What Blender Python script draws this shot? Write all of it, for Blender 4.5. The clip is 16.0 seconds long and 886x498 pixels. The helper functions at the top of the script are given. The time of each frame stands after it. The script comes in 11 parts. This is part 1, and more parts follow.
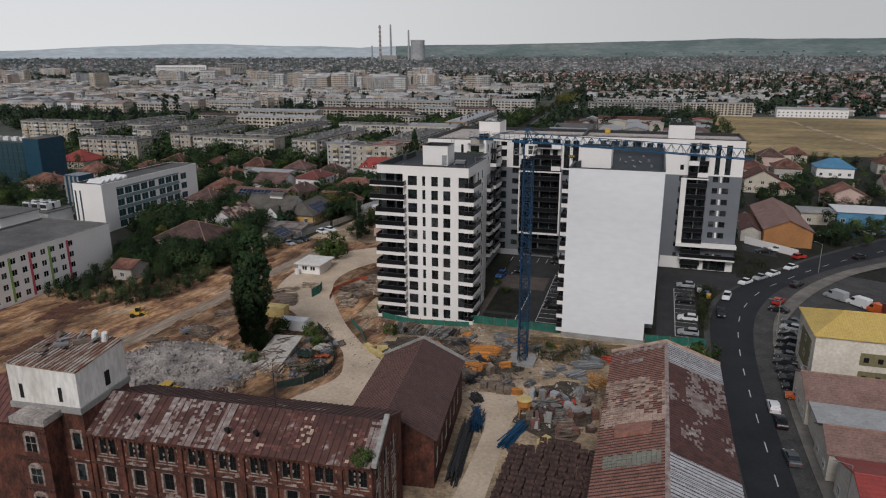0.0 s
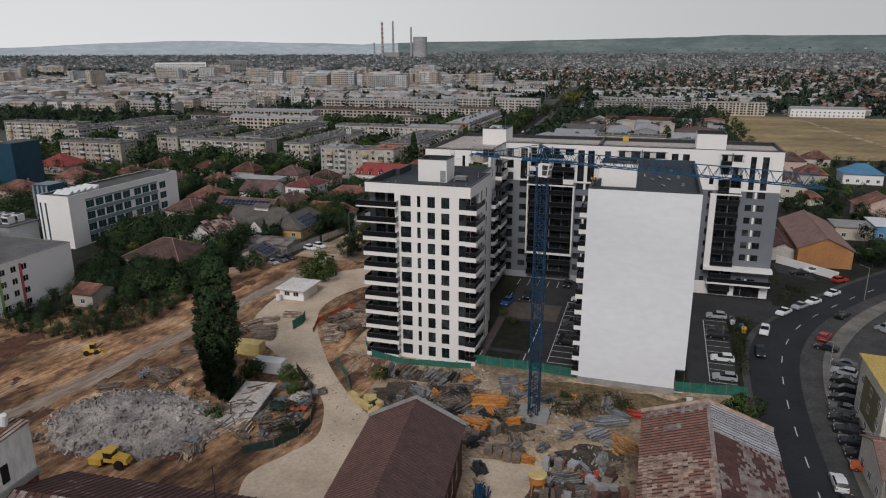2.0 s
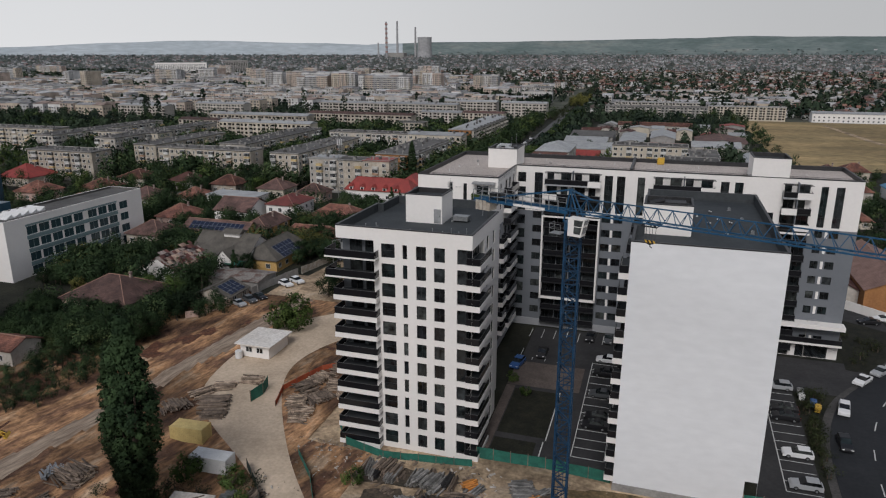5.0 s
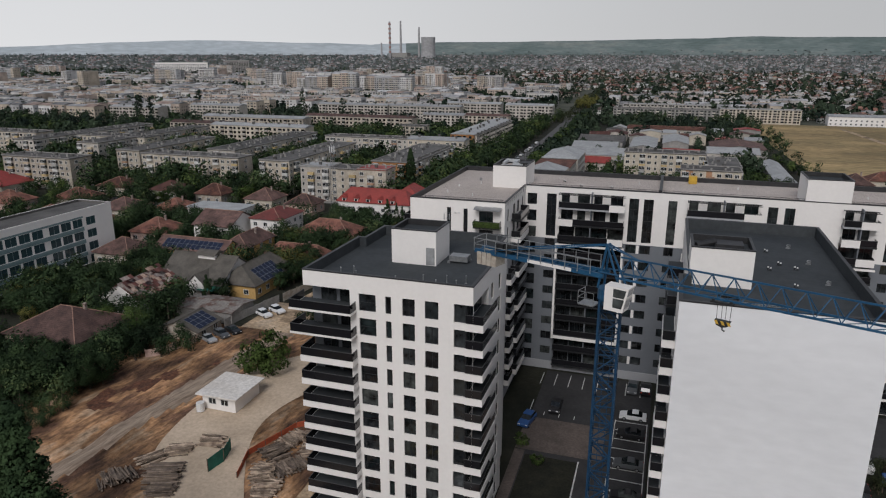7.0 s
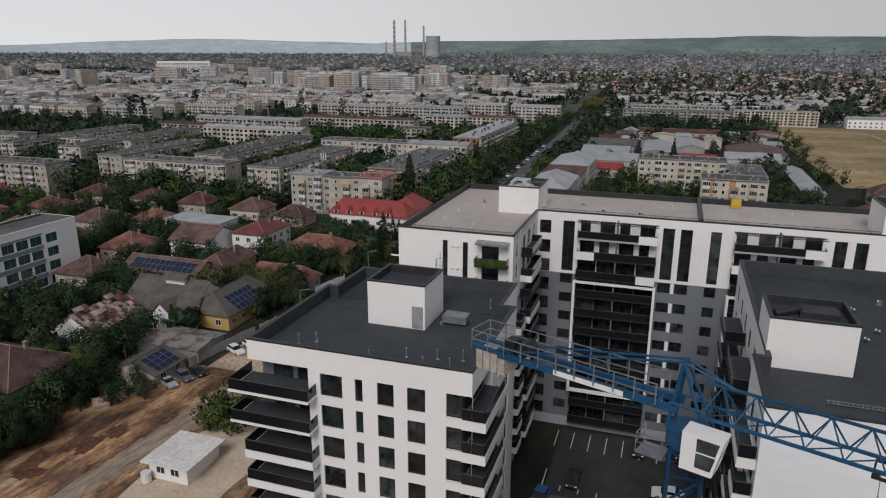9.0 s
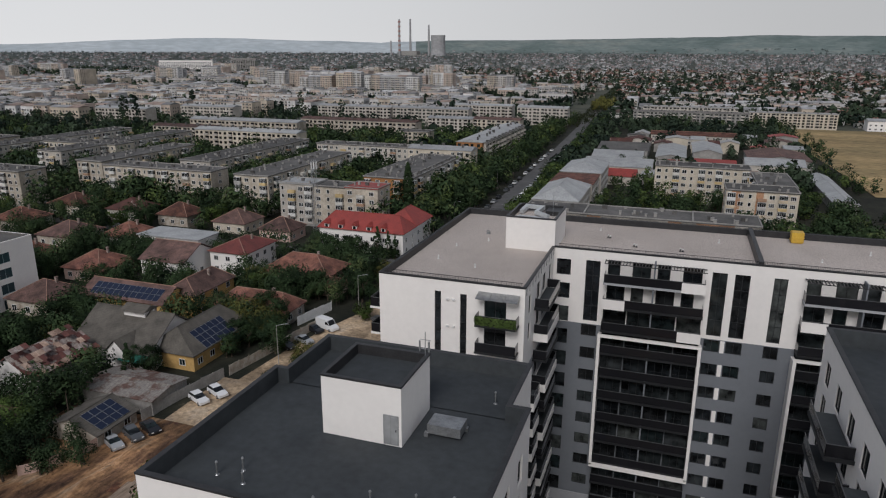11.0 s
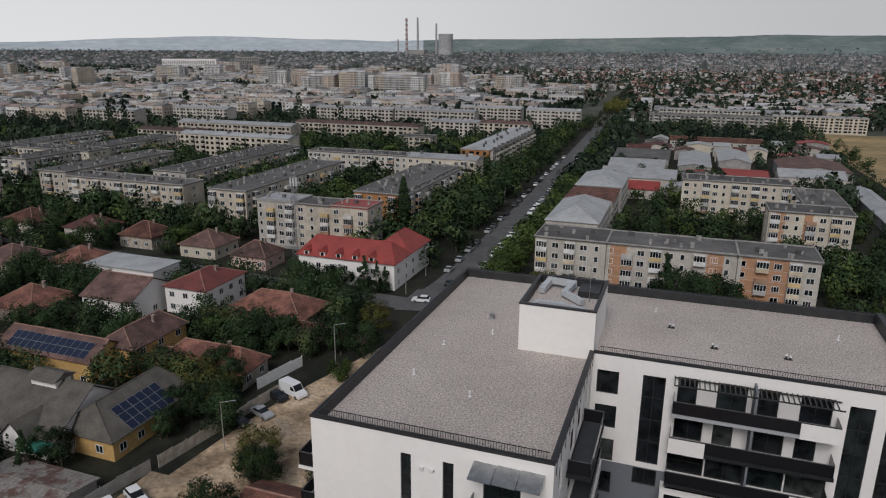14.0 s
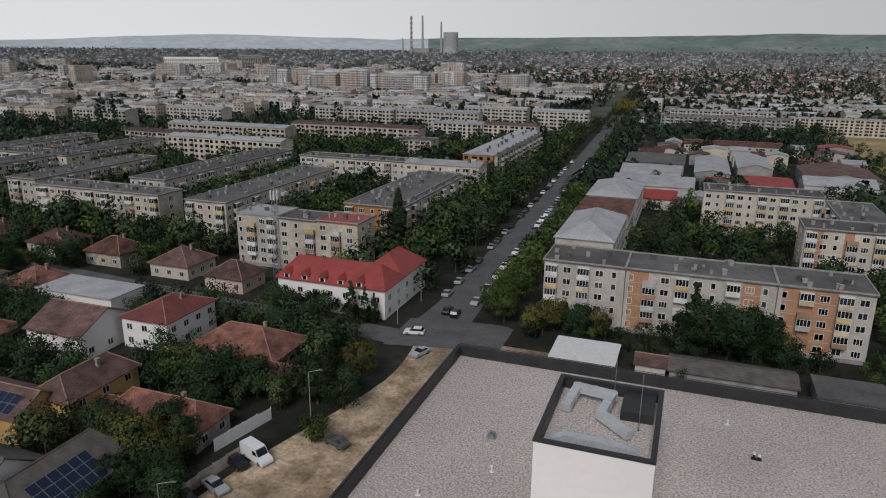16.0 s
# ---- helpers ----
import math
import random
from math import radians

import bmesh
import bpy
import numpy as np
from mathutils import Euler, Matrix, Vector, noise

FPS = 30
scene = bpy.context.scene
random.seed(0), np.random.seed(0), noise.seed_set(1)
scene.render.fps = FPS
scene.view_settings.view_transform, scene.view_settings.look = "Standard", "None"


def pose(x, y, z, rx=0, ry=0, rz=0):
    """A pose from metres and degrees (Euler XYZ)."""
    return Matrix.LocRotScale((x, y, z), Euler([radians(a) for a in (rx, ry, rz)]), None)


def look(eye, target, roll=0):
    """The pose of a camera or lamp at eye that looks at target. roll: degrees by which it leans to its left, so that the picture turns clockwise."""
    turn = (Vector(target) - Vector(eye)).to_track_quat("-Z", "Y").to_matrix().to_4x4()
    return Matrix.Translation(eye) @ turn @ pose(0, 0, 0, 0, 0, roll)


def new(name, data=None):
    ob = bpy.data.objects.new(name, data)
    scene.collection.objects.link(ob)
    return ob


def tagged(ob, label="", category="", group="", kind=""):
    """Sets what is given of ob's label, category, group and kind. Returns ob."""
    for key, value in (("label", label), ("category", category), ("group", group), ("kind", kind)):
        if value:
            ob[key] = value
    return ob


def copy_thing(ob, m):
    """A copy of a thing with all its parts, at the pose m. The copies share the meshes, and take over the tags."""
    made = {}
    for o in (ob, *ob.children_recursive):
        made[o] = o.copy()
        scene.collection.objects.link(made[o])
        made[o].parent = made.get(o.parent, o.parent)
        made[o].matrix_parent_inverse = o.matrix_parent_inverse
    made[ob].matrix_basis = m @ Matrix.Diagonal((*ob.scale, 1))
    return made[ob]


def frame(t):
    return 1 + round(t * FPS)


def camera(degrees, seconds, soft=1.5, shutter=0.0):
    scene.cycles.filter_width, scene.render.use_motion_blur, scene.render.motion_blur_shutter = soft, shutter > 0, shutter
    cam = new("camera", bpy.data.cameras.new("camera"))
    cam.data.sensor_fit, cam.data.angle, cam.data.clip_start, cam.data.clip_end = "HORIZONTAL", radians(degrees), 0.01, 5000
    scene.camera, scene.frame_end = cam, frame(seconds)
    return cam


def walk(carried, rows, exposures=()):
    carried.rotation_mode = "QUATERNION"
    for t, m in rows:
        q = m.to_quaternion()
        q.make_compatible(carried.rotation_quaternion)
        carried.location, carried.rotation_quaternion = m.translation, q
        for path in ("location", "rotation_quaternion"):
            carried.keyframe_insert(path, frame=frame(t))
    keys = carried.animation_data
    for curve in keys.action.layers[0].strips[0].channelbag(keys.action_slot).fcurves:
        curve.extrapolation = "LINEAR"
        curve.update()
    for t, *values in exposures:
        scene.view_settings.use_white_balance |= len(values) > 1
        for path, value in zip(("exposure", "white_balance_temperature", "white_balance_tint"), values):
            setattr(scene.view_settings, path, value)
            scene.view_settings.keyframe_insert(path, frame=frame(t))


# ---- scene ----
cam = camera(65.7, 16.0, soft=1.15)
METRES, EYE, TILT, LEAN, TURN = 165.0, 58.0, 0.0, 0.0, 17.2
ROWS = [
    (0.0, 0.0, 0.0, 0.0, -0.04, -15.71, 0.14),
    (0.5, 0.0011, 0.0319, 0.0012, 0.01, -15.79, 0.16),
    (1.0, 0.0025, 0.0636, 0.0023, 0.06, -15.87, 0.17),
    (1.5, 0.0039, 0.0957, 0.0034, 0.12, -15.91, 0.17),
    (2.0, 0.0055, 0.1273, 0.0043, 0.19, -15.96, 0.15),
    (2.5, 0.0067, 0.159, 0.0054, 0.26, -15.96, 0.12),
    (3.0, 0.0083, 0.1908, 0.0061, 0.33, -15.96, 0.09),
    (3.5, 0.0098, 0.2227, 0.0067, 0.41, -15.94, 0.05),
    (4.0, 0.0111, 0.2543, 0.0073, 0.47, -15.94, 0.02),
    (6.5, 0.0181, 0.4123, 0.0095, 0.81, -15.92, -0.03),
    (7.0, 0.0194, 0.4437, 0.0098, 0.9, -15.93, -0.07),
    (7.5, 0.0209, 0.4748, 0.0101, 0.99, -15.96, -0.08),
    (8.0, 0.0222, 0.5062, 0.0103, 1.09, -15.96, -0.11),
    (8.5, 0.0236, 0.5375, 0.0102, 1.19, -15.98, -0.14),
    (9.0, 0.0251, 0.5687, 0.0102, 1.31, -16.01, -0.17),
    (11.5, 0.0316, 0.723, 0.0101, 1.86, -16.07, -0.21),
    (12.0, 0.0328, 0.7535, 0.0103, 1.97, -16.08, -0.24),
    (12.5, 0.0338, 0.7836, 0.0105, 2.07, -16.1, -0.27),
    (13.0, 0.035, 0.8139, 0.0107, 2.18, -16.12, -0.3),
    (13.5, 0.0365, 0.8446, 0.0106, 2.3, -16.13, -0.32),
    (14.0, 0.0378, 0.8751, 0.0107, 2.4, -16.15, -0.34),
    (14.5, 0.0392, 0.9059, 0.0105, 2.51, -16.18, -0.36),
    (15.0, 0.0403, 0.9365, 0.0105, 2.62, -16.22, -0.39),
    (15.5, 0.0414, 0.9676, 0.0104, 2.72, -16.26, -0.42),
    (16.0, 0.0428, 0.9989, 0.0105, 2.83, -16.27, -0.44),
]
walk(cam, [(t, pose(0, 0, EYE, TILT, LEAN, TURN) @ pose(METRES * x, METRES * y, METRES * z, 90 + pitch, roll, yaw)) for t, x, y, z, yaw, pitch, roll in ROWS])

# ---- world, sun ----
scene.view_settings.exposure = 0.0
world = bpy.data.worlds.new("overcast_sky")
scene.world = world
world.use_nodes = True
wn, wl = world.node_tree.nodes, world.node_tree.links
wn.clear()
w_out = wn.new("ShaderNodeOutputWorld")
w_bg = wn.new("ShaderNodeBackground")
w_sky = wn.new("ShaderNodeTexSky")
w_sky.sky_type = "NISHITA"
w_sky.sun_disc = False
SUN_EL, SUN_AZ = 43.0, 178.0          # azimuth in degrees, clockwise from +y
w_sky.sun_elevation = radians(SUN_EL)
w_sky.sun_rotation = radians(SUN_AZ)
w_sky.air_density, w_sky.dust_density, w_sky.ozone_density = 1.0, 6.0, 1.0
w_str = wn.new("ShaderNodeVectorMath")
w_str.operation = "SCALE"
w_str.inputs["Scale"].default_value = 0.06
w_mix = wn.new("ShaderNodeMixRGB")
w_mix.inputs[0].default_value = 0.80
w_tc = wn.new("ShaderNodeTexCoord")
w_sep = wn.new("ShaderNodeSeparateXYZ")
w_ramp = wn.new("ShaderNodeValToRGB")
w_ramp.color_ramp.elements[0].position, w_ramp.color_ramp.elements[0].color = 0.0, (0.775, 0.782, 0.798, 1)
w_ramp.color_ramp.elements[1].position, w_ramp.color_ramp.elements[1].color = 0.55, (0.168, 0.196, 0.26, 1)
w_ramp.color_ramp.elements.new(0.14).color = (0.685, 0.698, 0.728, 1)
w_noise = wn.new("ShaderNodeTexNoise")
w_noise.inputs["Scale"].default_value = 1.6
w_noise.inputs["Detail"].default_value = 5.0
w_mul = wn.new("ShaderNodeMixRGB")
w_mul.blend_type = "SOFT_LIGHT"
w_mul.inputs[0].default_value = 0.15
wl.new(w_tc.outputs["Generated"], w_sep.inputs[0])
wl.new(w_sep.outputs["Z"], w_ramp.inputs[0])
wl.new(w_tc.outputs["Generated"], w_noise.inputs["Vector"])
wl.new(w_ramp.outputs[0], w_mul.inputs[1])
wl.new(w_noise.outputs[0], w_mul.inputs[2])
wl.new(w_sky.outputs[0], w_str.inputs[0])
wl.new(w_str.outputs[0], w_mix.inputs[1])
w_span = wn.new("ShaderNodeMapRange")
w_span.inputs["From Min"].default_value, w_span.inputs["From Max"].default_value = -1.0, 1.0
w_grad = wn.new("ShaderNodeValToRGB")          # the veil is thinnest a little to the right of +y
w_grad.color_ramp.interpolation = "EASE"
w_grad.color_ramp.elements[0].position, w_grad.color_ramp.elements[0].color = 0.1, (1.0, 1.0, 1.0, 1)
w_grad.color_ramp.elements[1].position, w_grad.color_ramp.elements[1].color = 1.0, (0.98, 0.98, 0.98, 1)
w_grad.color_ramp.elements.new(0.65).color = (0.685, 0.685, 0.685, 1)
w_lift = wn.new("ShaderNodeMath")
w_lift.operation = "MULTIPLY"
w_lift.inputs[1].default_value = 1.17
w_veil = wn.new("ShaderNodeVectorMath")
w_veil.operation = "SCALE"
wl.new(w_sep.outputs["X"], w_span.inputs[0])
wl.new(w_span.outputs[0], w_grad.inputs[0])
wl.new(w_grad.outputs[0], w_lift.inputs[0])
wl.new(w_mul.outputs[0], w_veil.inputs[0])
wl.new(w_lift.outputs[0], w_veil.inputs["Scale"])
wl.new(w_veil.outputs[0], w_mix.inputs[2])
wl.new(w_mix.outputs[0], w_bg.inputs[0])
w_bg.inputs[1].default_value = 1.0
wl.new(w_bg.outputs[0], w_out.inputs[0])

sun = new("sun", bpy.data.lights.new("sun", "SUN"))
sun.data.energy, sun.data.angle, sun.data.color = 1.8, radians(26), (1.0, 0.986, 1.0)
_a, _e = radians(SUN_AZ), radians(SUN_EL)
sun.matrix_basis = look((0, 0, 0), (-math.sin(_a) * math.cos(_e), -math.cos(_a) * math.cos(_e), -math.sin(_e)))

# ---- materials ----
def material(name, c1, c2=None, scale=0.5, rough=0.8, bump=0.0, bscale=8.0, metal=0.0, fine=None, spec=0.3,
             rand=0.0, island=0.0, stripes=None, stretch=None, contrast=(0.35, 0.65), third=None, amp=1.0, turn=0.0, big=None):
    """Two-scale mottled surface in world metres. stripes: (axis, pitch, depth, darkening)."""
    m = bpy.data.materials.new(name)
    m.use_nodes = True
    n, l = m.node_tree.nodes, m.node_tree.links
    b = n["Principled BSDF"]
    b.inputs["Roughness"].default_value = rough
    b.inputs["Metallic"].default_value = metal
    b.inputs["Specular IOR Level"].default_value = spec
    geo = n.new("ShaderNodeNewGeometry")
    pos = geo.outputs["Position"]
    if turn:
        vr = n.new("ShaderNodeVectorRotate")
        vr.rotation_type = "Z_AXIS"
        vr.inputs["Angle"].default_value = radians(turn)
        l.new(pos, vr.inputs["Vector"])
        pos = vr.outputs[0]
    if stretch:
        mp = n.new("ShaderNodeVectorMath")
        mp.operation = "MULTIPLY"
        mp.inputs[1].default_value = stretch
        l.new(pos, mp.inputs[0])
        pos = mp.outputs[0]
    c2 = c2 or tuple(0.8 * x for x in c1)
    nz = n.new("ShaderNodeTexNoise")
    nz.inputs["Scale"].default_value = scale
    nz.inputs["Detail"].default_value = 6.0
    nz.inputs["Roughness"].default_value = 0.62
    l.new(pos, nz.inputs["Vector"])
    rp = n.new("ShaderNodeValToRGB")
    rp.color_ramp.elements[0].position, rp.color_ramp.elements[0].color = contrast[0], (*c2, 1)
    rp.color_ramp.elements[1].position, rp.color_ramp.elements[1].color = contrast[1], (*c1, 1)
    if third:
        e = rp.color_ramp.elements.new(min(0.95, contrast[1] + 0.1))
        e.color = (*third, 1)
    l.new(nz.outputs[0], rp.inputs[0])
    col = rp.outputs[0]
    f2 = n.new("ShaderNodeTexNoise")
    f2.inputs["Scale"].default_value = fine or scale * 9
    f2.inputs["Detail"].default_value = 4.0
    l.new(pos, f2.inputs["Vector"])
    mr = n.new("ShaderNodeMapRange")
    mr.inputs["From Min"].default_value, mr.inputs["From Max"].default_value = 0.25, 0.75
    mr.inputs["To Min"].default_value, mr.inputs["To Max"].default_value = 1 - 0.18 * amp, 1 + 0.15 * amp
    l.new(f2.outputs[0], mr.inputs[0])
    val = mr.outputs[0]

    def times(a, bb):
        q = n.new("ShaderNodeMath")
        q.operation = "MULTIPLY"
        l.new(a, q.inputs[0])
        l.new(bb, q.inputs[1])
        return q.outputs[0]
    if big:
        bn = n.new("ShaderNodeTexNoise")
        bn.inputs["Scale"].default_value = big[0]
        bn.inputs["Detail"].default_value = 3.0
        l.new(geo.outputs["Position"], bn.inputs["Vector"])
        br = n.new("ShaderNodeMapRange")
        br.inputs["From Min"].default_value, br.inputs["From Max"].default_value = 0.36, 0.64
        br.inputs["To Min"].default_value, br.inputs["To Max"].default_value = 1 - big[1], 1 + big[1] * 0.6
        l.new(bn.outputs[0], br.inputs[0])
        val = times(val, br.outputs[0])
    for amount, source in ((rand, "o"), (island, "i")):
        if amount:
            src = n.new("ShaderNodeObjectInfo").outputs["Random"] if source == "o" else geo.outputs["Random Per Island"]
            r = n.new("ShaderNodeMapRange")
            r.inputs["To Min"].default_value, r.inputs["To Max"].default_value = 1 - amount, 1 + amount
            l.new(src, r.inputs[0])
            val = times(val, r.outputs[0])
    height = None
    if stripes:
        axis, pitch, depth, dark = stripes
        sp = n.new("ShaderNodeSeparateXYZ")
        l.new(geo.outputs["Position"], sp.inputs[0])
        q = n.new("ShaderNodeMath")
        q.operation = "MULTIPLY"
        q.inputs[1].default_value = 1.0 / pitch
        l.new(sp.outputs[axis], q.inputs[0])
        fr = n.new("ShaderNodeMath")
        fr.operation = "FRACT"
        l.new(q.outputs[0], fr.inputs[0])
        r = n.new("ShaderNodeMapRange")
        r.interpolation_type = "SMOOTHSTEP"
        r.inputs["From Min"].default_value, r.inputs["From Max"].default_value = 0.0, 0.25
        r.inputs["To Min"].default_value, r.inputs["To Max"].default_value = dark, 1.0
        l.new(fr.outputs[0], r.inputs[0])
        val = times(val, r.outputs[0])
        height = (r.outputs[0], depth)
    mx = n.new("ShaderNodeVectorMath")
    mx.operation = "SCALE"
    l.new(col, mx.inputs[0])
    l.new(val, mx.inputs["Scale"])
    l.new(mx.outputs[0], b.inputs["Base Color"])
    nrm = None
    if bump:
        bz = n.new("ShaderNodeTexNoise")
        bz.inputs["Scale"].default_value = bscale
        bz.inputs["Detail"].default_value = 5.0
        l.new(geo.outputs["Position"], bz.inputs["Vector"])
        bp = n.new("ShaderNodeBump")
        bp.inputs["Strength"].default_value = 0.7
        bp.inputs["Distance"].default_value = bump
        l.new(bz.outputs[0], bp.inputs["Height"])
        nrm = bp.outputs[0]
    if height:
        bp = n.new("ShaderNodeBump")
        bp.inputs["Strength"].default_value = 0.8
        bp.inputs["Distance"].default_value = height[1]
        l.new(height[0], bp.inputs["Height"])
        if nrm:
            l.new(nrm, bp.inputs["Normal"])
        nrm = bp.outputs[0]
    if nrm:
        l.new(nrm, b.inputs["Normal"])
    return m


def palette(name, colours, scale=0.3, rough=0.85, per="i", mottled=0.25):
    """A surface that takes one colour of a palette for each island or object."""
    m = bpy.data.materials.new(name)
    m.use_nodes = True
    n, l = m.node_tree.nodes, m.node_tree.links
    b = n["Principled BSDF"]
    b.inputs["Roughness"].default_value = rough
    b.inputs["Specular IOR Level"].default_value = 0.2
    geo = n.new("ShaderNodeNewGeometry")
    src = geo.outputs["Random Per Island"] if per == "i" else n.new("ShaderNodeObjectInfo").outputs["Random"]
    rp = n.new("ShaderNodeValToRGB")
    rp.color_ramp.interpolation = "CONSTANT"
    els = rp.color_ramp.elements
    els[0].position, els[0].color = 0.0, (*colours[0], 1)
    els[1].position, els[1].color = 1.0 / len(colours), (*colours[1], 1)
    for i in range(2, len(colours)):
        els.new(i / len(colours)).color = (*colours[i], 1)
    l.new(src, rp.inputs[0])
    nz = n.new("ShaderNodeTexNoise")
    nz.inputs["Scale"].default_value = scale
    nz.inputs["Detail"].default_value = 6.0
    l.new(geo.outputs["Position"], nz.inputs["Vector"])
    mr = n.new("ShaderNodeMapRange")
    mr.inputs["From Min"].default_value, mr.inputs["From Max"].default_value = 0.3, 0.7
    mr.inputs["To Min"].default_value, mr.inputs["To Max"].default_value = 1 - mottled, 1 + mottled
    l.new(nz.outputs[0], mr.inputs[0])
    mx = n.new("ShaderNodeVectorMath")
    mx.operation = "SCALE"
    l.new(rp.outputs[0], mx.inputs[0])
    l.new(mr.outputs[0], mx.inputs["Scale"])
    l.new(mx.outputs[0], b.inputs["Base Color"])
    return m


def gloss(name, colour, rough=0.06, spec=0.6, metal=0.0):
    m = bpy.data.materials.new(name)
    m.use_nodes = True
    b = m.node_tree.nodes["Principled BSDF"]
    b.inputs["Base Color"].default_value = (*colour, 1)
    b.inputs["Roughness"].default_value = rough
    b.inputs["Specular IOR Level"].default_value = spec
    b.inputs["Metallic"].default_value = metal
    return m


M = {}
M["white"] = material("white_render", (0.80, 0.77, 0.738), (0.76, 0.73, 0.70), 0.12, 0.85, fine=2, amp=0.15)
M["whitewall"] = material("white_insulation_render", (0.75, 0.755, 0.765), (0.73, 0.735, 0.745), 0.16, 0.85, fine=0.8, stretch=(0.6, 1, 1.5), amp=0.25)
M["grey"] = material("grey_render", (0.168, 0.180, 0.197), (0.153, 0.164, 0.180), 0.2, 0.85, fine=2, amp=0.2)
M["lgrey"] = material("light_grey_render", (0.36, 0.365, 0.38), (0.34, 0.345, 0.36), 0.2, 0.85, fine=2, amp=0.2)
M["darkframe"] = material("anthracite_frame", (0.025, 0.026, 0.028), (0.018, 0.019, 0.02), 1.0, 0.45)
M["glass"] = palette("dark_window_glass", [(0.010, 0.012, 0.014), (0.016, 0.019, 0.021), (0.012, 0.013, 0.014), (0.030, 0.034, 0.036), (0.018, 0.022, 0.023), (0.050, 0.055, 0.053), (0.014, 0.020, 0.021)], rough=0.05, per="o", mottled=0.85, scale=0.9)
M["glass"].node_tree.nodes["Principled BSDF"].inputs["Specular IOR Level"].default_value = 0.5
M["railglass"] = gloss("smoked_railing_glass", (0.012, 0.012, 0.014), 0.12, 0.4)
M["toprail"] = material("grey_metal_top_rail", (0.16, 0.162, 0.165), (0.11, 0.112, 0.115), 1.0, 0.4, metal=0.5)
M["curtain"] = material("room_behind", (0.05, 0.048, 0.045), (0.02, 0.02, 0.02), 0.8, 0.9)
M["membrane"] = material("dark_roof_membrane", (0.054, 0.060, 0.064), (0.036, 0.041, 0.045), 0.12, 0.75, 0.006, 6, fine=1.5)
M["gravel"] = material("pale_roof_gravel", (0.52, 0.46, 0.42), (0.41, 0.36, 0.325), 0.09, 0.95, 0.08, 8, fine=7.5, amp=3.4)
M["metaledge"] = material("dark_metal_coping", (0.05, 0.05, 0.052), (0.035, 0.035, 0.037), 1, 0.45, metal=0.3)
M["steel"] = material("galvanised_steel", (0.40, 0.41, 0.415), (0.26, 0.265, 0.27), 1.5, 0.4, metal=0.7)
M["duct"] = material("bright_zinc_duct", (0.60, 0.62, 0.63), (0.48, 0.50, 0.51), 1.5, 0.4, metal=0.35)
M["asphalt"] = material("asphalt", (0.026, 0.028, 0.032), (0.017, 0.019, 0.022), 0.12, 0.9, 0.01, 20, fine=2)
M["asphalt2"] = material("parking_asphalt", (0.046, 0.045, 0.046), (0.030, 0.030, 0.031), 0.2, 0.9, 0.01, 20, fine=2)
M["paint"] = material("road_paint", (0.60, 0.60, 0.585), (0.38, 0.38, 0.37), 1.5, 0.8)
M["pavement"] = material("concrete_pavement", (0.22, 0.20, 0.175), (0.125, 0.115, 0.103), 0.25, 0.9, 0.01, 10, fine=3)
M["kerb"] = material("kerb_stone", (0.36, 0.35, 0.33), (0.27, 0.26, 0.25), 1, 0.9)
M["dirt"] = material("site_earth", (0.40, 0.225, 0.115), (0.125, 0.068, 0.043), 0.24, 0.95, 0.5, 1.3, fine=1.6, contrast=(0.40, 0.55), third=(0.48, 0.34, 0.225), amp=3.4, big=(0.06, 0.55), turn=-80, stretch=(0.36, 1, 1))
M["dirtred"] = material("dark_red_subsoil", (0.15, 0.065, 0.038), (0.075, 0.038, 0.026), 0.5, 0.95, 0.4, 2, fine=2.0, amp=2.4)
M["dirt2"] = material("trodden_earth", (0.43, 0.32, 0.21), (0.21, 0.15, 0.098), 0.17, 0.95, 0.2, 1.6, fine=1.7, contrast=(0.37, 0.54), third=(0.40, 0.315, 0.23), amp=2.4, big=(0.09, 0.4))
M["dirtdark"] = material("wet_dark_earth", (0.13, 0.082, 0.055), (0.075, 0.05, 0.036), 0.3, 0.9, 0.1, 2, fine=1.5)
M["haul"] = material("dusty_haul_road", (0.58, 0.465, 0.35), (0.43, 0.34, 0.25), 0.14, 0.95, 0.08, 2, fine=1.8, amp=0.9)
M["trackgrey"] = material("packed_wheel_track", (0.36, 0.285, 0.215), (0.21, 0.155, 0.115), 0.8, 0.95, 0.12, 1.6, fine=3, amp=2.2, turn=-82, stretch=(0.15, 1, 1))
M["soildark"] = material("littered_dark_soil", (0.10, 0.076, 0.056), (0.038, 0.034, 0.026), 0.5, 0.95, 0.2, 2.2, fine=2.5, amp=2.6)
M["drygrass"] = material("dry_rough_grass", (0.20, 0.135, 0.068), (0.075, 0.062, 0.035), 0.55, 0.95, 0.2, 3, fine=2.5, amp=2.4)
M["planks"] = material("broken_pale_planks", (0.42, 0.33, 0.25), (0.17, 0.125, 0.095), 1.0, 0.9, island=0.65)
M["plaster"] = material("flaking_plaster", (0.38, 0.33, 0.29), (0.15, 0.085, 0.07), 1.8, 0.9, 0.02, 8, fine=5, amp=2)
M["paver"] = material("brown_paving", (0.125, 0.10, 0.088), (0.085, 0.07, 0.062), 0.4, 0.9, 0.01, 10, fine=3, amp=1.5)
M["patchsheet"] = material("patched_lean_to_sheet", (0.24, 0.22, 0.20), (0.12, 0.07, 0.056), 0.45, 0.7, 0.01, 6, fine=3, stripes=("X", 0.9, 0.05, 0.7), contrast=(0.40, 0.52), amp=2)
M["panelorange"] = material("salmon_wall_panel", (0.44, 0.25, 0.15), (0.36, 0.20, 0.12), 0.3, 0.9, fine=2)
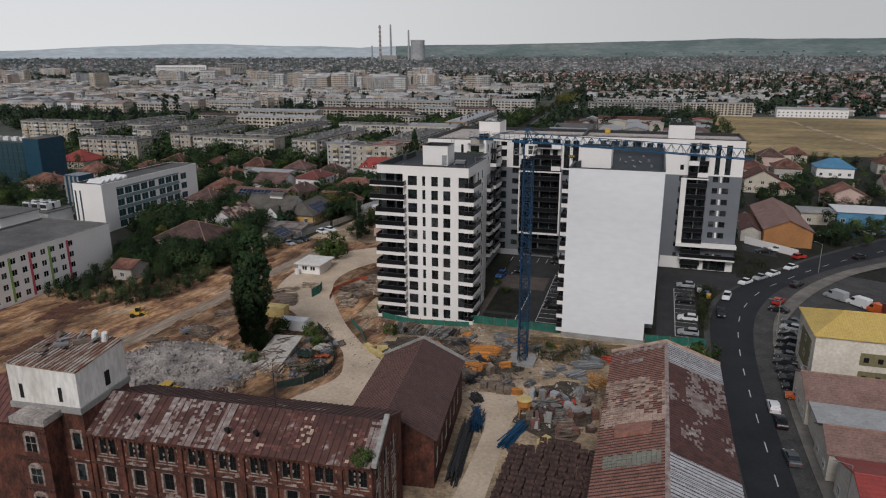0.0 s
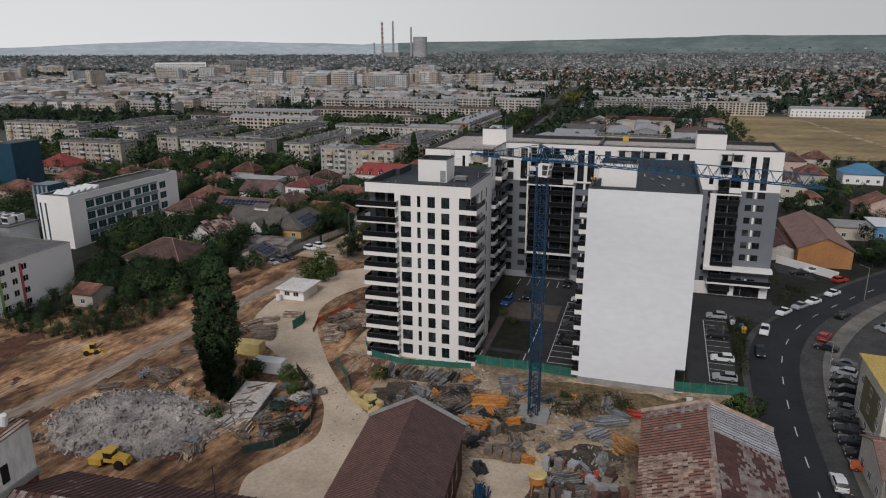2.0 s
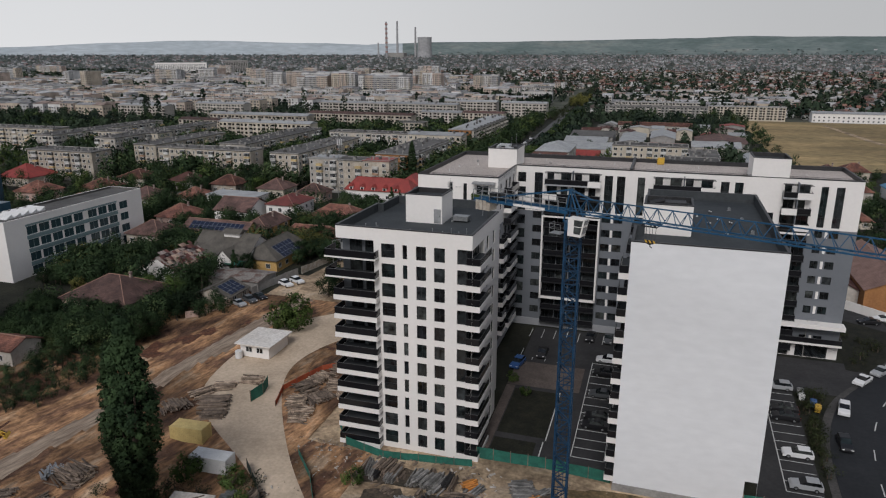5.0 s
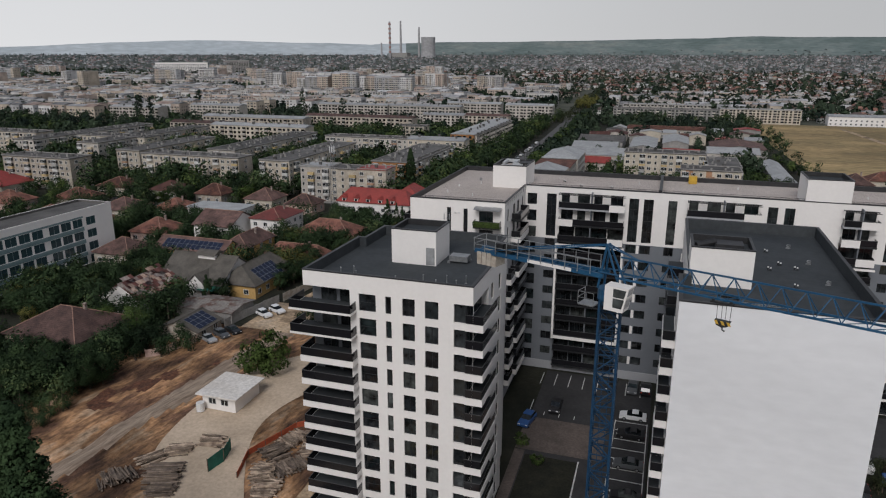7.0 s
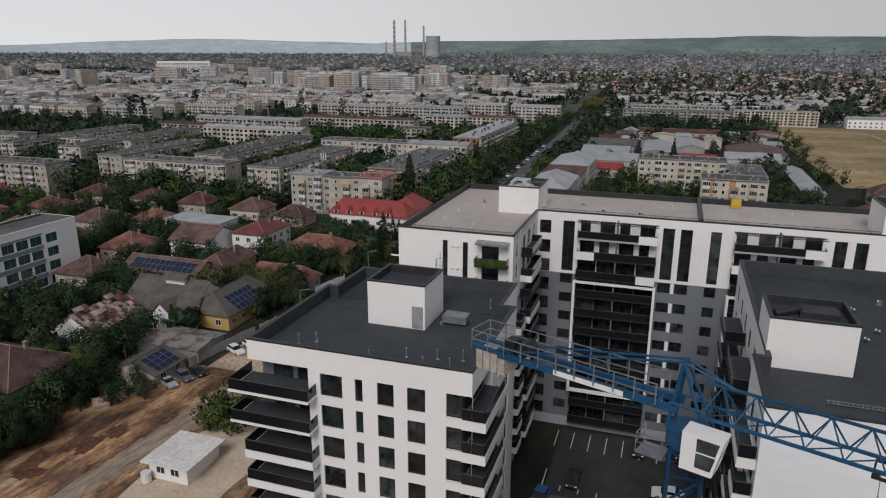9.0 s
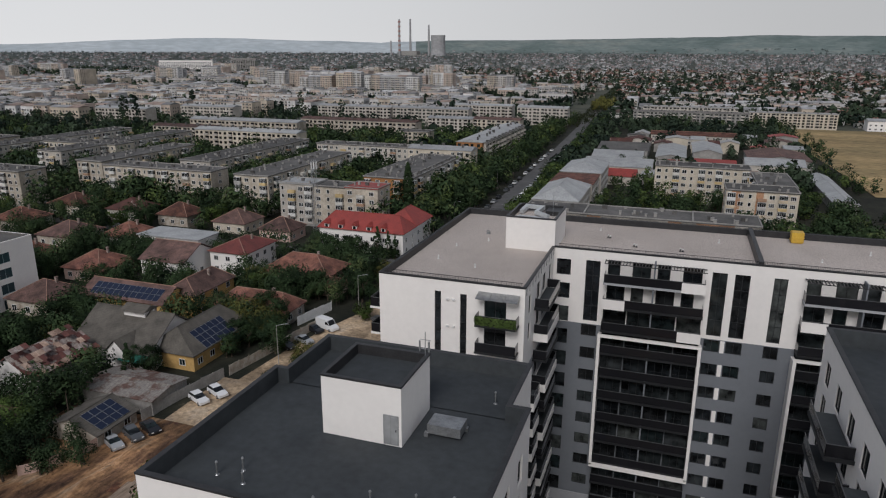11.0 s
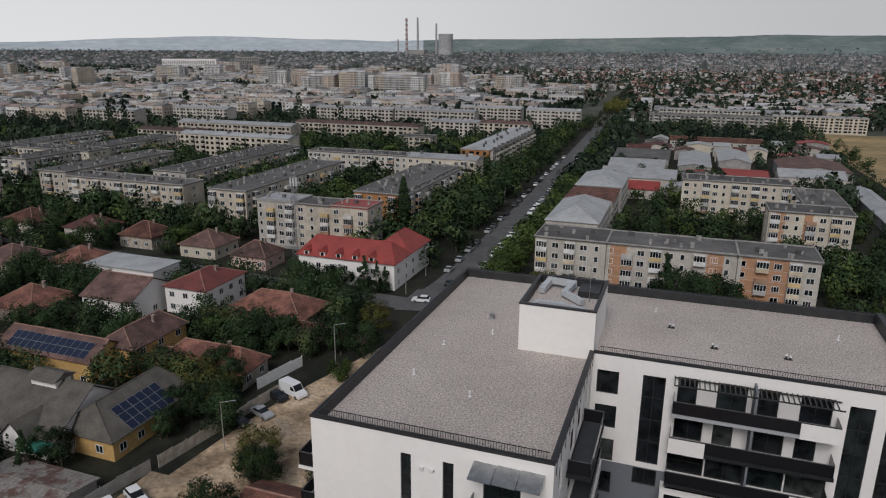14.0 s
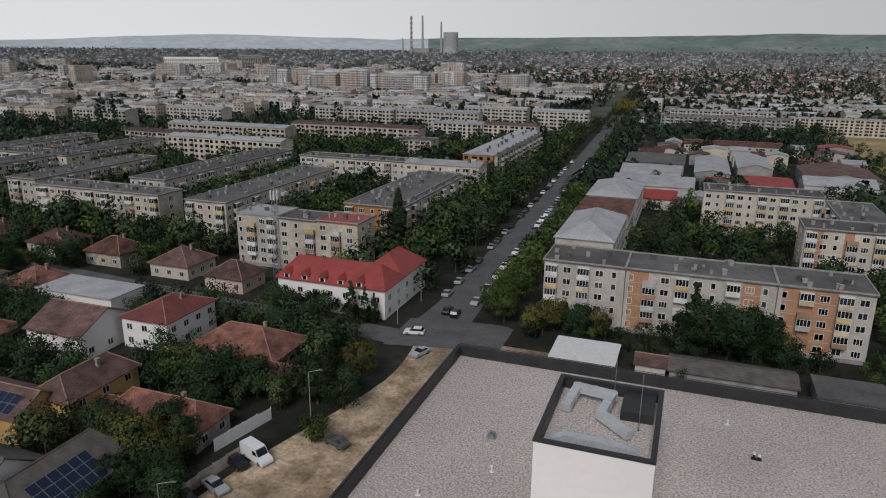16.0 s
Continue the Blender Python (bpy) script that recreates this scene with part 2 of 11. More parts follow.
M["bed"] = material("planted_bed", (0.022, 0.022, 0.014), (0.010, 0.011, 0.008), 0.5, 0.95, 0.1, 3, fine=3, amp=2)
M["scrub"] = material("dark_scrub", (0.050, 0.060, 0.026), (0.018, 0.024, 0.013), scale=0.25, rough=0.85, spec=0.1, island=0.5)
M["olive"] = material("olive_wall", (0.20, 0.175, 0.095), (0.16, 0.14, 0.075), 0.3, 0.9, fine=2)
M["darkpane"] = material("empty_window", (0.012, 0.012, 0.012), (0.006, 0.006, 0.007), 1.0, 0.6, spec=0.15)
M["asphaltold"] = material("worn_grey_asphalt", (0.078, 0.074, 0.070), (0.046, 0.045, 0.045), 0.25, 0.9, 0.01, 20, fine=2.5, amp=1.8)
M["darknet"] = material("dark_site_netting", (0.028, 0.050, 0.044), (0.016, 0.026, 0.024), 0.8, 0.85, 0.02, 5)
M["avenue"] = material("pale_avenue_asphalt", (0.125, 0.123, 0.122), (0.085, 0.084, 0.085), 0.2, 0.9, 0.01, 15, fine=2)
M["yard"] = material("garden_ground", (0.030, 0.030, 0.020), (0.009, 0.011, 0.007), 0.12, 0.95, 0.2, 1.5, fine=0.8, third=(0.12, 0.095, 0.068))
M["field"] = material("dry_grass_field", (0.40, 0.285, 0.14), (0.22, 0.17, 0.085), 0.035, 0.95, 0.2, 0.8, fine=0.4, stretch=(0.5, 1, 1), amp=2.2, big=(0.012, 0.3))
M["farland"] = material("far_ground", (0.10, 0.10, 0.078), (0.035, 0.045, 0.032), 0.02, 0.95, fine=0.12)
# Distance haze is in these colours: hills greyed, the farther ridge paled and blued.
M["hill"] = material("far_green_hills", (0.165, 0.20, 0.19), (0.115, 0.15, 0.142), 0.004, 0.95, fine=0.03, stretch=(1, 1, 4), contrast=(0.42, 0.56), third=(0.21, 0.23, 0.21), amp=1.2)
M["hillfar"] = material("far_hazed_ridge", (0.47, 0.51, 0.53), (0.40, 0.445, 0.465), 0.004, 0.95, fine=0.02, stretch=(1, 1, 4))
M["rooftile"] = material("clay_tile_roof", (0.215, 0.095, 0.066), (0.095, 0.046, 0.038), 0.5, 0.85, 0.03, 10, fine=4, stripes=("Z", 0.2, 0.05, 0.66), rand=0.4, big=(0.35, 0.35), amp=1.6)
M["browntile"] = material("brown_tile_roof", (0.150, 0.088, 0.075), (0.085, 0.053, 0.047), 0.5, 0.8, 0.03, 10, fine=4, stripes=("Z", 0.22, 0.05, 0.66), rand=0.3, big=(0.35, 0.3), amp=1.6)
M["redsheet"] = material("red_sheet_roof", (0.33, 0.062, 0.052), (0.23, 0.048, 0.042), 0.3, 0.55, 0.01, 8, fine=3, stripes=("Z", 0.22, 0.05, 0.75))
M["darkred"] = material("dark_red_tile_roof", (0.19, 0.055, 0.048), (0.13, 0.042, 0.038), 0.4, 0.7, 0.02, 8, fine=3, stripes=("Z", 0.2, 0.05, 0.75))
M["teal"] = material("teal_spandrel", (0.20, 0.28, 0.29), (0.16, 0.23, 0.24), 0.5, 0.4, fine=2, amp=0.4)
M["shoptile"] = material("faded_pink_brown_tile", (0.265, 0.165, 0.138), (0.19, 0.115, 0.095), 0.4, 0.8, 0.03, 10, fine=3, amp=1.6, stripes=("Z", 0.2, 0.05, 0.7))
M["flatpale"] = material("pale_flat_roofing", (0.40, 0.40, 0.395), (0.30, 0.30, 0.295), 0.2, 0.85, fine=2)
M["shopwall"] = material("pale_shop_render", (0.68, 0.63, 0.54), (0.56, 0.51, 0.43), 0.3, 0.9, fine=2)
M["ridge"] = material("mortared_ridge_tile", (0.33, 0.20, 0.15), (0.22, 0.13, 0.10), 1.5, 0.9)
M["greytile"] = material("grey_tile_roof", (0.135, 0.122, 0.105), (0.08, 0.073, 0.064), 0.4, 0.85, 0.03, 10, fine=4, stripes=("Z", 0.2, 0.05, 0.72))
M["rust"] = material("rusty_sheet_roof", (0.105, 0.045, 0.036), (0.060, 0.029, 0.025), 0.35, 0.75, 0.02, 6, fine=3, third=(0.36, 0.31, 0.28), contrast=(0.35, 0.6))
M["brick"] = material("red_brick_wall", (0.155, 0.056, 0.037), (0.042, 0.020, 0.016), 0.8, 0.9, 0.02, 12, fine=4, amp=2.4, stretch=(1, 1, 0.55), stripes=("Z", 0.075, 0.01, 0.8))
M["stonetrim"] = material("pale_plaster_trim", (0.48, 0.44, 0.38), (0.30, 0.25, 0.20), 0.8, 0.9, 0.02, 8, fine=4)
M["oldwhite"] = material("weathered_white_plaster", (0.74, 0.71, 0.67), (0.60, 0.56, 0.51), 0.25, 0.9, 0.02, 5, fine=2, stretch=(1, 1, 0.3))
M["concrete"] = material("concrete", (0.33, 0.32, 0.30), (0.23, 0.22, 0.21), 0.4, 0.9, 0.02, 8, fine=3)
M["rubble"] = material("grey_rubble", (0.41, 0.365, 0.33), (0.16, 0.145, 0.135), 0.22, 0.95, 0.3, 2.5, fine=2.5, amp=2.4)
M["wood"] = material("weathered_timber", (0.22, 0.17, 0.13), (0.11, 0.085, 0.07), 1.0, 0.9, 0.01, 8, island=0.5)
M["orangewood"] = material("orange_timber", (0.55, 0.24, 0.06), (0.38, 0.15, 0.04), 1.0, 0.8, island=0.35)
M["palebeam"] = material("grey_metal_props", (0.28, 0.27, 0.255), (0.12, 0.117, 0.112), 1.0, 0.6, island=0.5, metal=0.2)
M["brickpallet"] = material("dark_brick_stack", (0.10, 0.057, 0.047), (0.042, 0.028, 0.025), 1.2, 0.9, 0.02, 10, island=0.35)
M["greennet"] = material("green_netting", (0.03, 0.16, 0.12), (0.02, 0.10, 0.075), 0.8, 0.8, 0.02, 5)
M["orangenet"] = material("orange_netting", (0.46, 0.10, 0.045), (0.30, 0.07, 0.035), 0.8, 0.8)
M["yellow"] = material("yellow_paint", (0.62, 0.40, 0.06), (0.50, 0.31, 0.05), 0.8, 0.5)
M["paleyellow"] = material("pale_yellow_crate", (0.60, 0.47, 0.20), (0.48, 0.36, 0.15), 0.8, 0.8)
M["blue"] = material("blue_crane_paint", (0.014, 0.080, 0.165), (0.010, 0.055, 0.115), 0.8, 0.5)
M["mastblue"] = material("dark_blue_mast_paint", (0.010, 0.048, 0.105), (0.007, 0.032, 0.07), 0.8, 0.55)
M["red"] = material("red_paint", (0.45, 0.05, 0.03), (0.33, 0.04, 0.03), 0.8, 0.5)
M["black"] = material("black_rubber", (0.015, 0.015, 0.015), (0.01, 0.01, 0.01), 2, 0.8)
M["cream"] = material("cream_render", (0.58, 0.52, 0.43), (0.45, 0.40, 0.325), 0.2, 0.9, 0.01, 10, fine=2)
M["beige"] = material("beige_panel_wall", (0.53, 0.475, 0.395), (0.35, 0.305, 0.25), 0.3, 0.9, 0.01, 8, fine=1.5, rand=0.12)
M["palewall"] = material("pale_panel_wall", (0.51, 0.47, 0.42), (0.38, 0.35, 0.31), 0.15, 0.9, 0.01, 8, fine=1.5, rand=0.12)
M["ochre"] = material("ochre_wall", (0.56, 0.36, 0.14), (0.46, 0.29, 0.11), 0.2, 0.9, fine=2)
M["orange"] = material("orange_wall", (0.40, 0.19, 0.075), (0.30, 0.14, 0.06), 0.2, 0.9, fine=2)
M["pinkwall"] = material("pink_render", (0.58, 0.42, 0.36), (0.50, 0.36, 0.31), 0.2, 0.9, fine=2)
M["bluewall"] = material("blue_wall", (0.10, 0.27, 0.42), (0.08, 0.2, 0.33), 0.2, 0.7, fine=2)
M["blueroof"] = material("blue_sheet_roof", (0.09, 0.23, 0.36), (0.07, 0.18, 0.29), 0.3, 0.5, stripes=("Z", 0.2, 0.04, 0.8))
M["roofflat"] = material("bitumen_roof", (0.125, 0.12, 0.115), (0.07, 0.068, 0.066), 0.12, 0.9, 0.02, 5, fine=1.5, rand=0.25)
M["sheet"] = material("pale_sheet_roof", (0.37, 0.38, 0.38), (0.27, 0.275, 0.28), 0.2, 0.55, fine=1.5, stripes=("X", 0.5, 0.03, 0.85), rand=0.12)
M["yellowsheet"] = material("yellow_sheet_roof", (0.60, 0.43, 0.13), (0.52, 0.36, 0.11), 0.3, 0.6, stripes=("X", 0.4, 0.04, 0.8))
M["pv"] = gloss("solar_cell", (0.012, 0.018, 0.04), 0.12, 0.5)
M["bluepanel"] = material("dark_blue_cladding", (0.020, 0.065, 0.10), (0.015, 0.05, 0.08), 0.3, 0.3)
M["bark"] = material("bark", (0.10, 0.075, 0.055), (0.06, 0.045, 0.035), 2, 0.95, 0.02, 10)
M["winwhite"] = material("white_window_frame", (0.70, 0.70, 0.69), (0.6, 0.6, 0.59), 1, 0.5)
M["stack"] = material("far_concrete", (0.36, 0.36, 0.365), (0.30, 0.30, 0.305), 0.02, 0.9, fine=0.1)
M["stackred"] = material("faded_red_bands", (0.36, 0.22, 0.20), (0.3, 0.18, 0.17), 0.02, 0.9)
LEAF = dict(scale=0.25, rough=0.85, spec=0.05)
M["leaf"] = material("green_leaves", (0.10, 0.145, 0.042), (0.042, 0.070, 0.023), island=0.22, rand=0.3, **LEAF)
M["leafdark"] = material("dark_leaves", (0.044, 0.072, 0.031), (0.013, 0.024, 0.013), island=0.22, rand=0.35, **LEAF)
M["leafwarm"] = material("yellowing_leaves", (0.145, 0.132, 0.040), (0.075, 0.082, 0.028), island=0.25, rand=0.25, **LEAF)
M["leafmid"] = material("garden_foliage", (0.046, 0.075, 0.034), (0.011, 0.019, 0.011), scale=0.13, rough=0.85, spec=0.05, island=0.22, contrast=(0.36, 0.56), third=(0.100, 0.125, 0.050))
M["leafpale"] = material("fresh_green_foliage", (0.100, 0.140, 0.044), (0.040, 0.064, 0.022), scale=0.11, rough=0.85, spec=0.05, island=0.25, contrast=(0.36, 0.6), third=(0.125, 0.128, 0.05))
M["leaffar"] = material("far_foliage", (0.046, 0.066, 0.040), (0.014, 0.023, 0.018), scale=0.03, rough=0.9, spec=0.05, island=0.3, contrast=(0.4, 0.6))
# Woods past two kilometres: distance haze is mixed into the leaf colour.
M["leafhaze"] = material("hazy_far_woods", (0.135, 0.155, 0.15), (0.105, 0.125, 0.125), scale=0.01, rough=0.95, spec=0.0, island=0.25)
M["farwall"] = palette("far_house_walls", [(0.50, 0.49, 0.47), (0.34, 0.325, 0.30), (0.62, 0.61, 0.60), (0.27, 0.25, 0.225), (0.42, 0.375, 0.31)])
M["farroof"] = palette("far_house_roofs", [(0.19, 0.095, 0.075), (0.12, 0.078, 0.068), (0.25, 0.135, 0.105), (0.20, 0.20, 0.20), (0.11, 0.088, 0.082), (0.38, 0.375, 0.37), (0.15, 0.082, 0.068)])
# Walls and roofs past two kilometres, greyed and cooled in colour for haze.
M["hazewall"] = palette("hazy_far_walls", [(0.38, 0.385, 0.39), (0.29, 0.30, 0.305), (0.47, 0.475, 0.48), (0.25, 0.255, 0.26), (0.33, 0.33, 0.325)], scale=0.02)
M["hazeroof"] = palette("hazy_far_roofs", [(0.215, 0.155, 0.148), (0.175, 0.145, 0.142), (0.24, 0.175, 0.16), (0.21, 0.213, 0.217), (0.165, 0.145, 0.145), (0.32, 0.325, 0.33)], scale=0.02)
FARW = [(0.45, 0.425, 0.40), (0.50, 0.49, 0.48), (0.36, 0.355, 0.355), (0.45, 0.37, 0.31), (0.57, 0.56, 0.55), (0.50, 0.40, 0.34), (0.48, 0.41, 0.33)]
FARR = [(0.36, 0.36, 0.365), (0.18, 0.18, 0.18), (0.46, 0.46, 0.465), (0.28, 0.215, 0.185), (0.27, 0.27, 0.275), (0.40, 0.385, 0.36)]
M["farblocki"] = palette("farther_block_walls", FARW, per="i", scale=0.12)
M["farblockroofi"] = palette("farther_block_roofs", FARR, per="i", scale=0.15, mottled=0.35)
M["farglass"] = palette("far_window_glass", [(0.03, 0.034, 0.038), (0.05, 0.055, 0.06), (0.085, 0.088, 0.09), (0.022, 0.025, 0.028), (0.14, 0.135, 0.125)], rough=0.3)
M["balcony"] = palette("balcony_fronts", [(0.56, 0.54, 0.50), (0.62, 0.61, 0.59), (0.50, 0.38, 0.20), (0.40, 0.39, 0.37), (0.55, 0.46, 0.34), (0.34, 0.22, 0.15), (0.60, 0.59, 0.56)], per="o", scale=0.5)
CARS = {"white": (0.72, 0.72, 0.72), "silver": (0.34, 0.35, 0.36), "black": (0.015, 0.015, 0.017), "grey": (0.08, 0.085, 0.09), "red": (0.45, 0.03, 0.02), "blue": (0.03, 0.09, 0.25), "orange": (0.6, 0.12, 0.03)}
for _k, _c in CARS.items():
    M["car_" + _k] = gloss("car_paint_" + _k, _c, 0.3, 0.5)

# ---- mesh helpers ----
class MB:
    """Gathers faces with material slots, and makes a mesh of them."""

    def __init__(self):
        self.v, self.f, self.m, self.n = [], [], [], []

    def leaf(self, p, nrm, out, s, k=0.75, m=0, turn=0.0):
        """A leaf-like face at p, shaded by the crown's rounded form (out)."""
        if nrm.dot(out) < 0:
            nrm = -nrm
        u = Matrix.Rotation(turn, 3, nrm) @ nrm.orthogonal().normalized()
        w = nrm.cross(u)
        self.n += [(0, 0, 0)] * (len(self.v) - len(self.n)) + [tuple(out)] * 3
        self.poly([p - u * s, p + u * s * 0.7 - w * s * k, p + u * s * 0.7 + w * s * k], m)

    def poly(self, pts, m=0):
        i = len(self.v)
        self.v += [tuple(p) for p in pts]
        self.f.append(tuple(range(i, i + len(pts))))
        self.m.append(m)

    def hull(self, pts, faces, m=0):
        i = len(self.v)
        self.v += [tuple(p) for p in pts]
        for k, f in enumerate(faces):
            self.f.append(tuple(i + j for j in f))
            self.m.append(m[k] if isinstance(m, (list, tuple)) else m)

    def box(self, x0, y0, z0, x1, y1, z1, m=0):
        self.hull([(x0, y0, z0), (x1, y0, z0), (x1, y1, z0), (x0, y1, z0), (x0, y0, z1), (x1, y0, z1), (x1, y1, z1), (x0, y1, z1)],
                  [(0, 3, 2, 1), (4, 5, 6, 7), (0, 1, 5, 4), (1, 2, 6, 5), (2, 3, 7, 6), (3, 0, 4, 7)], m)

    def tbox(self, mat, sx, sy, sz, m=0):
        """A box of that size round the origin of mat."""
        pts = [mat @ Vector((sx * a, sy * b, sz * c)) for a, b, c in
               ((-.5, -.5, -.5), (.5, -.5, -.5), (.5, .5, -.5), (-.5, .5, -.5), (-.5, -.5, .5), (.5, -.5, .5), (.5, .5, .5), (-.5, .5, .5))]
        self.hull(pts, [(0, 3, 2, 1), (4, 5, 6, 7), (0, 1, 5, 4), (1, 2, 6, 5), (2, 3, 7, 6), (3, 0, 4, 7)], m)

    def rod(self, a, b, r, r2=None, n=6, m=0, caps=True):
        a, b = Vector(a), Vector(b)
        r2 = r if r2 is None else r2
        d = (b - a).normalized()
        u = d.orthogonal().normalized()
        w = d.cross(u)
        pts = []
        for c, rr in ((a, r), (b, r2)):
            for k in range(n):
                t = 2 * math.pi * k / n
                pts.append(c + rr * (math.cos(t) * u + math.sin(t) * w))
        fs = [(k, (k + 1) % n, n + (k + 1) % n, n + k) for k in range(n)]
        if caps:
            fs += [tuple(range(n - 1, -1, -1)), tuple(range(n, 2 * n))]
        self.hull(pts, fs, m)

    def prism(self, pts, z0, z1, m=0, mt=None):
        """An upright prism over a counter-clockwise outline."""
        n = len(pts)
        self.hull([(x, y, z0) for x, y in pts] + [(x, y, z1) for x, y in pts],
                  [(k, (k + 1) % n, n + (k + 1) % n, n + k) for k in range(n)] + [tuple(range(n, 2 * n)), tuple(range(n - 1, -1, -1))],
                  [m] * n + [m if mt is None else mt, m])

    def data(self, name, mats, smooth=False):
        me = bpy.data.meshes.new(name)
        me.from_pydata(self.v, [], self.f)
        for k in mats:
            me.materials.append(M[k])
        me.polygons.foreach_set("material_index", self.m)
        if smooth:
            me.polygons.foreach_set("use_smooth", [True] * len(self.f))
        me.update()
        if self.n:
            self.n += [(0, 0, 0)] * (len(self.v) - len(self.n))
            me.polygons.foreach_set("use_smooth", [True] * len(self.f))
            me.normals_split_custom_set_from_vertices(self.n)
        return me


def thing(name, loc, label, category, group="", kind="", rz=0.0):
    ob = new(name)
    ob.empty_display_size = 0.5
    ob.location = loc
    ob.rotation_euler = (0, 0, radians(rz))
    return tagged(ob, label, category, group, kind)


def part(name, mb, mats, parent, label="", kind="", smooth=False, mat=None):
    """One mesh object under a thing or a part. mb: an MB, or a mesh to share."""
    me = mb.data(name, mats, smooth) if isinstance(mb, MB) else mb
    ob = new(name, me)
    ob.parent = parent
    if mat is not None:
        ob.matrix_basis = mat
    return tagged(ob, label, "", "", kind)


def solid(name, mb, mats, label, category, kind="", group="", smooth=False):
    ob = new(name, mb.data(name, mats, smooth))
    return tagged(ob, label, category, group, kind)


def sstep(a, b, t):
    t = min(1.0, max(0.0, (t - a) / (b - a)))
    return t * t * (3 - 2 * t)


def G(x, y):
    """Height of the ground: flat site, a gentle rise to the town behind it."""
    return 2.0 * sstep(130, 195, y) + 0.018 * max(0.0, math.hypot(x, y) - 1500)


def basis(o, u, n):
    """Local frame of a wall: x along u, y inward, z up, from the point o."""
    u, n = Vector(u), Vector(n)
    z = Vector((0, 0, 1))
    return Matrix(((u.x, -n.x, 0, o[0]), (u.y, -n.y, 0, o[1]), (u.z, -n.z, 1, o[2]), (0, 0, 0, 1)))


def wall_face(mb, o, u, n, W, H, opens, depth, m=0, mr=0):
    """A wall W x H from its lower left corner o, seen from outside, with openings (u0, v0, u1, v1) that have reveals."""
    B = basis(o, u, n)
    us = sorted({0.0, W, *[round(q[0], 3) for q in opens], *[round(q[2], 3) for q in opens]})
    vs = sorted({0.0, H, *[round(q[1], 3) for q in opens], *[round(q[3], 3) for q in opens]})
    us, vs = [q for q in us if 0 <= q <= W], [q for q in vs if 0 <= q <= H]
    for i in range(len(us) - 1):
        a, b = us[i], us[i + 1]
        start = None
        for j in range(len(vs) - 1):
            cu, cv = (a + b) / 2, (vs[j] + vs[j + 1]) / 2
            hole = any(q[0] < cu < q[2] and q[1] < cv < q[3] for q in opens)
            if not hole and start is None:
                start = vs[j]
            if start is not None and (hole or j == len(vs) - 2):
                end = vs[j] if hole else vs[j + 1]
                mb.poly([B @ Vector(p) for p in ((a, 0, start), (b, 0, start), (b, 0, end), (a, 0, end))], m)
                start = None
    for a, c, b, d in opens:
        for q in (((a, 0, c), (a, 0, d), (a, depth, d), (a, depth, c)), ((b, 0, d), (b, 0, c), (b, depth, c), (b, depth, d)),
                  ((a, 0, d), (b, 0, d), (b, depth, d), (a, depth, d)), ((b, 0, c), (a, 0, c), (a, depth, c), (b, depth, c))):
            mb.poly([B @ Vector(p) for p in q], mr)


def joined(mb, name, mats):
    """A mesh in which touching faces share their corners."""
    me = mb.data(name, mats)
    bm = bmesh.new()
    bm.from_mesh(me)
    bmesh.ops.remove_doubles(bm, verts=bm.verts, dist=0.0005)
    bm.to_mesh(me)
    bm.free()
    return me


def relief(mb, w, h, cols, rows, t, bar, front, pane, back, glazed=True):
    """A window face: bars at the depth front, glass cells set back to pane, sides to back."""
    us, vs = [0.0], [0.0]
    for k in range(cols):
        a, b = w * k / cols, w * (k + 1) / cols
        us += [a + (t if k == 0 else bar / 2), b - (t if k == cols - 1 else bar / 2)]
    for k in range(rows):
        a, b = h * k / rows, h * (k + 1) / rows
        vs += [a + (t if k == 0 else bar / 2), b - (t if k == rows - 1 else bar / 2)]
    us.append(w)
    vs.append(h)
    for i in range(len(us) - 1):
        for j in range(len(vs) - 1):
            a, b, c, d = us[i], us[i + 1], vs[j], vs[j + 1]
            if i % 2 and j % 2:
                if glazed:
                    mb.poly([(a, pane, c), (b, pane, c), (b, pane, d), (a, pane, d)], 1)
                for p, q in (((a, c), (b, c)), ((b, c), (b, d)), ((b, d), (a, d)), ((a, d), (a, c))):
                    mb.poly([(p[0], front, p[1]), (q[0], front, q[1]), (q[0], pane, q[1]), (p[0], pane, p[1])])
            else:
                mb.poly([(a, front, c), (b, front, c), (b, front, d), (a, front, d)])
    for i in range(len(us) - 1):
        a, b = us[i], us[i + 1]
        mb.poly([(a, back, 0), (b, back, 0), (b, front, 0), (a, front, 0)])
        mb.poly([(a, front, h), (b, front, h), (b, back, h), (a, back, h)])
    for j in range(len(vs) - 1):
        c, d = vs[j], vs[j + 1]
        mb.poly([(0, front, c), (0, front, d), (0, back, d), (0, back, c)])
        mb.poly([(w, back, c), (w, back, d), (w, front, d), (w, front, c)])


WINDOWS = {}


def window_meshes(w, h, cols, rows, frame_mat, pane_mat):
    """Frame with mullions, and its pane, shared by all windows of that size."""
    key = (round(w, 2), round(h, 2), cols, rows, frame_mat, pane_mat)
    if key not in WINDOWS:
        fr, pn, t = MB(), MB(), 0.07
        relief(fr, w, h, cols, rows, t, 0.06, -0.04, 0.008, 0.06, False)
        pn.poly([(t, 0.01, t), (w - t, 0.01, t), (w - t, 0.01, h - t), (t, 0.01, h - t)])
        WINDOWS[key] = (joined(fr, "window", [frame_mat]), pn.data("pane", [pane_mat]))
    return WINDOWS[key]


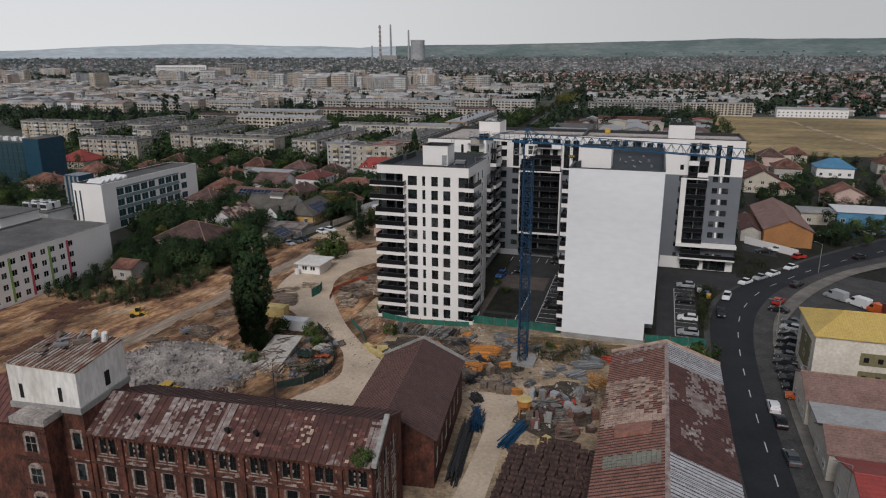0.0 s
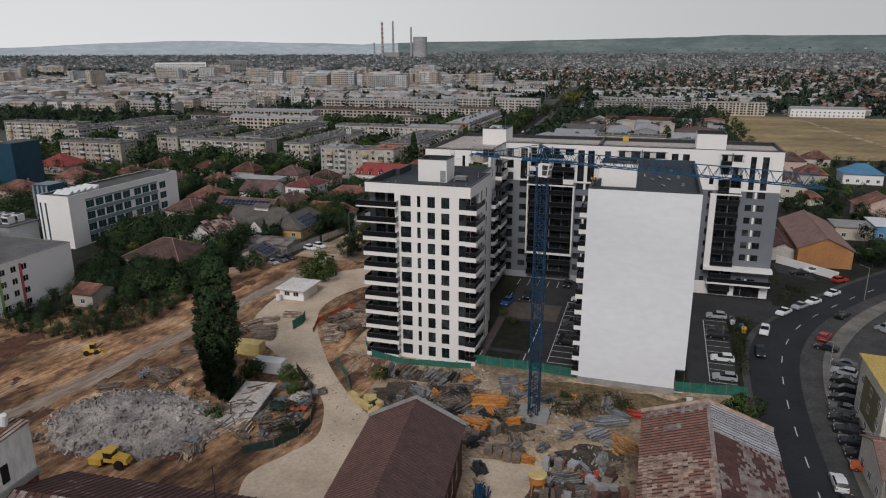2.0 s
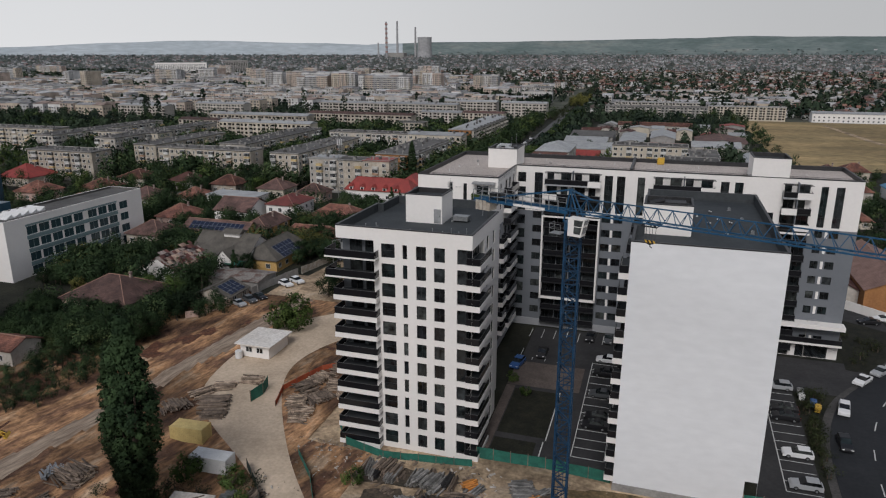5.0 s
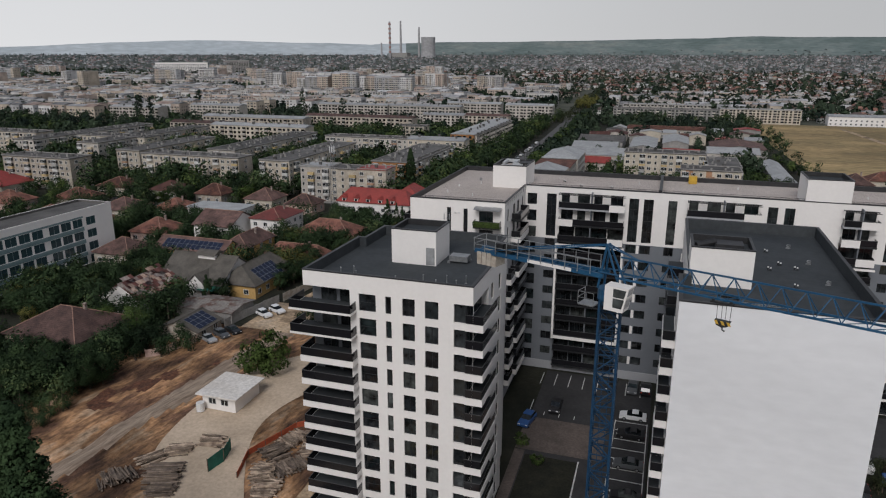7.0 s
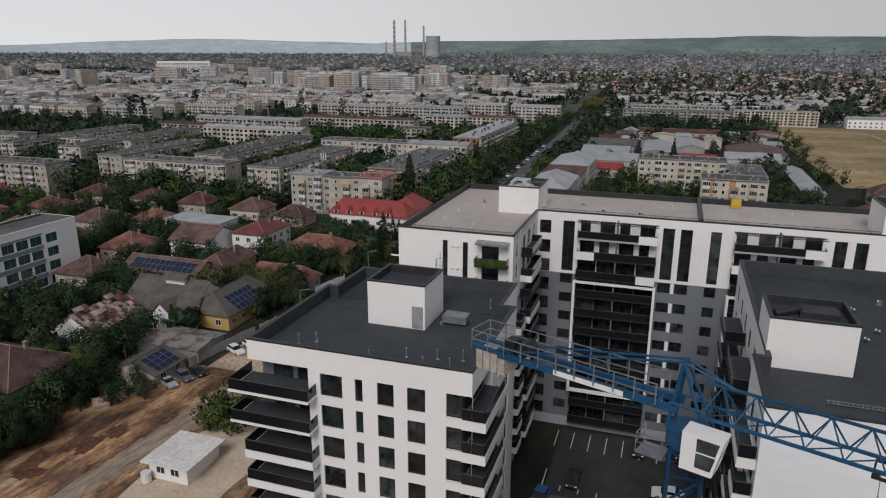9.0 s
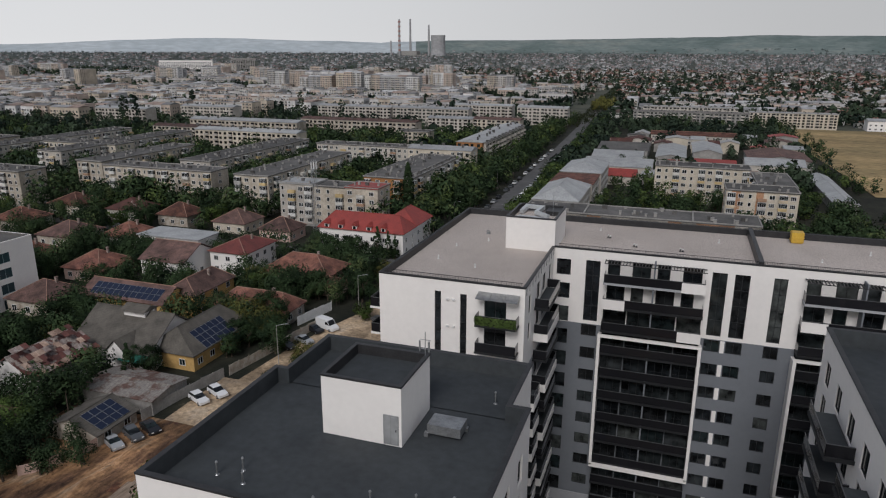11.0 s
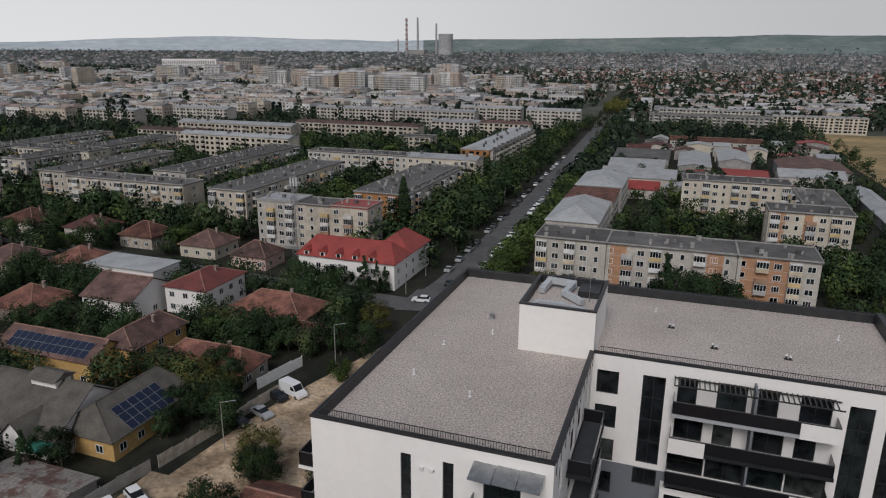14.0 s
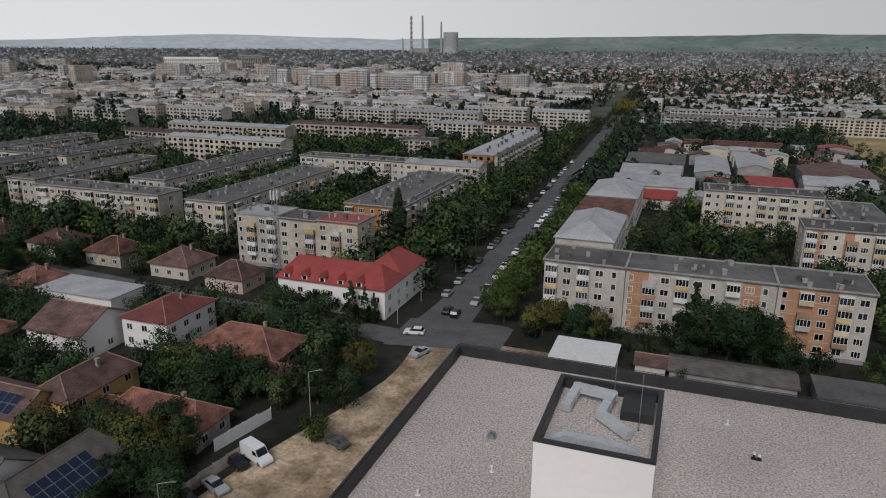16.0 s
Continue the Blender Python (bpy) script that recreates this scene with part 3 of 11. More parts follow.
def put_window(parent, B, u0, v0, w, h, depth, cols=1, rows=1, frame_mat="darkframe", pane_mat="glass"):
    fr, pn = window_meshes(w, h, cols, rows, frame_mat, pane_mat)
    ob = part("window", fr, None, parent, mat=B @ Matrix.Translation((u0, depth, v0)))
    part("pane", pn, None, ob)
    return ob


SIMPLE = {}


def flat_window(parent, B, u0, v0, w, h, cols=2, frame_mat="winwhite"):
    """A window whose frame stands a little proud of the wall: one shared mesh with frame, sill and dark glass."""
    key = (w, h, cols, frame_mat)
    if key not in SIMPLE:
        mb = MB()
        relief(mb, w, h, cols, 1, 0.10, 0.09, -0.06, -0.012, 0.02)
        SIMPLE[key] = joined(mb, "window", [frame_mat, "glass"])
    return part("window", SIMPLE[key], None, parent, mat=B @ Matrix.Translation((u0, 0, v0)))


TAKEN = []      # footprints on which no tree may stand


def take(x0, x1, y0, y1, pad=1.0):
    TAKEN.append((x0 - pad, x1 + pad, y0 - pad, y1 + pad))


def is_free(x, y, r=0.0):
    return not any(a - r < x < b + r and c - r < y < d + r for a, b, c, d in TAKEN)

# ---- ground and roads ----
def strip(mb, left, right, dz, m=0, sub=6):
    """A draped band between two edges that are given point by point."""
    def dense(pts):
        P = [pts[0]] + list(pts) + [pts[-1]]
        out = []
        for i in range(1, len(P) - 2):
            for k in range(sub):
                t = k / sub
                out.append([0.5 * (2 * P[i][a] + (P[i + 1][a] - P[i - 1][a]) * t + (2 * P[i - 1][a] - 5 * P[i][a] + 4 * P[i + 1][a] - P[i + 2][a]) * t * t
                                   + (3 * P[i][a] - P[i - 1][a] - 3 * P[i + 1][a] + P[i + 2][a]) * t ** 3) for a in (0, 1)])
        out.append(list(pts[-1]))
        return out
    L, R = dense(left), dense(right)
    for i in range(len(L) - 1):
        q = [L[i], R[i], R[i + 1], L[i + 1]]
        mb.poly([(x, y, G(x, y) + dz) for x, y in q], m)
    return L, R


def patch(mb, x0, x1, y0, y1, dz, m=0, step=4.0):
    n = max(1, int((y1 - y0) / step))
    for k in range(n):
        a, b = y0 + (y1 - y0) * k / n, y0 + (y1 - y0) * (k + 1) / n
        mb.poly([(x0, a, G(x0, a) + dz), (x1, a, G(x1, a) + dz), (x1, b, G(x1, b) + dz), (x0, b, G(x0, b) + dz)], m)


g = MB()
ys = [-400, -100, 0, 60, 100] + [126 + 4 * k for k in range(19)] + [210, 300, 500, 900] + [1200 + 250 * k for k in range(15)]
xs = [-5000 + 250 * k for k in range(18)] + [-600, -400, -200, -100, 0, 100, 200, 400, 700, 1000, 1300, 1600, 2000, 2500, 3000, 3500]
for j in range(len(ys) - 1):
    for i in range(len(xs) - 1):
        g.poly([(x, y, G(x, y)) for x, y in ((xs[i], ys[j]), (xs[i + 1], ys[j]), (xs[i + 1], ys[j + 1]), (xs[i], ys[j + 1]))])
solid("ground", g, ["farland"], "grey-green town ground reaching to the horizon", "ground", "structure")

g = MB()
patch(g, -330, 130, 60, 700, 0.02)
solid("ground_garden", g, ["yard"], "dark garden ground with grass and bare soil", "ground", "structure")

g = MB()          # dug earth, with ridges and wheel tracks
nx, ny = 176, 190
X0, X1, Y0, Y1 = -170.0, -52.0, 62.0, 190.0


HAUL_L = [(-56, 88), (-58, 94), (-55.5, 100), (-53.5, 105), (-54.3, 110), (-58.8, 118.2), (-69.2, 127), (-86.5, 140.5), (-91.5, 154), (-90, 172), (-80, 184), (-64, 193)]
HAUL_R = [(-40, 86), (-41, 97), (-41.5, 104), (-43, 109), (-46, 113), (-53.2, 119.2), (-63.6, 130.9), (-74.0, 146.4), (-78.0, 157), (-76, 167), (-70, 175), (-60, 181)]


def off_haul(x, y):
    """Distance from the haul road's edge, about."""
    best = 99.0
    for (ax, ay), (bx, by) in zip(HAUL_L + HAUL_R[::-1], HAUL_L[1:] + HAUL_R[::-1][1:] + [HAUL_R[0]]):
        dx, dy = bx - ax, by - ay
        t = max(0, min(1, ((x - ax) * dx + (y - ay) * dy) / (dx * dx + dy * dy + 1e-6)))
        best = min(best, math.hypot(x - ax - t * dx, y - ay - t * dy))
    for (a, b), (c, d) in zip(HAUL_L, HAUL_R):
        best = min(best, max(0, math.hypot(x - (a + c) / 2, y - (b + d) / 2) - 0.5 * math.hypot(a - c, b - d)))
    return best


def earth_z(x, y):
    edge = min(1.0, (x - X0) / 10, (X1 - x) / 8, (y - Y0) / 10, (Y1 - y) / 10)
    h = 0.5 * noise.noise((x * 0.05, y * 0.05, 1)) + 0.45 * noise.noise((x * 0.17, y * 0.17, 4)) + 0.2 * noise.noise((x * 0.5, y * 0.5, 7))
    s = x + 100.5 - (y - 130) * 0.13          # across the tracks
    h += (0.16 * math.sin(s * 2.1) + 0.22 * math.sin(s * 0.8 + 1)) * sstep(-22, -8, s) * (1 - sstep(4, 12, s))
    rise = max(0, edge) * max(0.04, h + 0.15)
    if -95 < x < -40 and 84 < y < 195:
        k = sstep(0.8, 4.0, off_haul(x, y))
        rise = rise * k + 0.24 * (1 - k)
    return G(x, y) + 0.08 + rise


pts = [[(X0 + (X1 - X0) * i / nx, Y0 + (Y1 - Y0) * j / ny) for i in range(nx + 1)] for j in range(ny + 1)]
g.v = [(x, y, earth_z(x, y)) for row in pts for x, y in row]
for j in range(ny):
    for i in range(nx):
        x, y = pts[j][i]
        if -64 < x and y > 136 or x > -66 and y > 160 or x < -122 and y > 150 or x < -138 and y > 132:
            continue
        a = j * (nx + 1) + i
        g.f.append((a, a + 1, a + nx + 2, a + nx + 1))
        s = x + 100.5 - (y - 130) * 0.13 + 1.6 * noise.noise((x * 0.04, y * 0.04, 3))
        w = noise.noise((x * 0.06 + y * 0.05, s * 0.16, 8)) + 0.35 * noise.noise((x * 0.5, y * 0.5, 2))
        red = noise.noise((x * 0.10, y * 0.055, 12)) + 0.5 * noise.noise((x * 0.33, y * 0.25, 5)) - 0.25 * sstep(-14, -5, s)
        g.m.append(1 if -3.0 + 0.7 * w < s < 1.6 + w else 2 if red > 0.30 else 0)
solid("ground_earthworks", g, ["dirt", "trackgrey", "dirtred"], "dug orange-brown earth with ridges and wheel tracks", "ground", "structure", smooth=True)

g = MB()
patch(g, -66, 14, 66, 141, 0.06)
patch(g, -67, -57.2, 134, 182, 0.07)
patch(g, -104, -58.5, 180, 206, 0.06)
strip(g, [(-101, 206), (-98, 230), (-90, 262), (-92, 284)], [(-60, 206), (-60, 230), (-60, 262), (-62, 284)], 0.06)
solid("ground_site", g, ["dirt2"], "trodden sandy earth of the building site", "ground", "structure")

g = MB()
strip(g, HAUL_L, HAUL_R, 0.40)
strip(g, [(-23, 70), (-22.6, 85), (-23.6, 100), (-29, 108)], [(-18.2, 70), (-18.7, 85), (-19, 101), (-16, 110)], 0.12)
solid("haul_road", g, ["haul"], "pale dusty haul road winding through the site", "road", "structure")

def blob(mb, cx, cy, rx, ry, rot, dz, seed, rings=5, n=26):
    """A ragged patch of ground draped over the site."""
    c, s = math.cos(radians(rot)), math.sin(radians(rot))

    def at(i, k):
        th, r = 2 * math.pi * (k % n) / n, i / rings
        r *= 1 + 0.45 * noise.noise((math.cos(th) * 1.6, math.sin(th) * 1.6, seed)) + 0.25 * noise.noise((math.cos(th) * 4, math.sin(th) * 4, seed + 3))
        px, py = rx * r * math.cos(th), ry * r * math.sin(th)
        x, y = cx + c * px - s * py, cy + s * px + c * py
        return (x, y, G(x, y) + dz)
    for i in range(rings):
        for k in range(n):
            if i:
                mb.poly([at(i, k), at(i + 1, k), at(i + 1, k + 1), at(i, k + 1)])
            else:
                mb.poly([at(0, 0), at(1, k), at(1, k + 1)])


g = MB()
for i, q in enumerate(((-38, 122.5, 11, 5.5, 5), (-27, 120.5, 7, 5, 20), (-45, 125, 6, 3, 10), (-13, 103.5, 7, 6.5, 0), (-12, 113, 5, 4, 30), (-33, 115.5, 6, 2.5, 0), (-47, 131.5, 9, 2.0, 0), (6, 128, 5, 3, 20))):
    blob(g, *q, 0.078 + 0.003 * i, i)
solid("ground_litter", g, ["soildark"], "dark littered soil between the stacks", "ground", "structure")
g = MB()
for i, q in enumerate(((-8, 134.2, 13, 2.8, -2), (5, 134, 6, 2.6, 0), (-19, 133, 5, 3, 0), (-12, 129, 8, 4, 10), (9, 126, 4, 5, 0))):
    blob(g, *q, 0.11 + 0.003 * i, i + 20)
solid("ground_grass", g, ["drygrass"], "dry rough grass in front of the blank wall", "ground", "structure")

ROAD_L = [(16, -60), (15.5, 40), (14.6, 90), (12.9, 143), (16.0, 168), (26.3, 185), (46, 213), (90, 262), (180, 350)]
ROAD_R = [(29, -60), (28, 40), (25.3, 97), (26.4, 146), (33.0, 172), (48.0, 196), (66, 214), (112, 256), (205, 340)]
g = MB()
L, R = strip(g, ROAD_L, ROAD_R, 0.10)
solid("road", g, ["asphaltold"], "worn grey asphalt main road curving past the towers", "road", "structure")
g = MB()
strip(g, [(a + 0.09 * (c - a), b + 0.09 * (d - b)) for (a, b), (c, d) in zip(ROAD_L, ROAD_R)], [(a + 0.72 * (c - a), b + 0.72 * (d - b)) for (a, b), (c, d) in zip(ROAD_L, ROAD_R)], 0.15)
solid("road_lane", g, ["asphalt"], "dark resurfaced lanes of the main road", "road", "structure")
g = MB()
mid = [Vector((0.5 * (p[0] + q[0]), 0.5 * (p[1] + q[1]), 0)) for p, q in zip(L, R)]
cum = [0.0]
for p, q in zip(mid, mid[1:]):
    cum.append(cum[-1] + (q - p).length)


def along(s):
    i = max(k for k in range(len(cum) - 1) if cum[k] <= s)
    return mid[i].lerp(mid[i + 1], (s - cum[i]) / max(1e-6, cum[i + 1] - cum[i]))


for i in range(int((cum[-1] - 6) / 9)):
    for k in (0, 1):
        c = [along(9 * i + 1.5 * k), along(9 * i + 1.5 * k + 1.5)]
        d = c[1] - c[0]
        w = Vector((-d.y, d.x, 0)).normalized() * 0.09
        g.poly([(c[0][0] + w.x, c[0][1] + w.y, G(0, c[0][1]) + 0.185), (c[0][0] - w.x, c[0][1] - w.y, G(0, c[0][1]) + 0.185),
                (c[1][0] - w.x, c[1][1] - w.y, G(0, c[1][1]) + 0.185), (c[1][0] + w.x, c[1][1] + w.y, G(0, c[1][1]) + 0.185)])
solid("road_marking", g, ["paint"], "white dashed centre line on the asphalt", "road marking", "structure")
g = MB()
strip(g, [(a + 0.0, b) for a, b in ROAD_R], [(a + (2.2 if b < 150 else 2.5), b - (0 if b < 150 else 2)) for a, b in ROAD_R], 0.22)
solid("pavement", g, ["pavement"], "worn concrete pavement along the road", "pavement", "structure")

AV_L = [(-97, 284), (-95, 300), (-95.5, 340), (-99.5, 480), (-106, 640), (-115.5, 860), (-129, 1200)]
AV_R = [(-83, 284), (-84, 300), (-85.5, 340), (-89.8, 480), (-96.5, 640), (-106.5, 860), (-121, 1200)]
g = MB()
strip(g, AV_L, AV_R, 0.10)
strip(g, [(-260, 296), (-190, 291), (-140, 287), (-97, 284.5)], [(-260, 288), (-190, 284), (-140, 280.5), (-97, 277)], 0.104)
strip(g, [(-97, 291), (-88, 293), (-78, 294), (-74, 293)], [(-97, 276), (-88, 278), (-78, 280), (-74, 281)], 0.108)
strip(g, [(-121, 300), (-121, 340), (-125, 480), (-131, 640)], [(-115, 300), (-115, 340), (-119, 480), (-125, 640)], 0.10)
solid("avenue", g, ["avenue"], "grey asphalt avenue lined with trees and parked cars", "road", "structure")
for k in range(24):
    yy = 284 + 30 * k
    take(-97 - (yy - 300) * 0.036, -84.5 - (yy - 300) * 0.03, yy, yy + 30, 0)
take(-190, -74, 276, 292, 0)
take(-101, -60, 176, 284, -2)
take(-109, -97, 178, 208, 0)
take(-162, -132, 243, 258, 0)
take(-138, -117, 197, 204, 0)
take(-118, -104, 183, 190, 0)
take(-100, -90, 208, 280, 0)
g = MB()
for (x0, x1, y0, y1) in ((-36.5, -17.5, 141, 189.5), (3.2, 12.0, 141, 181), (2.4, 24, 175, 189), (22.3, 26, 176, 186), (27.5, 36, 208.5, 221)):
    patch(g, x0, x1, y0, y1, 0.09)
solid("parking_lot", g, ["asphalt2"], "dark asphalt parking court between the towers", "parking", "structure")
g = MB()
for k in range(13):
    y = 144 + 2.6 * k
    z = G(0, y) + 0.10
    g.box(-22.8, y, z - 0.02, -17.8, y + 0.14, z + 0.02)
    if k < 12:
        g.box(7.2, y + 0.5, z - 0.02, 11.8, y + 0.64, z + 0.02)
for k in range(8):
    x = -37 + 2.5 * k
    for y in (184, 173.5):
        if y > 180 or x < -27:
            z = G(0, y + 2) + 0.11
            g.hull([(x, y, G(0, y) + 0.105), (x + 0.15, y, G(0, y) + 0.105), (x + 0.15, y + 4.6, z + 0.03), (x, y + 4.6, z + 0.03)], [(0, 1, 2, 3)])
z = G(0, 160) + 0.13
for x0, x1, y0, y1 in ((-22.95, -22.8, 144, 175.5), (-17.95, -17.8, 144, 175.5), (-27.3, -27.1, 147, 162.3), (7.05, 7.2, 144.5, 173), (-27.6, -27.4, 141.5, 146.5)):
    for k in range(8):
        a, b = y0 + (y1 - y0) * k / 8, y0 + (y1 - y0) * (k + 1) / 8
        g.poly([(x0, a, G(0, a) + 0.14), (x1, a, G(0, a) + 0.14), (x1, b, G(0, b) + 0.14), (x0, b, G(0, b) + 0.14)])
solid("parking_marking", g, ["paint"], "white parking bay lines", "road marking", "structure")
g = MB()
patch(g, -37.0, -24.0, 163.2, 172.5, 0.10)
patch(g, -37.0, -35.4, 141.5, 163, 0.10)
patch(g, -50, -15, 322, 346, 0.08)
take(-50, -15, 322, 346, 0)
solid("paving", g, ["paver"], "brown block paving in the parking court", "paving", "structure")
g = MB()
patch(g, -35.2, -27.3, 147.5, 162, 0.13)
patch(g, -35.2, -28.5, 141.5, 146.0, 0.13)
strip(g, [(22.8, 186.2), (23.2, 190), (23.8, 198), (25, 208), (27, 214)], [(24.6, 185.6), (28.0, 190.2), (32.0, 196.5), (34.6, 203), (36, 208.4)], 0.14)
solid("ground_lawn", g, ["bed"], "dark planted bed in the parking court", "ground", "structure")
g = MB()
strip(g, [(50, 432), (47, 520), (40, 660), (40, 712)], [(330, 470), (340, 520), (420, 660), (440, 712)], 0.3)
solid("field", g, ["field"], "dry yellow grass field", "field", "structure")
g = MB()
strip(g, [(132, 478), (118, 570), (108, 690)], [(138, 478), (123, 570), (112, 690)], 0.36)
solid("field_track", g, ["dirt2"], "pale dirt track across the dry field", "track", "structure")
g = MB()
patch(g, 36, 84, 146, 186, 0.06)
patch(g, 26.5, 50, 118, 150, 0.05)
g2 = MB()
strip(g2, [(26.6, 118), (26.8, 146), (33.4, 172), (48.4, 196)], [(40, 118), (44, 150), (54, 170), (64, 190)], 0.075)
solid("verge", g2, ["asphaltold"], "worn asphalt strip for parked cars beside the road", "parking", "structure")
solid("depot_yard", g, ["pavement"], "grey concrete depot yard beside the road", "yard", "structure")
take(44, 330, 434, 715)
take(8, 60, 60, 215, 0)

# ---- far hills ----
g = MB()
prof = [(-4300, 1500, 70), (-3900, 2100, 78), (-3245, 2822, 86), (-2900, 3150, 112), (-2532, 3476, 128), (-2150, 3720, 120), (-1725, 3939, 108),
        (-1346, 4084, 122), (-950, 4190, 124), (-561, 4263, 130), (-150, 4300, 136), (100, 4296, 140), (254, 4292, 147), (650, 4260, 146), (1061, 4167, 138), (1700, 3960, 132), (2300, 3650, 120)]
def ridge(a):
    """Distance and height of the ridge in the direction a (radians, to the left of +y)."""
    best = [(math.atan2(-x, y), math.hypot(x, y), z) for x, y, z in prof]
    for (a0, r0, z0), (a1, r1, z1) in zip(best, best[1:]):
        if a1 <= a <= a0:
            t = (a - a0) / (a1 - a0)
            return r0 + t * (r1 - r0), z0 + t * (z1 - z0)
    return best[-1][1:]


SLOPE = ((420, 0.16), (330, 0.32), (200, 0.6), (70, 0.92), (0, 1.0))
ga = MB()
prev = None
for i in range(len(prof) - 1):
    for k in range(8):
        t = k / 8
        x, y, z = [prof[i][a] * (1 - t) + prof[i + 1][a] * t for a in range(3)]
        z += 5 * noise.noise((x * 0.004, y * 0.004, 0)) + 2 * noise.noise((x * 0.02, y * 0.02, 3))
        f = Vector((x, y, 0)).normalized()
        row = [(x - f.x * d, y - f.y * d, z * h) for d, h in SLOPE] + [(x + f.x * 300, y + f.y * 300, z - 6)]
        if prev:
            for q in range(5):
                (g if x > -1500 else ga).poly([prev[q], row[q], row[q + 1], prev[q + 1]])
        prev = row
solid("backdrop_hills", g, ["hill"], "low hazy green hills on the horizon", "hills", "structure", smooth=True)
solid("backdrop_ridge", ga, ["hillfar"], "far ridge behind the town, coloured blue-grey with haze", "hills", "structure", smooth=True)

# ---- the new apartment towers ----
def inset(pts, d):
    """Moves the edges of an axis-aligned counter-clockwise outline inward by d."""
    n, out = len(pts), []
    for i in range(n):
        a, b, c = Vector((*pts[i - 1], 0)), Vector((*pts[i], 0)), Vector((*pts[(i + 1) % n], 0))
        e, f = (b - a).normalized(), (c - b).normalized()
        q = b + d * (Vector((-e.y, e.x, 0)) + Vector((-f.y, f.x, 0)))
        out.append((q.x, q.y))
    return out


def parapet(mb, outline, z_deck, z_top, th, m_top, m_in):
    ins = inset(outline, th)
    out2 = inset(outline, -0.05)
    n = len(outline)
    for i in range(n):
        j = (i + 1) % n
        a, b, c, d = out2[i], out2[j], ins[j], ins[i]
        mb.poly([(*a, z_top + 0.06), (*b, z_top + 0.06), (*c, z_top + 0.06), (*d, z_top + 0.06)], m_top)
        mb.poly([(*a, z_top - 0.08), (*b, z_top - 0.08), (*b, z_top + 0.06), (*a, z_top + 0.06)], m_top)
        mb.poly([(*c, z_deck), (*d, z_deck), (*d, z_top + 0.06), (*c, z_top + 0.06)], m_in)
    return ins


def deck(mb, rects, z, m=0):
    for x0, x1, y0, y1 in rects:
        mb.poly([(x0, y0, z), (x1, y0, z), (x1, y1, z), (x0, y1, z)], m)


def penthouse(parent, x0, x1, y0, y1, z0, z1, door=None, tray=None):
    mb = MB()
    out = [(x0, y0), (x1, y0), (x1, y1), (x0, y1)]
    for i in range(4):
        a, b = out[i], out[(i + 1) % 4]
        mb.poly([(*a, z0), (*b, z0), (*b, z1), (*a, z1)], 0)
    ins = parapet(mb, out, z1 - 0.7, z1, 0.25, 1, 1)
    mb.poly([(*p, z1 - 0.7) for p in ins], 2)
    ob = part("stair_head", mb, ["white", "metaledge", tray or "membrane"], parent, "white rendered stair head on the roof")
    if door:
        d = MB()
        d.box(door, y0 - 0.06, z0 + 0.1, door + 1.1, y0 - 0.004, z0 + 2.3, 0)
        d.box(door + 0.12, y0 - 0.075, z0 + 0.2, door + 0.98, y0 - 0.06, z0 + 2.18, 0)
        d.box(door + 0.9, y0 - 0.13, z0 + 1.15, door + 0.96, y0 - 0.06, z0 + 1.3, 1)
        part("door", d, ["sheet", "darkframe"], ob, "pale grey metal door")
    return ob


def balcony(parent, x0, x1, y0, y1, z, fascia="white", rail="railglass", th=0.35, h=1.05, sides="lrf", name="balcony", bar=True):
    """A slab with a railing of smoked glass on its open sides: f -y, b +y, l -x, r +x."""
    mb = MB()
    mb.box(x0, y0, z - th, x1, y1, z)
    mb.poly([(x0 + 0.12, y0 + 0.12, z + 0.006), (x1 - 0.12, y0 + 0.12, z + 0.006), (x1 - 0.12, y1 - 0.02, z + 0.006), (x0 + 0.12, y1 - 0.02, z + 0.006)], 1)
    ob = part(name, mb, [fascia, "membrane"], parent)
    r, t = MB(), 0.04
    e = 0.06
    segs = {"f": (x0 + e, y0 + e, x1 - e, y0 + e + t), "b": (x0 + e, y1 - e - t, x1 - e, y1 - e), "l": (x0 + e, y0 + e, x0 + e + t, y1 - e), "r": (x1 - e - t, y0 + e, x1 - e, y1 - e)}
    for s in sides:
        a, b, c, d = segs[s]
        pts = [(x, y, q) for q in (z + 0.05, z + h - 0.04, z + h + 0.02) for x, y in ((a, b), (c, b), (c, d), (a, d))]
        i0 = len(r.v)
        r.hull(pts, [(0, 1, 5, 4), (1, 2, 6, 5), (2, 3, 7, 6), (3, 0, 4, 7), (3, 2, 1, 0)], 0)
        for f in ((4, 5, 9, 8), (5, 6, 10, 9), (6, 7, 11, 10), (7, 4, 8, 11), (8, 9, 10, 11)):
            r.f.append(tuple(i0 + q for q in f))
            r.m.append(1)
    part("railing", r, [rail, "toprail"], ob, "smoked glass railing")
    return ob


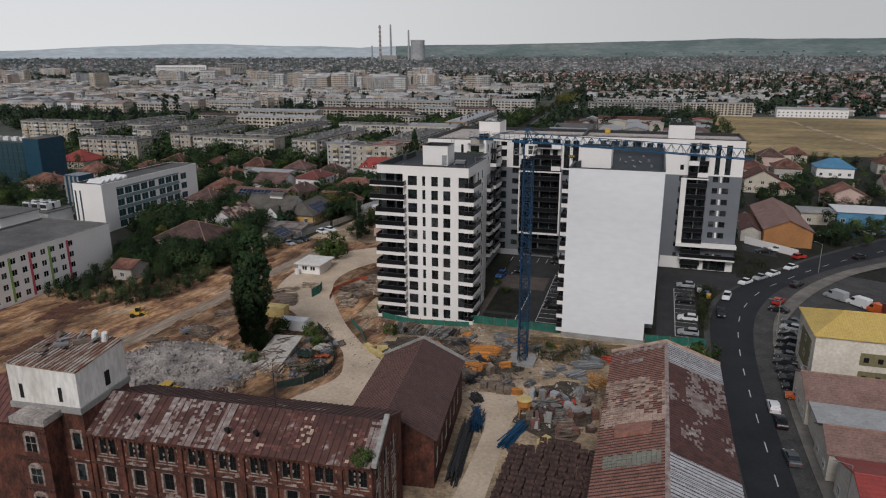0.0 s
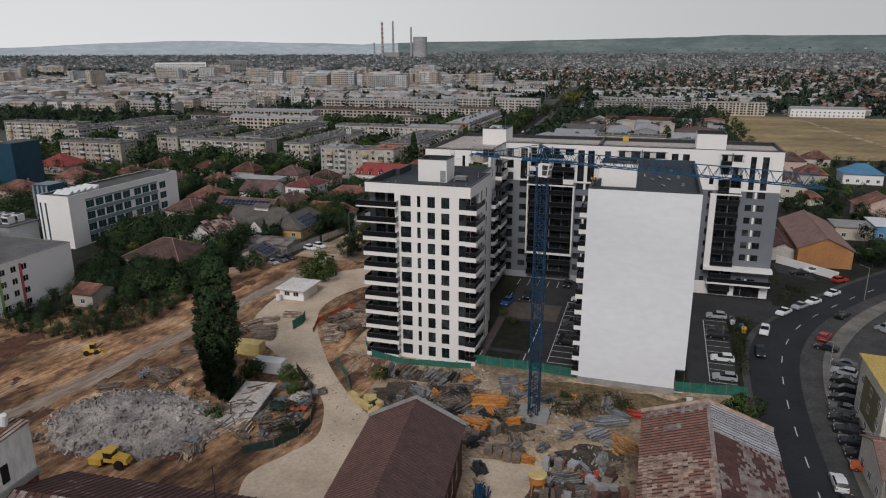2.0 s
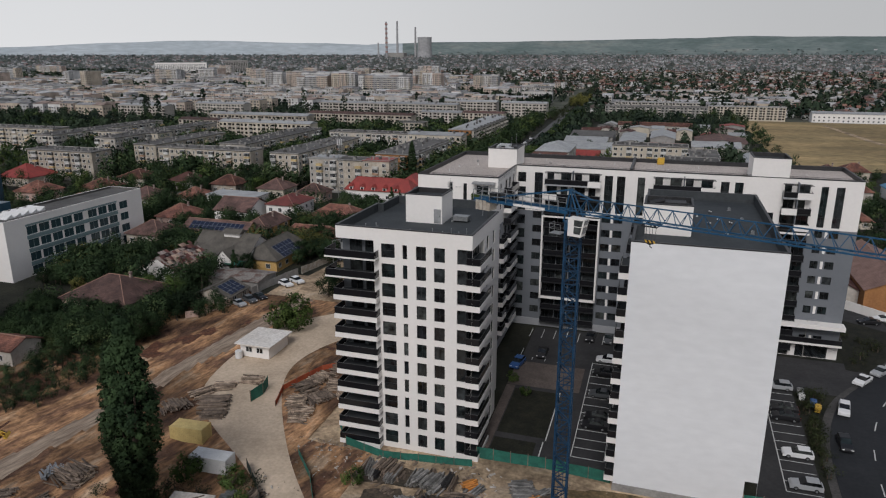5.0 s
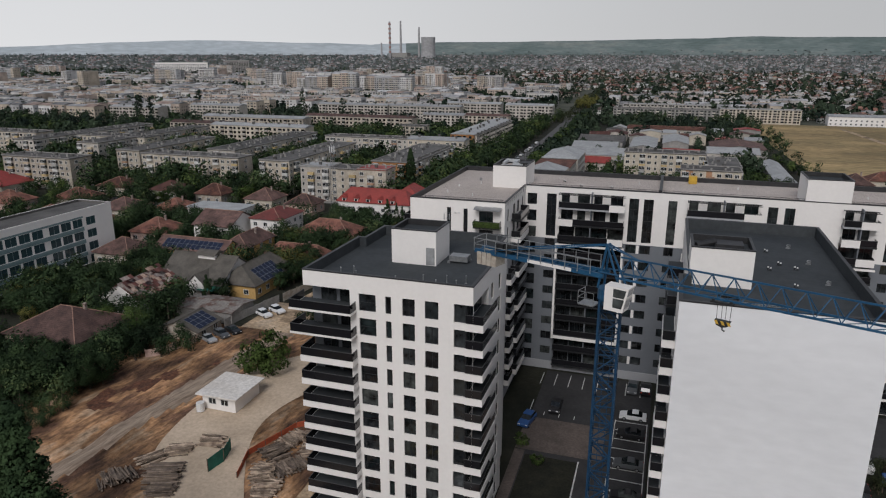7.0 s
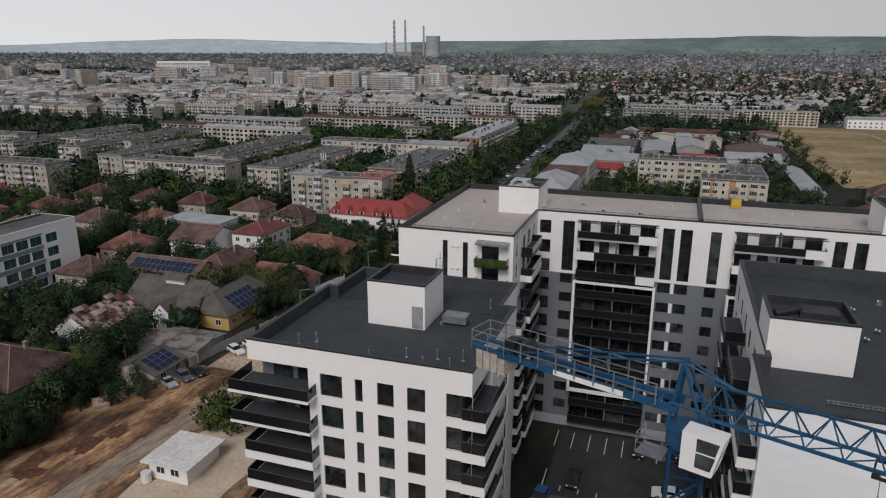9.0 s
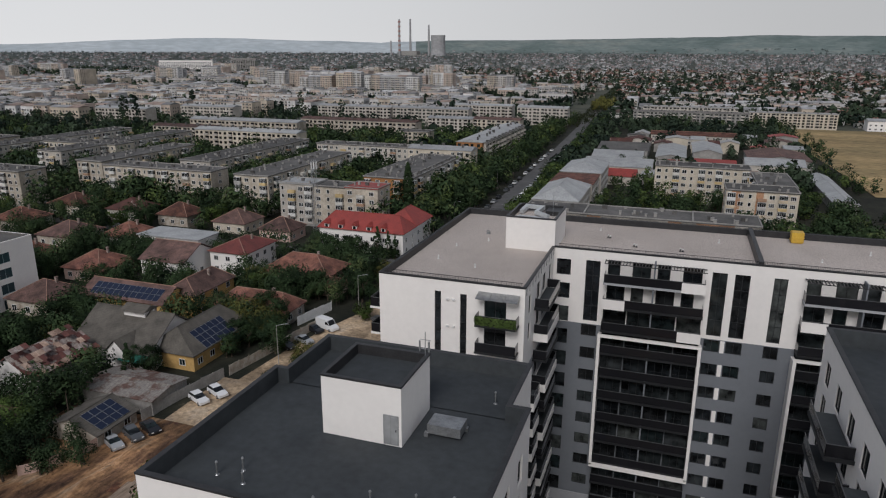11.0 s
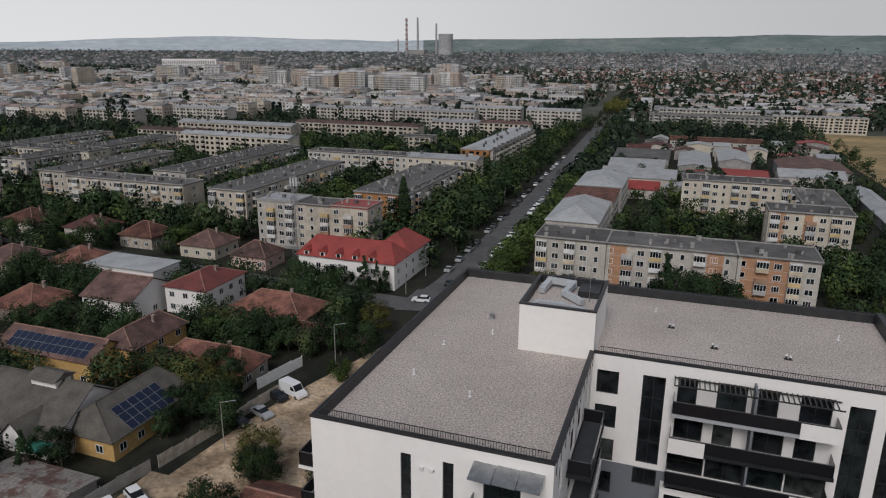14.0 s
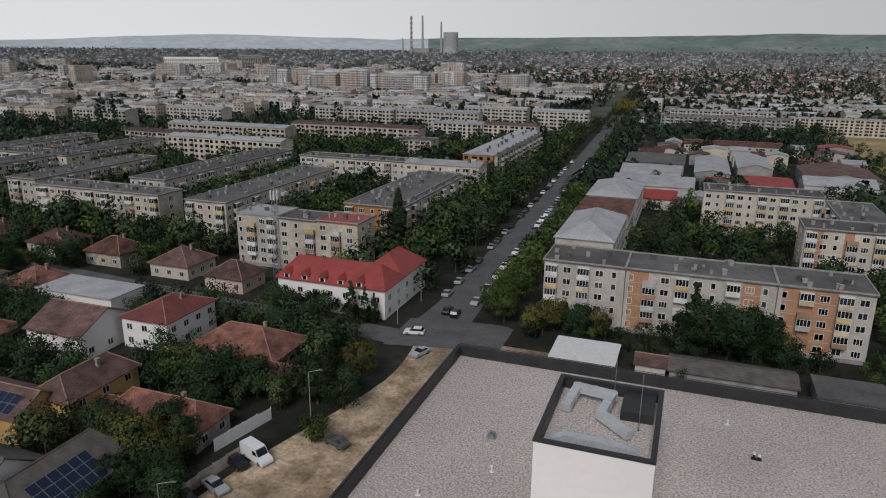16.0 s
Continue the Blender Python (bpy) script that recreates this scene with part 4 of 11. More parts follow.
def roof_bits(parent, spots, z, seed, tall=0.0):
    """Vent pipes with pale caps, some in pairs on a small base, and low cowls."""
    rnd = random.Random(seed)
    for x, y in spots:
        k = rnd.random() * (0.4 if tall else 1)
        mb = MB()
        if k < 0.45:
            h = rnd.uniform(0.22, 0.4) + tall
            mb.rod((x, y, z), (x, y, z + 0.05), 0.16, 0.12, n=8)
            mb.rod((x, y, z), (x, y, z + h), 0.06, n=8)
            mb.rod((x, y, z + h), (x, y, z + h + 0.09), 0.10, 0.06, n=8)
            part("vent_pipe", mb, ["steel" if tall else "winwhite"], parent)
        elif k < 0.8:
            for dx, h in ((-0.14, 0.32), (0.15, 0.22)):
                mb.rod((x + dx, y, z), (x + dx, y, z + h), 0.07, n=8, m=1)
                mb.rod((x + dx, y, z + h), (x + dx, y, z + h + 0.14), 0.10, 0.08, n=8)
            mb.box(x - 0.3, y - 0.14, z, x + 0.3, y + 0.14, z + 0.05, 1)
            part("vent_pipe", mb, ["winwhite", "darkframe"], parent, "pair of vent pipes with white caps")
        else:
            mb.box(x - 0.28, y - 0.2, z, x + 0.28, y + 0.2, z + 0.05)
            mb.box(x - 0.16, y - 0.14, z + 0.05, x + 0.14, y + 0.14, z + 0.30)
            mb.rod((x + 0.22, y, z + 0.05), (x + 0.22, y, z + 0.42), 0.05, n=8)
            mb.rod((x + 0.22, y, z + 0.42), (x - 0.08, y - 0.05, z + 0.5), 0.06, 0.08, n=8)
            mb.rod((x - 0.08, y - 0.05, z + 0.5), (x - 0.2, y - 0.1, z + 0.34), 0.08, 0.10, n=8)
            part("roof_vent", mb, ["steel"], parent)


def tower_a():
    t = thing("apartment_tower", (0, 0, 0), "white eleven-storey apartment tower with dark corner balconies", "building", "new apartment towers")
    take(-60, -36, 137, 161)
    x0, x1, xl, y0, y1, zb, zt = -58.0, -37.2, -52.0, 138.5, 161.0, 0.0, 35.35
    FL = [31.0 - 3.0 * k for k in range(11)]
    cols = ((-50.85, 2.1, 1, 2), (-47.55, 0.7, 1, 1), (-45.5, 1.5, 2, 1), (-42.8, 1.6, 2, 1))
    w = MB()
    op = [(c[0] - xl, s, c[0] - xl + c[1], s + 2.1) for s in FL for c in cols]
    op += [(-39.4 - xl, s - 0.05, x1 - xl - 0.001, s + 2.15) for s in FL]
    wall_face(w, (xl, y0, zb), (1, 0, 0), (0, -1, 0), x1 - xl, zt - zb, op, 0.28)
    # corner loggia on the left, band above it
    w.poly([(x0, y0, 33.4), (xl, y0, 33.4), (xl, y0, zt), (x0, y0, zt)])
    w.poly([(x0, y0, 33.4), (x0, y0 + 2.2, 33.4), (xl, y0 + 2.2, 33.4), (xl, y0, 33.4)])
    w.poly([(xl, y0, zb), (xl, y0, 33.4), (xl, y0 + 2.2, 33.4), (xl, y0 + 2.2, zb)], 1)
    w.poly([(x0, y0 + 2.2, zb), (xl, y0 + 2.2, zb), (xl, y0 + 2.2, 33.4), (x0, y0 + 2.2, 33.4)], 1)
    # left and back
    w.poly([(x0, 154, zb), (x0, y0 + 2.2, zb), (x0, y0 + 2.2, 33.4), (x0, 154, 33.4)])
    w.poly([(x0, 154, 33.4), (x0, y0, 33.4), (x0, y0, zt), (x0, 154, zt)])
    w.poly([(-57, 154, zb), (x0, 154, zb), (x0, 154, zt), (-57, 154, zt)])
    w.poly([(-57, y1, zb), (-57, 154, zb), (-57, 154, zt), (-57, y1, zt)])
    w.poly([(-38.6, y1, zb), (-57, y1, zb), (-57, y1, zt), (-38.6, y1, zt)])
    # side towards the court: loggia to y 145, then wall with windows
    op = [(v, s, v + 1.4, s + 2.1) for s in FL for v in (1.2, 5.0)]
    wall_face(w, (x1, 145.3, zb), (0, 1, 0), (1, 0, 0), 153.9 - 145.3, zt - zb, op, 0.28)
    op2 = [(2.0, s, 3.6, s + 2.1) for s in FL]
    w.poly([(x1, 153.9, zb), (-38.6, 153.9, zb), (-38.6, 153.9, zt), (x1, 153.9, zt)])
    wall_face(w, (-38.6, 153.9, zb), (0, 1, 0), (1, 0, 0), y1 - 153.9, zt - zb, op2, 0.28)
    w.poly([(x1, y0, 33.15), (x1, 145.3, 33.15), (x1, 145.3, zt), (x1, y0, zt)])
    w.poly([(x1, y0, zb), (x1, 145.3, zb), (x1, 145.3, 0.15), (x1, y0, 0.15)])
    w.poly([(x1, 145.3, zb), (-38.9, 145.3, zb), (-38.9, 145.3, 33.2), (x1, 145.3, 33.2)])
    part("wall", w, ["white", "grey"], t)
    B = basis((xl, y0, zb), (1, 0, 0), (0, -1, 0))
    for s in FL:
        for cx, cw, cc, cr in cols:
            put_window(t, B, cx - xl, s, cw, 2.1, 0.2, cc, cr)
        put_window(t, B, -39.4 - xl, s - 0.05, 1.3, 2.2, 0.35, 1, 1)
    Bs = basis((x1, 145.3, zb), (0, 1, 0), (1, 0, 0))
    Bs2 = basis((-38.6, 153.9, zb), (0, 1, 0), (1, 0, 0))
    Bl = basis((x0, y0 + 2.2, 0), (1, 0, 0), (0, -1, 0))
    Bi = basis((-38.1, y0 + 0.4, 0), (0, 1, 0), (1, 0, 0))
    for k, s in enumerate(FL):
        for v in (1.2, 5.0):
            put_window(t, Bs, v, s, 1.4, 2.1, 0.2, 1, 1)
        put_window(t, Bs2, 2.0, s, 1.6, 2.1, 0.2, 1, 1)
        put_window(t, Bl, 1.2, s - 0.1, 2.0, 2.35, -0.03, 2, 1)
        put_window(t, Bl, 3.7, s - 0.1, 1.9, 2.35, -0.03, 2, 1)
        put_window(t, Bi, 0.3, s - 0.1, 2.8, 2.35, -0.03, 3, 1)
        put_window(t, Bi, 3.5, s - 0.1, 2.8, 2.35, -0.03, 3, 1)
        big = k < 2
        balcony(t, -59.2 if big else -58.1, -51.2, 136.9 if big else 137.1, y0 + 2.2, s + 0.02, th=0.22 if big else 0.75, fascia="white", sides="lfr")
        balcony(t, -38.1, -36.0, y0 - 0.02, 145.2, s - 0.06, th=0.85, sides="fr")
    inner = MB()
    inner.poly([(-38.15, y0 + 0.3, 0), (-38.15, 145.3, 0), (-38.15, 145.3, 33.3), (-38.15, y0 + 0.3, 33.3)])
    inner.poly([(-39.6, y0 + 0.42, 0), (-38.1, y0 + 0.42, 0), (-38.1, y0 + 0.42, 33.3), (-39.6, y0 + 0.42, 33.3)])
    for s in FL:
        inner.poly([(-39.6, y0 + 0.1, s + 2.2), (-39.6, 145.3, s + 2.2), (-37.2, 145.3, s + 2.2), (-37.2, y0 + 0.1, s + 2.2)])
    part("loggia_wall", inner, ["grey"], t, "dark grey wall inside the loggias")
    r = MB()
    out = [(x0, y0), (x1, y0), (x1, 153.9), (-38.6, 153.9), (-38.6, y1), (-57, y1), (-57, 154), (x0, 154)]
    parapet(r, out, 34.1, zt, 0.35, 1, 0)
    deck(r, ((x0, x1, y0, 154.0), (-57, -38.6, 153.9, y1)), 34.1)
    part("roof", r, ["membrane", "metaledge"], t, "dark membrane roof with a parapet")
    penthouse(t, -50.6, -44.7, 148.1, 153.6, 34.1, 38.55, door=-46.0)
    roof_bits(t, [(-54.5, 141.5), (-53.2, 142.4), (-52.4, 141.2), (-47.0, 140.3), (-44.2, 142.0), (-42.2, 140.6), (-41.5, 142.5), (-40.0, 141.3), (-39.3, 142.9), (-40.3, 156)], 34.1, 3, 0.55)
    ac = MB()
    ac.box(-43.6, 150.0, 34.35, -41.2, 151.6, 35.05)
    ac.box(-43.8, 149.9, 34.1, -43.5, 150.2, 34.4)
    ac.box(-41.4, 151.4, 34.1, -41.1, 151.7, 34.4)
    ac.box(-43.8, 151.4, 34.1, -43.5, 151.7, 34.4)
    part("roof_unit", ac, ["steel"], t, "silver ventilation unit")
    an = MB()
    an.rod((-44.9, 153.2, 38.3), (-44.9, 153.2, 40.4), 0.035)
    for dz in (0.8, 1.5):
        an.rod((-45.3, 153.2, 38.3 + dz), (-44.5, 153.2, 38.3 + dz), 0.025)
    for q in (-45.3, -44.6):
        an.box(q - 0.05, 153.1, 38.9, q + 0.05, 153.2, 39.7)
    part("antenna", an, ["steel"], t, "small steel antenna mast")


def tower_b():
    t = thing("apartment_tower", (0, 0, 0), "apartment tower with a blank white end wall and side balconies", "building", "new apartment towers")
    take(-18, 3, 137, 175)
    x0, x1, y0, y1, zb, zt = -16.2, 2.2, 137.8, 174.5, 0.6, 36.5
    w = MB()
    op = [(0.6 - x0, 0.0, x1 - x0 - 0.001, 4.4)]
    wall_face(w, (x0, y0, zb), (1, 0, 0), (0, -1, 0), x1 - x0, zt - zb, op, 0.3)
    part("blank_wall", w, ["whitewall"], t, "blank white end wall")
    p = MB()
    p.box(x0 - 0.1, y0 - 0.12, -0.3, 0.75, y0 + 0.3, 1.25)
    part("plinth", p, ["concrete"], t, "grey concrete plinth")
    w = MB()
    FL = [32.2 - 3.0 * k for k in range(11)]
    op = [(v, s - zb, v + 1.8, s - zb + 2.1) for s in FL for v in (2.4, 5.6)]
    # left side, stepped
    wall_face(w, (x0, 146.7, zb), (0, -1, 0), (-1, 0, 0), 146.7 - y0, zt - zb, op, 0.25)
    w.poly([(x0, 146.7, zb), (-15.2, 146.7, zb), (-15.2, 146.7, zt), (x0, 146.7, zt)][::-1])
    opb = [(v, s - zb, v + 1.8, s - zb + 2.1) for s in FL for v in (2.0, 6.5, 11.0, 15.5, 20.0, 24.5)]
    wall_face(w, (-15.2, y1, zb), (0, -1, 0), (-1, 0, 0), y1 - 146.7, zt - zb, opb, 0.25)
    w.poly([(x1, y1, zb), (-15.2, y1, zb), (-15.2, y1, zt), (x1, y1, zt)])
    w.poly([(x1, y0 + 9, zb), (x1, y1, zb), (x1, y1, zt), (x1, y0 + 9, zt)])
    w.poly([(x1, y0, 5.0), (x1, y0 + 9, 5.0), (x1, y0 + 9, zt), (x1, y0, zt)])
    part("wall", w, ["white"], t)
    w = MB()          # open passage under the corner
    w.poly([(0.6, y0 + 9, zb), (x1, y0 + 9, zb), (x1, y0 + 9, 5.0), (0.6, y0 + 9, 5.0)])
    w.poly([(0.6, y0 + 0.3, zb), (0.6, y0 + 9, zb), (0.6, y0 + 9, 5.0), (0.6, y0 + 0.3, 5.0)])
    w.poly([(0.6, y0, 5.0), (0.6, y0 + 9, 5.0), (x1, y0 + 9, 5.0), (x1, y0, 5.0)])
    part("passage_wall", w, ["grey"], t, "grey walls of the open corner passage")
    B1 = basis((x0, 146.7, zb), (0, -1, 0), (-1, 0, 0))
    B2 = basis((-15.2, y1, zb), (0, -1, 0), (-1, 0, 0))
    for k, s in enumerate(FL):
        for v in (2.4, 5.6):
            put_window(t, B1, v, s - zb, 1.8, 2.1, 0.15, 2, 1)
        for v in (2.0, 6.5, 11.0, 15.5, 20.0, 24.5):
            put_window(t, B2, v, s - zb, 1.8, 2.1, 0.15, 2, 1)
        balcony(t, x0 - 1.3, x0, 138.2, 141.4 if k % 2 else 145.4, s - 0.2, th=0.8, sides="lf")
        balcony(t, x0 - 1.0, -15.2, 149.0, 156.5, s - 0.2, fascia="darkframe", th=0.3, sides="lf")
        balcony(t, x0 - 1.0, -15.2, 160.0, 167.0, s - 0.2, fascia="darkframe", th=0.3, sides="lf")
    r = MB()
    out = [(x0, y0), (x1, y0), (x1, y1), (-15.2, y1), (-15.2, 146.7), (x0, 146.7)]
    parapet(r, out, 35.1, zt, 0.35, 1, 0)
    deck(r, ((x0, x1, y0, 146.7), (-15.2, x1, 146.7, y1)), 35.1)
    part("roof", r, ["membrane", "metaledge"], t, "dark membrane roof with a parapet")
    ob = penthouse(t, -15.15, -8.7, 147.8, 153.6, 35.1, 39.4)
    d = MB()
    d.rod((-14.6, 150, 39.0), (-12.6, 151.2, 39.3), 0.35, 0.4, n=8)
    d.box(-12.6, 150.4, 38.7, -9.6, 152.6, 39.2)
    part("duct", d, ["metaledge"], ob, "dark air duct in the roof tray")
    roof_bits(t, [(-6, 156), (-4.6, 158.5), (-3, 157), (-1.2, 160), (-5.5, 164), (-2.5, 167), (-7.5, 161), (-0.5, 152), (-4, 150)], 35.1, 5)
    l = MB()
    for yy in (142.2, 142.65):
        l.box(-11.5, yy, 35.25, -5.5, yy + 0.06, 35.31)
    for k in range(19):
        l.box(-11.4 + k * 0.32, 142.22, 35.26, -11.34 + k * 0.32, 142.68, 35.30)
    part("ladder", l, ["steel"], t, "aluminium ladder lying on the roof")


def tower_c():
    t = thing("apartment_building", (0, 0, 0), "long white and grey apartment building with dark loggias", "building")
    take(-60, 24, 172, 210)
    zb, zs, zt, dk = 1.0, 27.6, 37.0, 36.25
    xw0, xw1, yw, yf, yb, xe = -58.0, -42.1, 174.3, 190.6, 207.5, 22.0
    hi, lo = MB(), MB()

    def wall(o, u, n, W, wins, mats=(1, 1)):
        """wins: (u, z, w, h, cols, rows, depth) in world heights; split at the change of colour."""
        a = [(q[0], q[1] - zb, q[0] + q[2], q[1] + q[3] - zb) for q in wins if q[1] < zs]
        b = [(q[0], q[1] - zs, q[0] + q[2], q[1] + q[3] - zs) for q in wins if q[1] >= zs]
        wall_face(lo, (o[0], o[1], zb), u, n, W, zs - zb, a, 0.25, mats[0], mats[0])
        wall_face(hi, (o[0], o[1], zs), u, n, W, zt - zs, b, 0.25)
        Bq = basis((o[0], o[1], 0), u, n)
        for q in wins:
            put_window(t, Bq, q[0], q[1], q[2], q[3], 0.18, q[4], q[5])
    rows = [25.0 - 3.0 * k for k in range(8)]
    # wing, towards the site
    w = [(-51.7 - xw0, 28.0, 0.7, 7.7, 1, 5), (-48.9 - xw0, 27.75, 0.7, 7.9, 1, 5)]
    for z in rows:
        w += [(-51.7 - xw0, z, 0.7, 2.1, 1, 1), (-48.9 - xw0, z, 0.7, 2.1, 1, 1)]
    w += [(-55.9 - xw0, 24.9, 2.1, 2.2, 2, 1)]
    for z in (33.2, 30.2):
        w.append((-46.3 - xw0, z - 0.1, 2.3, 2.3, 2, 1))
    for k in range(8):
        w.append((-46.3 - xw0, 24.9 - 3 * k, 2.3, 2.25, 2, 1))
    wall((xw0, yw), (1, 0, 0), (0, -1, 0), xw1 - xw0, w, (0, 0))
    for k in range(10):
        z = 33.0 - 2.95 * k
        b = balcony(t, -46.95, -42.6, yw - 1.4, yw, z, fascia="darkframe", th=0.18, sides="lrf")
        if k == 0:
            pl, rnd = MB(), random.Random(5)
            for _ in range(420):
                c = Vector((rnd.uniform(-46.9, -42.65), yw - 1.45 + rnd.uniform(-0.1, 0.15), z + rnd.uniform(0.1, 0.95)))
                pl.tbox(Matrix.Translation(c) @ Euler((rnd.random() * 6, rnd.random() * 6, 0)).to_matrix().to_4x4(), 0.22, 0.14, 0.02)
            part("planter", pl, ["leaf"], b, "green plants along the railing", kind="stuff")
    balcony(t, -56.9, -53.4, yw - 1.0, yw, 24.9, fascia="lgrey", th=0.2)
    for k in range(3):
        balcony(t, xw0 - 1.2, xw0, yw + 0.1, yw + 4.5, 33 - 3 * k, fascia="white", th=0.2, sides="lfb")
    aw = MB()
    for k in range(3):
        x = -46.9 + 1.45 * k
        aw.hull([(x, yw, 36.15), (x + 1.4, yw, 36.1), (x + 1.4, yw - 1.5, 35.8), (x, yw - 1.5, 35.85), (x, yw, 36.2), (x + 1.4, yw, 36.16), (x + 1.4, yw - 1.5, 35.86), (x, yw - 1.5, 35.91)],
                [(0, 3, 2, 1), (4, 5, 6, 7), (0, 1, 5, 4), (1, 2, 6, 5), (2, 3, 7, 6), (3, 0, 4, 7)])
    part("awning", aw, ["steel"], t, "grey glazed awning over the balcony")
    for z in (34.9, 31.9, 28.9, 25.9):
        for x in (-50.4, -49.75):
            ac = MB()
            ac.box(x, yw - 0.22, z, x + 0.3, yw - 0.004, z + 0.14)
            part("wall_fixture", ac, ["winwhite"], t)
    # wing, towards the court
    w = []
    for z in [34 - 3.0 * k for k in range(11)]:
        if z > 3:
            w += [(2.0, z - 0.6, 1.2, 2.1, 1, 1), (6.2, z - 0.6, 2.0, 2.1, 2, 1), (9.4, z - 0.6, 2.0, 2.1, 2, 1), (13.4, z - 0.6, 1.4, 2.1, 1, 1)]
    wall((xw1, yw), (0, 1, 0), (1, 0, 0), yf - yw, w, (0, 0))
    for k in range(10):
        z = 33.2 - 3 * k
        balcony(t, xw1, xw1 + 1.6, yw + 5.0, yw + 12.2, z, fascia="white" if k % 2 else "darkframe", th=0.3 if k % 2 == 0 else 0.9, sides="rfb")
        if k > 2:
            balcony(t, xw1, xw1 + 1.3, yw + 0.4, yw + 3.6, z, fascia="white", th=0.9, sides="rfb")
    # main front
    w = []
    slit = [(-38.2, 1.7), (-24.0, 1.6), (-21.6, 1.6), (-17.6, 1.4), (-2.2, 1.5), (0.3, 1.5), (15.1, 1.2), (17.6, 1.4)]
    for x, ww in slit:
        w.append((x - xw1, 28.0, ww, 7.7, 2, 4))
        for z in rows:
            if z > 2.4:
                w.append((x - xw1 - 0.15, z + 1.0, ww + 0.15, 1.5, 2, 1))
    for z in [33.6 - 3.0 * k for k in range(11)]:
        w.append((0.4, z, 1.7, 2.0, 1, 1))
    for k in range(9):
        w.append((6.6 - xw1, 29.5 - 3.0 * k - 0.6, 0.95, 1.4, 1, 1))
    groups = ((-35.9, -24.6), (-14.6, -3.2), (8.6, 13.6))
    for a, b in groups:
        n = 4 if b - a > 8 else 2
        p = (b - a) / n
        for k in range(11):
            z = 33.75 - 3.0 * k
            if z < 3:
                continue
            for i in range(n):
                w.append((a + i * p + (0.3 if k < 2 else 0.05) - xw1, z, p * ((0.74 if (i + k) % 2 else 0.5) if k < 2 else 0.96), 2.25 if k < 2 else 2.5 if k == 2 else 2.72, (2 if (i + k) % 2 else 1) if k < 3 else 3, 1))
    wall((xw1, yf), (1, 0, 0), (0, -1, 0), xe - xw1, w)
    for a, b in groups:
        for k in range(11):
            z = 33.65 - 3.0 * k
            if z < 3:
                continue
            deep = 1.7 if k < 3 else 1.45
            bal = balcony(t, a, b, yf - deep, yf, z, fascia="darkframe" if k > 0 else "lgrey", th=0.25, sides="lrf")
            s = MB()
            if k < 3:
                q = b - 2.6 if k % 2 == 0 else a
                s.box(q, yf - deep - 0.05, z - 0.25, q + 2.6, yf - deep + 0.1, z + 0.95)
                part("solid_balustrade", s, ["white"], bal, "white solid balustrade")
            d = MB()
            d.box((a + b) / 2 - 0.08, yf - deep + 0.1, z, (a + b) / 2 + 0.08, yf, z + 2.75)
            part("divider", d, ["grey"], bal)
        fr = MB()
        last = a > 0          # the end bay: a broad fin on one side, a canopy that runs on to the corner
        fr.box(a - (1.5 if last else 0.25), yf - 1.75, 26.75, b + 0.25, yf - 1.35, 27.05)
        fr.box(a - (1.5 if last else 0.25), yf - 1.75, 9.3, a + (-0.15 if last else 0.1), yf, 26.75)
        if not last:
            fr.box(b - 0.1, yf - 1.75, 9.3, b + 0.25, yf, 26.75)
        fr.box(a - (1.5 if last else 0.25), yf - (2.4 if last else 1.75), 9.0 if not last else 8.7, xe + 0.3 if last else b + 0.25, yf, 9.5)
        part("loggia_frame", fr, ["white"], t, "white frame round the loggias")
        pg = MB()
        for k in range(int((b - a) / 0.35)):
            pg.box(a + k * 0.35, yf - 1.6, 36.0, a + k * 0.35 + 0.08, yf - 0.1, 36.08)
        pg.box(a, yf - 1.6, 35.92, b, yf - 1.5, 36.0)
        pg.box(a, yf - 0.2, 35.92, b, yf - 0.1, 36.0)
        part("pergola", pg, ["metaledge"], t, "slatted metal sunshade")
    balcony(t, 8.2, xe + 0.2, yf - 2.0, yf, 5.6, fascia="white", th=0.4, sides="rf", name="terrace")
    shop = MB()
    shop.box(3.4, yf - 0.16, 1.0, xe + 0.02, yf - 0.005, 5.2)
    part("shop_wall", shop, ["white"], t, "white ground-floor shop front")
    for x, ww in ((8.9, 4.4), (14.6, 5.6)):
        put_window(t, basis((x, yf - 0.17, 0), (1, 0, 0), (0, -1, 0)), 0, 2.1, ww, 2.6, 0.0, 3, 1)
    base = MB()
    base.box(xw1 + 0.1, yf - 0.12, 0.5, 3.38, yf + 0.05, 3.6)
    part("base_wall", base, ["lgrey"], t, "pale ground-floor wall")
    hi.poly([(xe, yf, zs), (xe, yb, zs), (xe, yb, zt), (xe, yf, zt)])
    lo.poly([(xe, yf, zb), (xe, yb, zb), (xe, yb, zs), (xe, yf, zs)], 1)
    hi.poly([(xe, yb, zs), (xw0, yb, zs), (xw0, yb, zt), (xe, yb, zt)])
    lo.poly([(xe, yb, zb), (xw0, yb, zb), (xw0, yb, zs), (xe, yb, zs)], 1)
    hi.poly([(xw0, yb, zs), (xw0, yw, zs), (xw0, yw, zt), (xw0, yb, zt)])
    lo.poly([(xw0, yb, zb), (xw0, yw, zb), (xw0, yw, zs), (xw0, yb, zs)])
    part("upper_wall", hi, ["white"], t, "white rendered upper storeys")
    part("lower_wall", lo, ["lgrey", "grey"], t, "grey rendered lower storeys")
    sl = MB()
    sl.box(-0.23, -0.03, 0, 0.23, 0, 1.5)
    sl = sl.data("window_panel", ["white"])
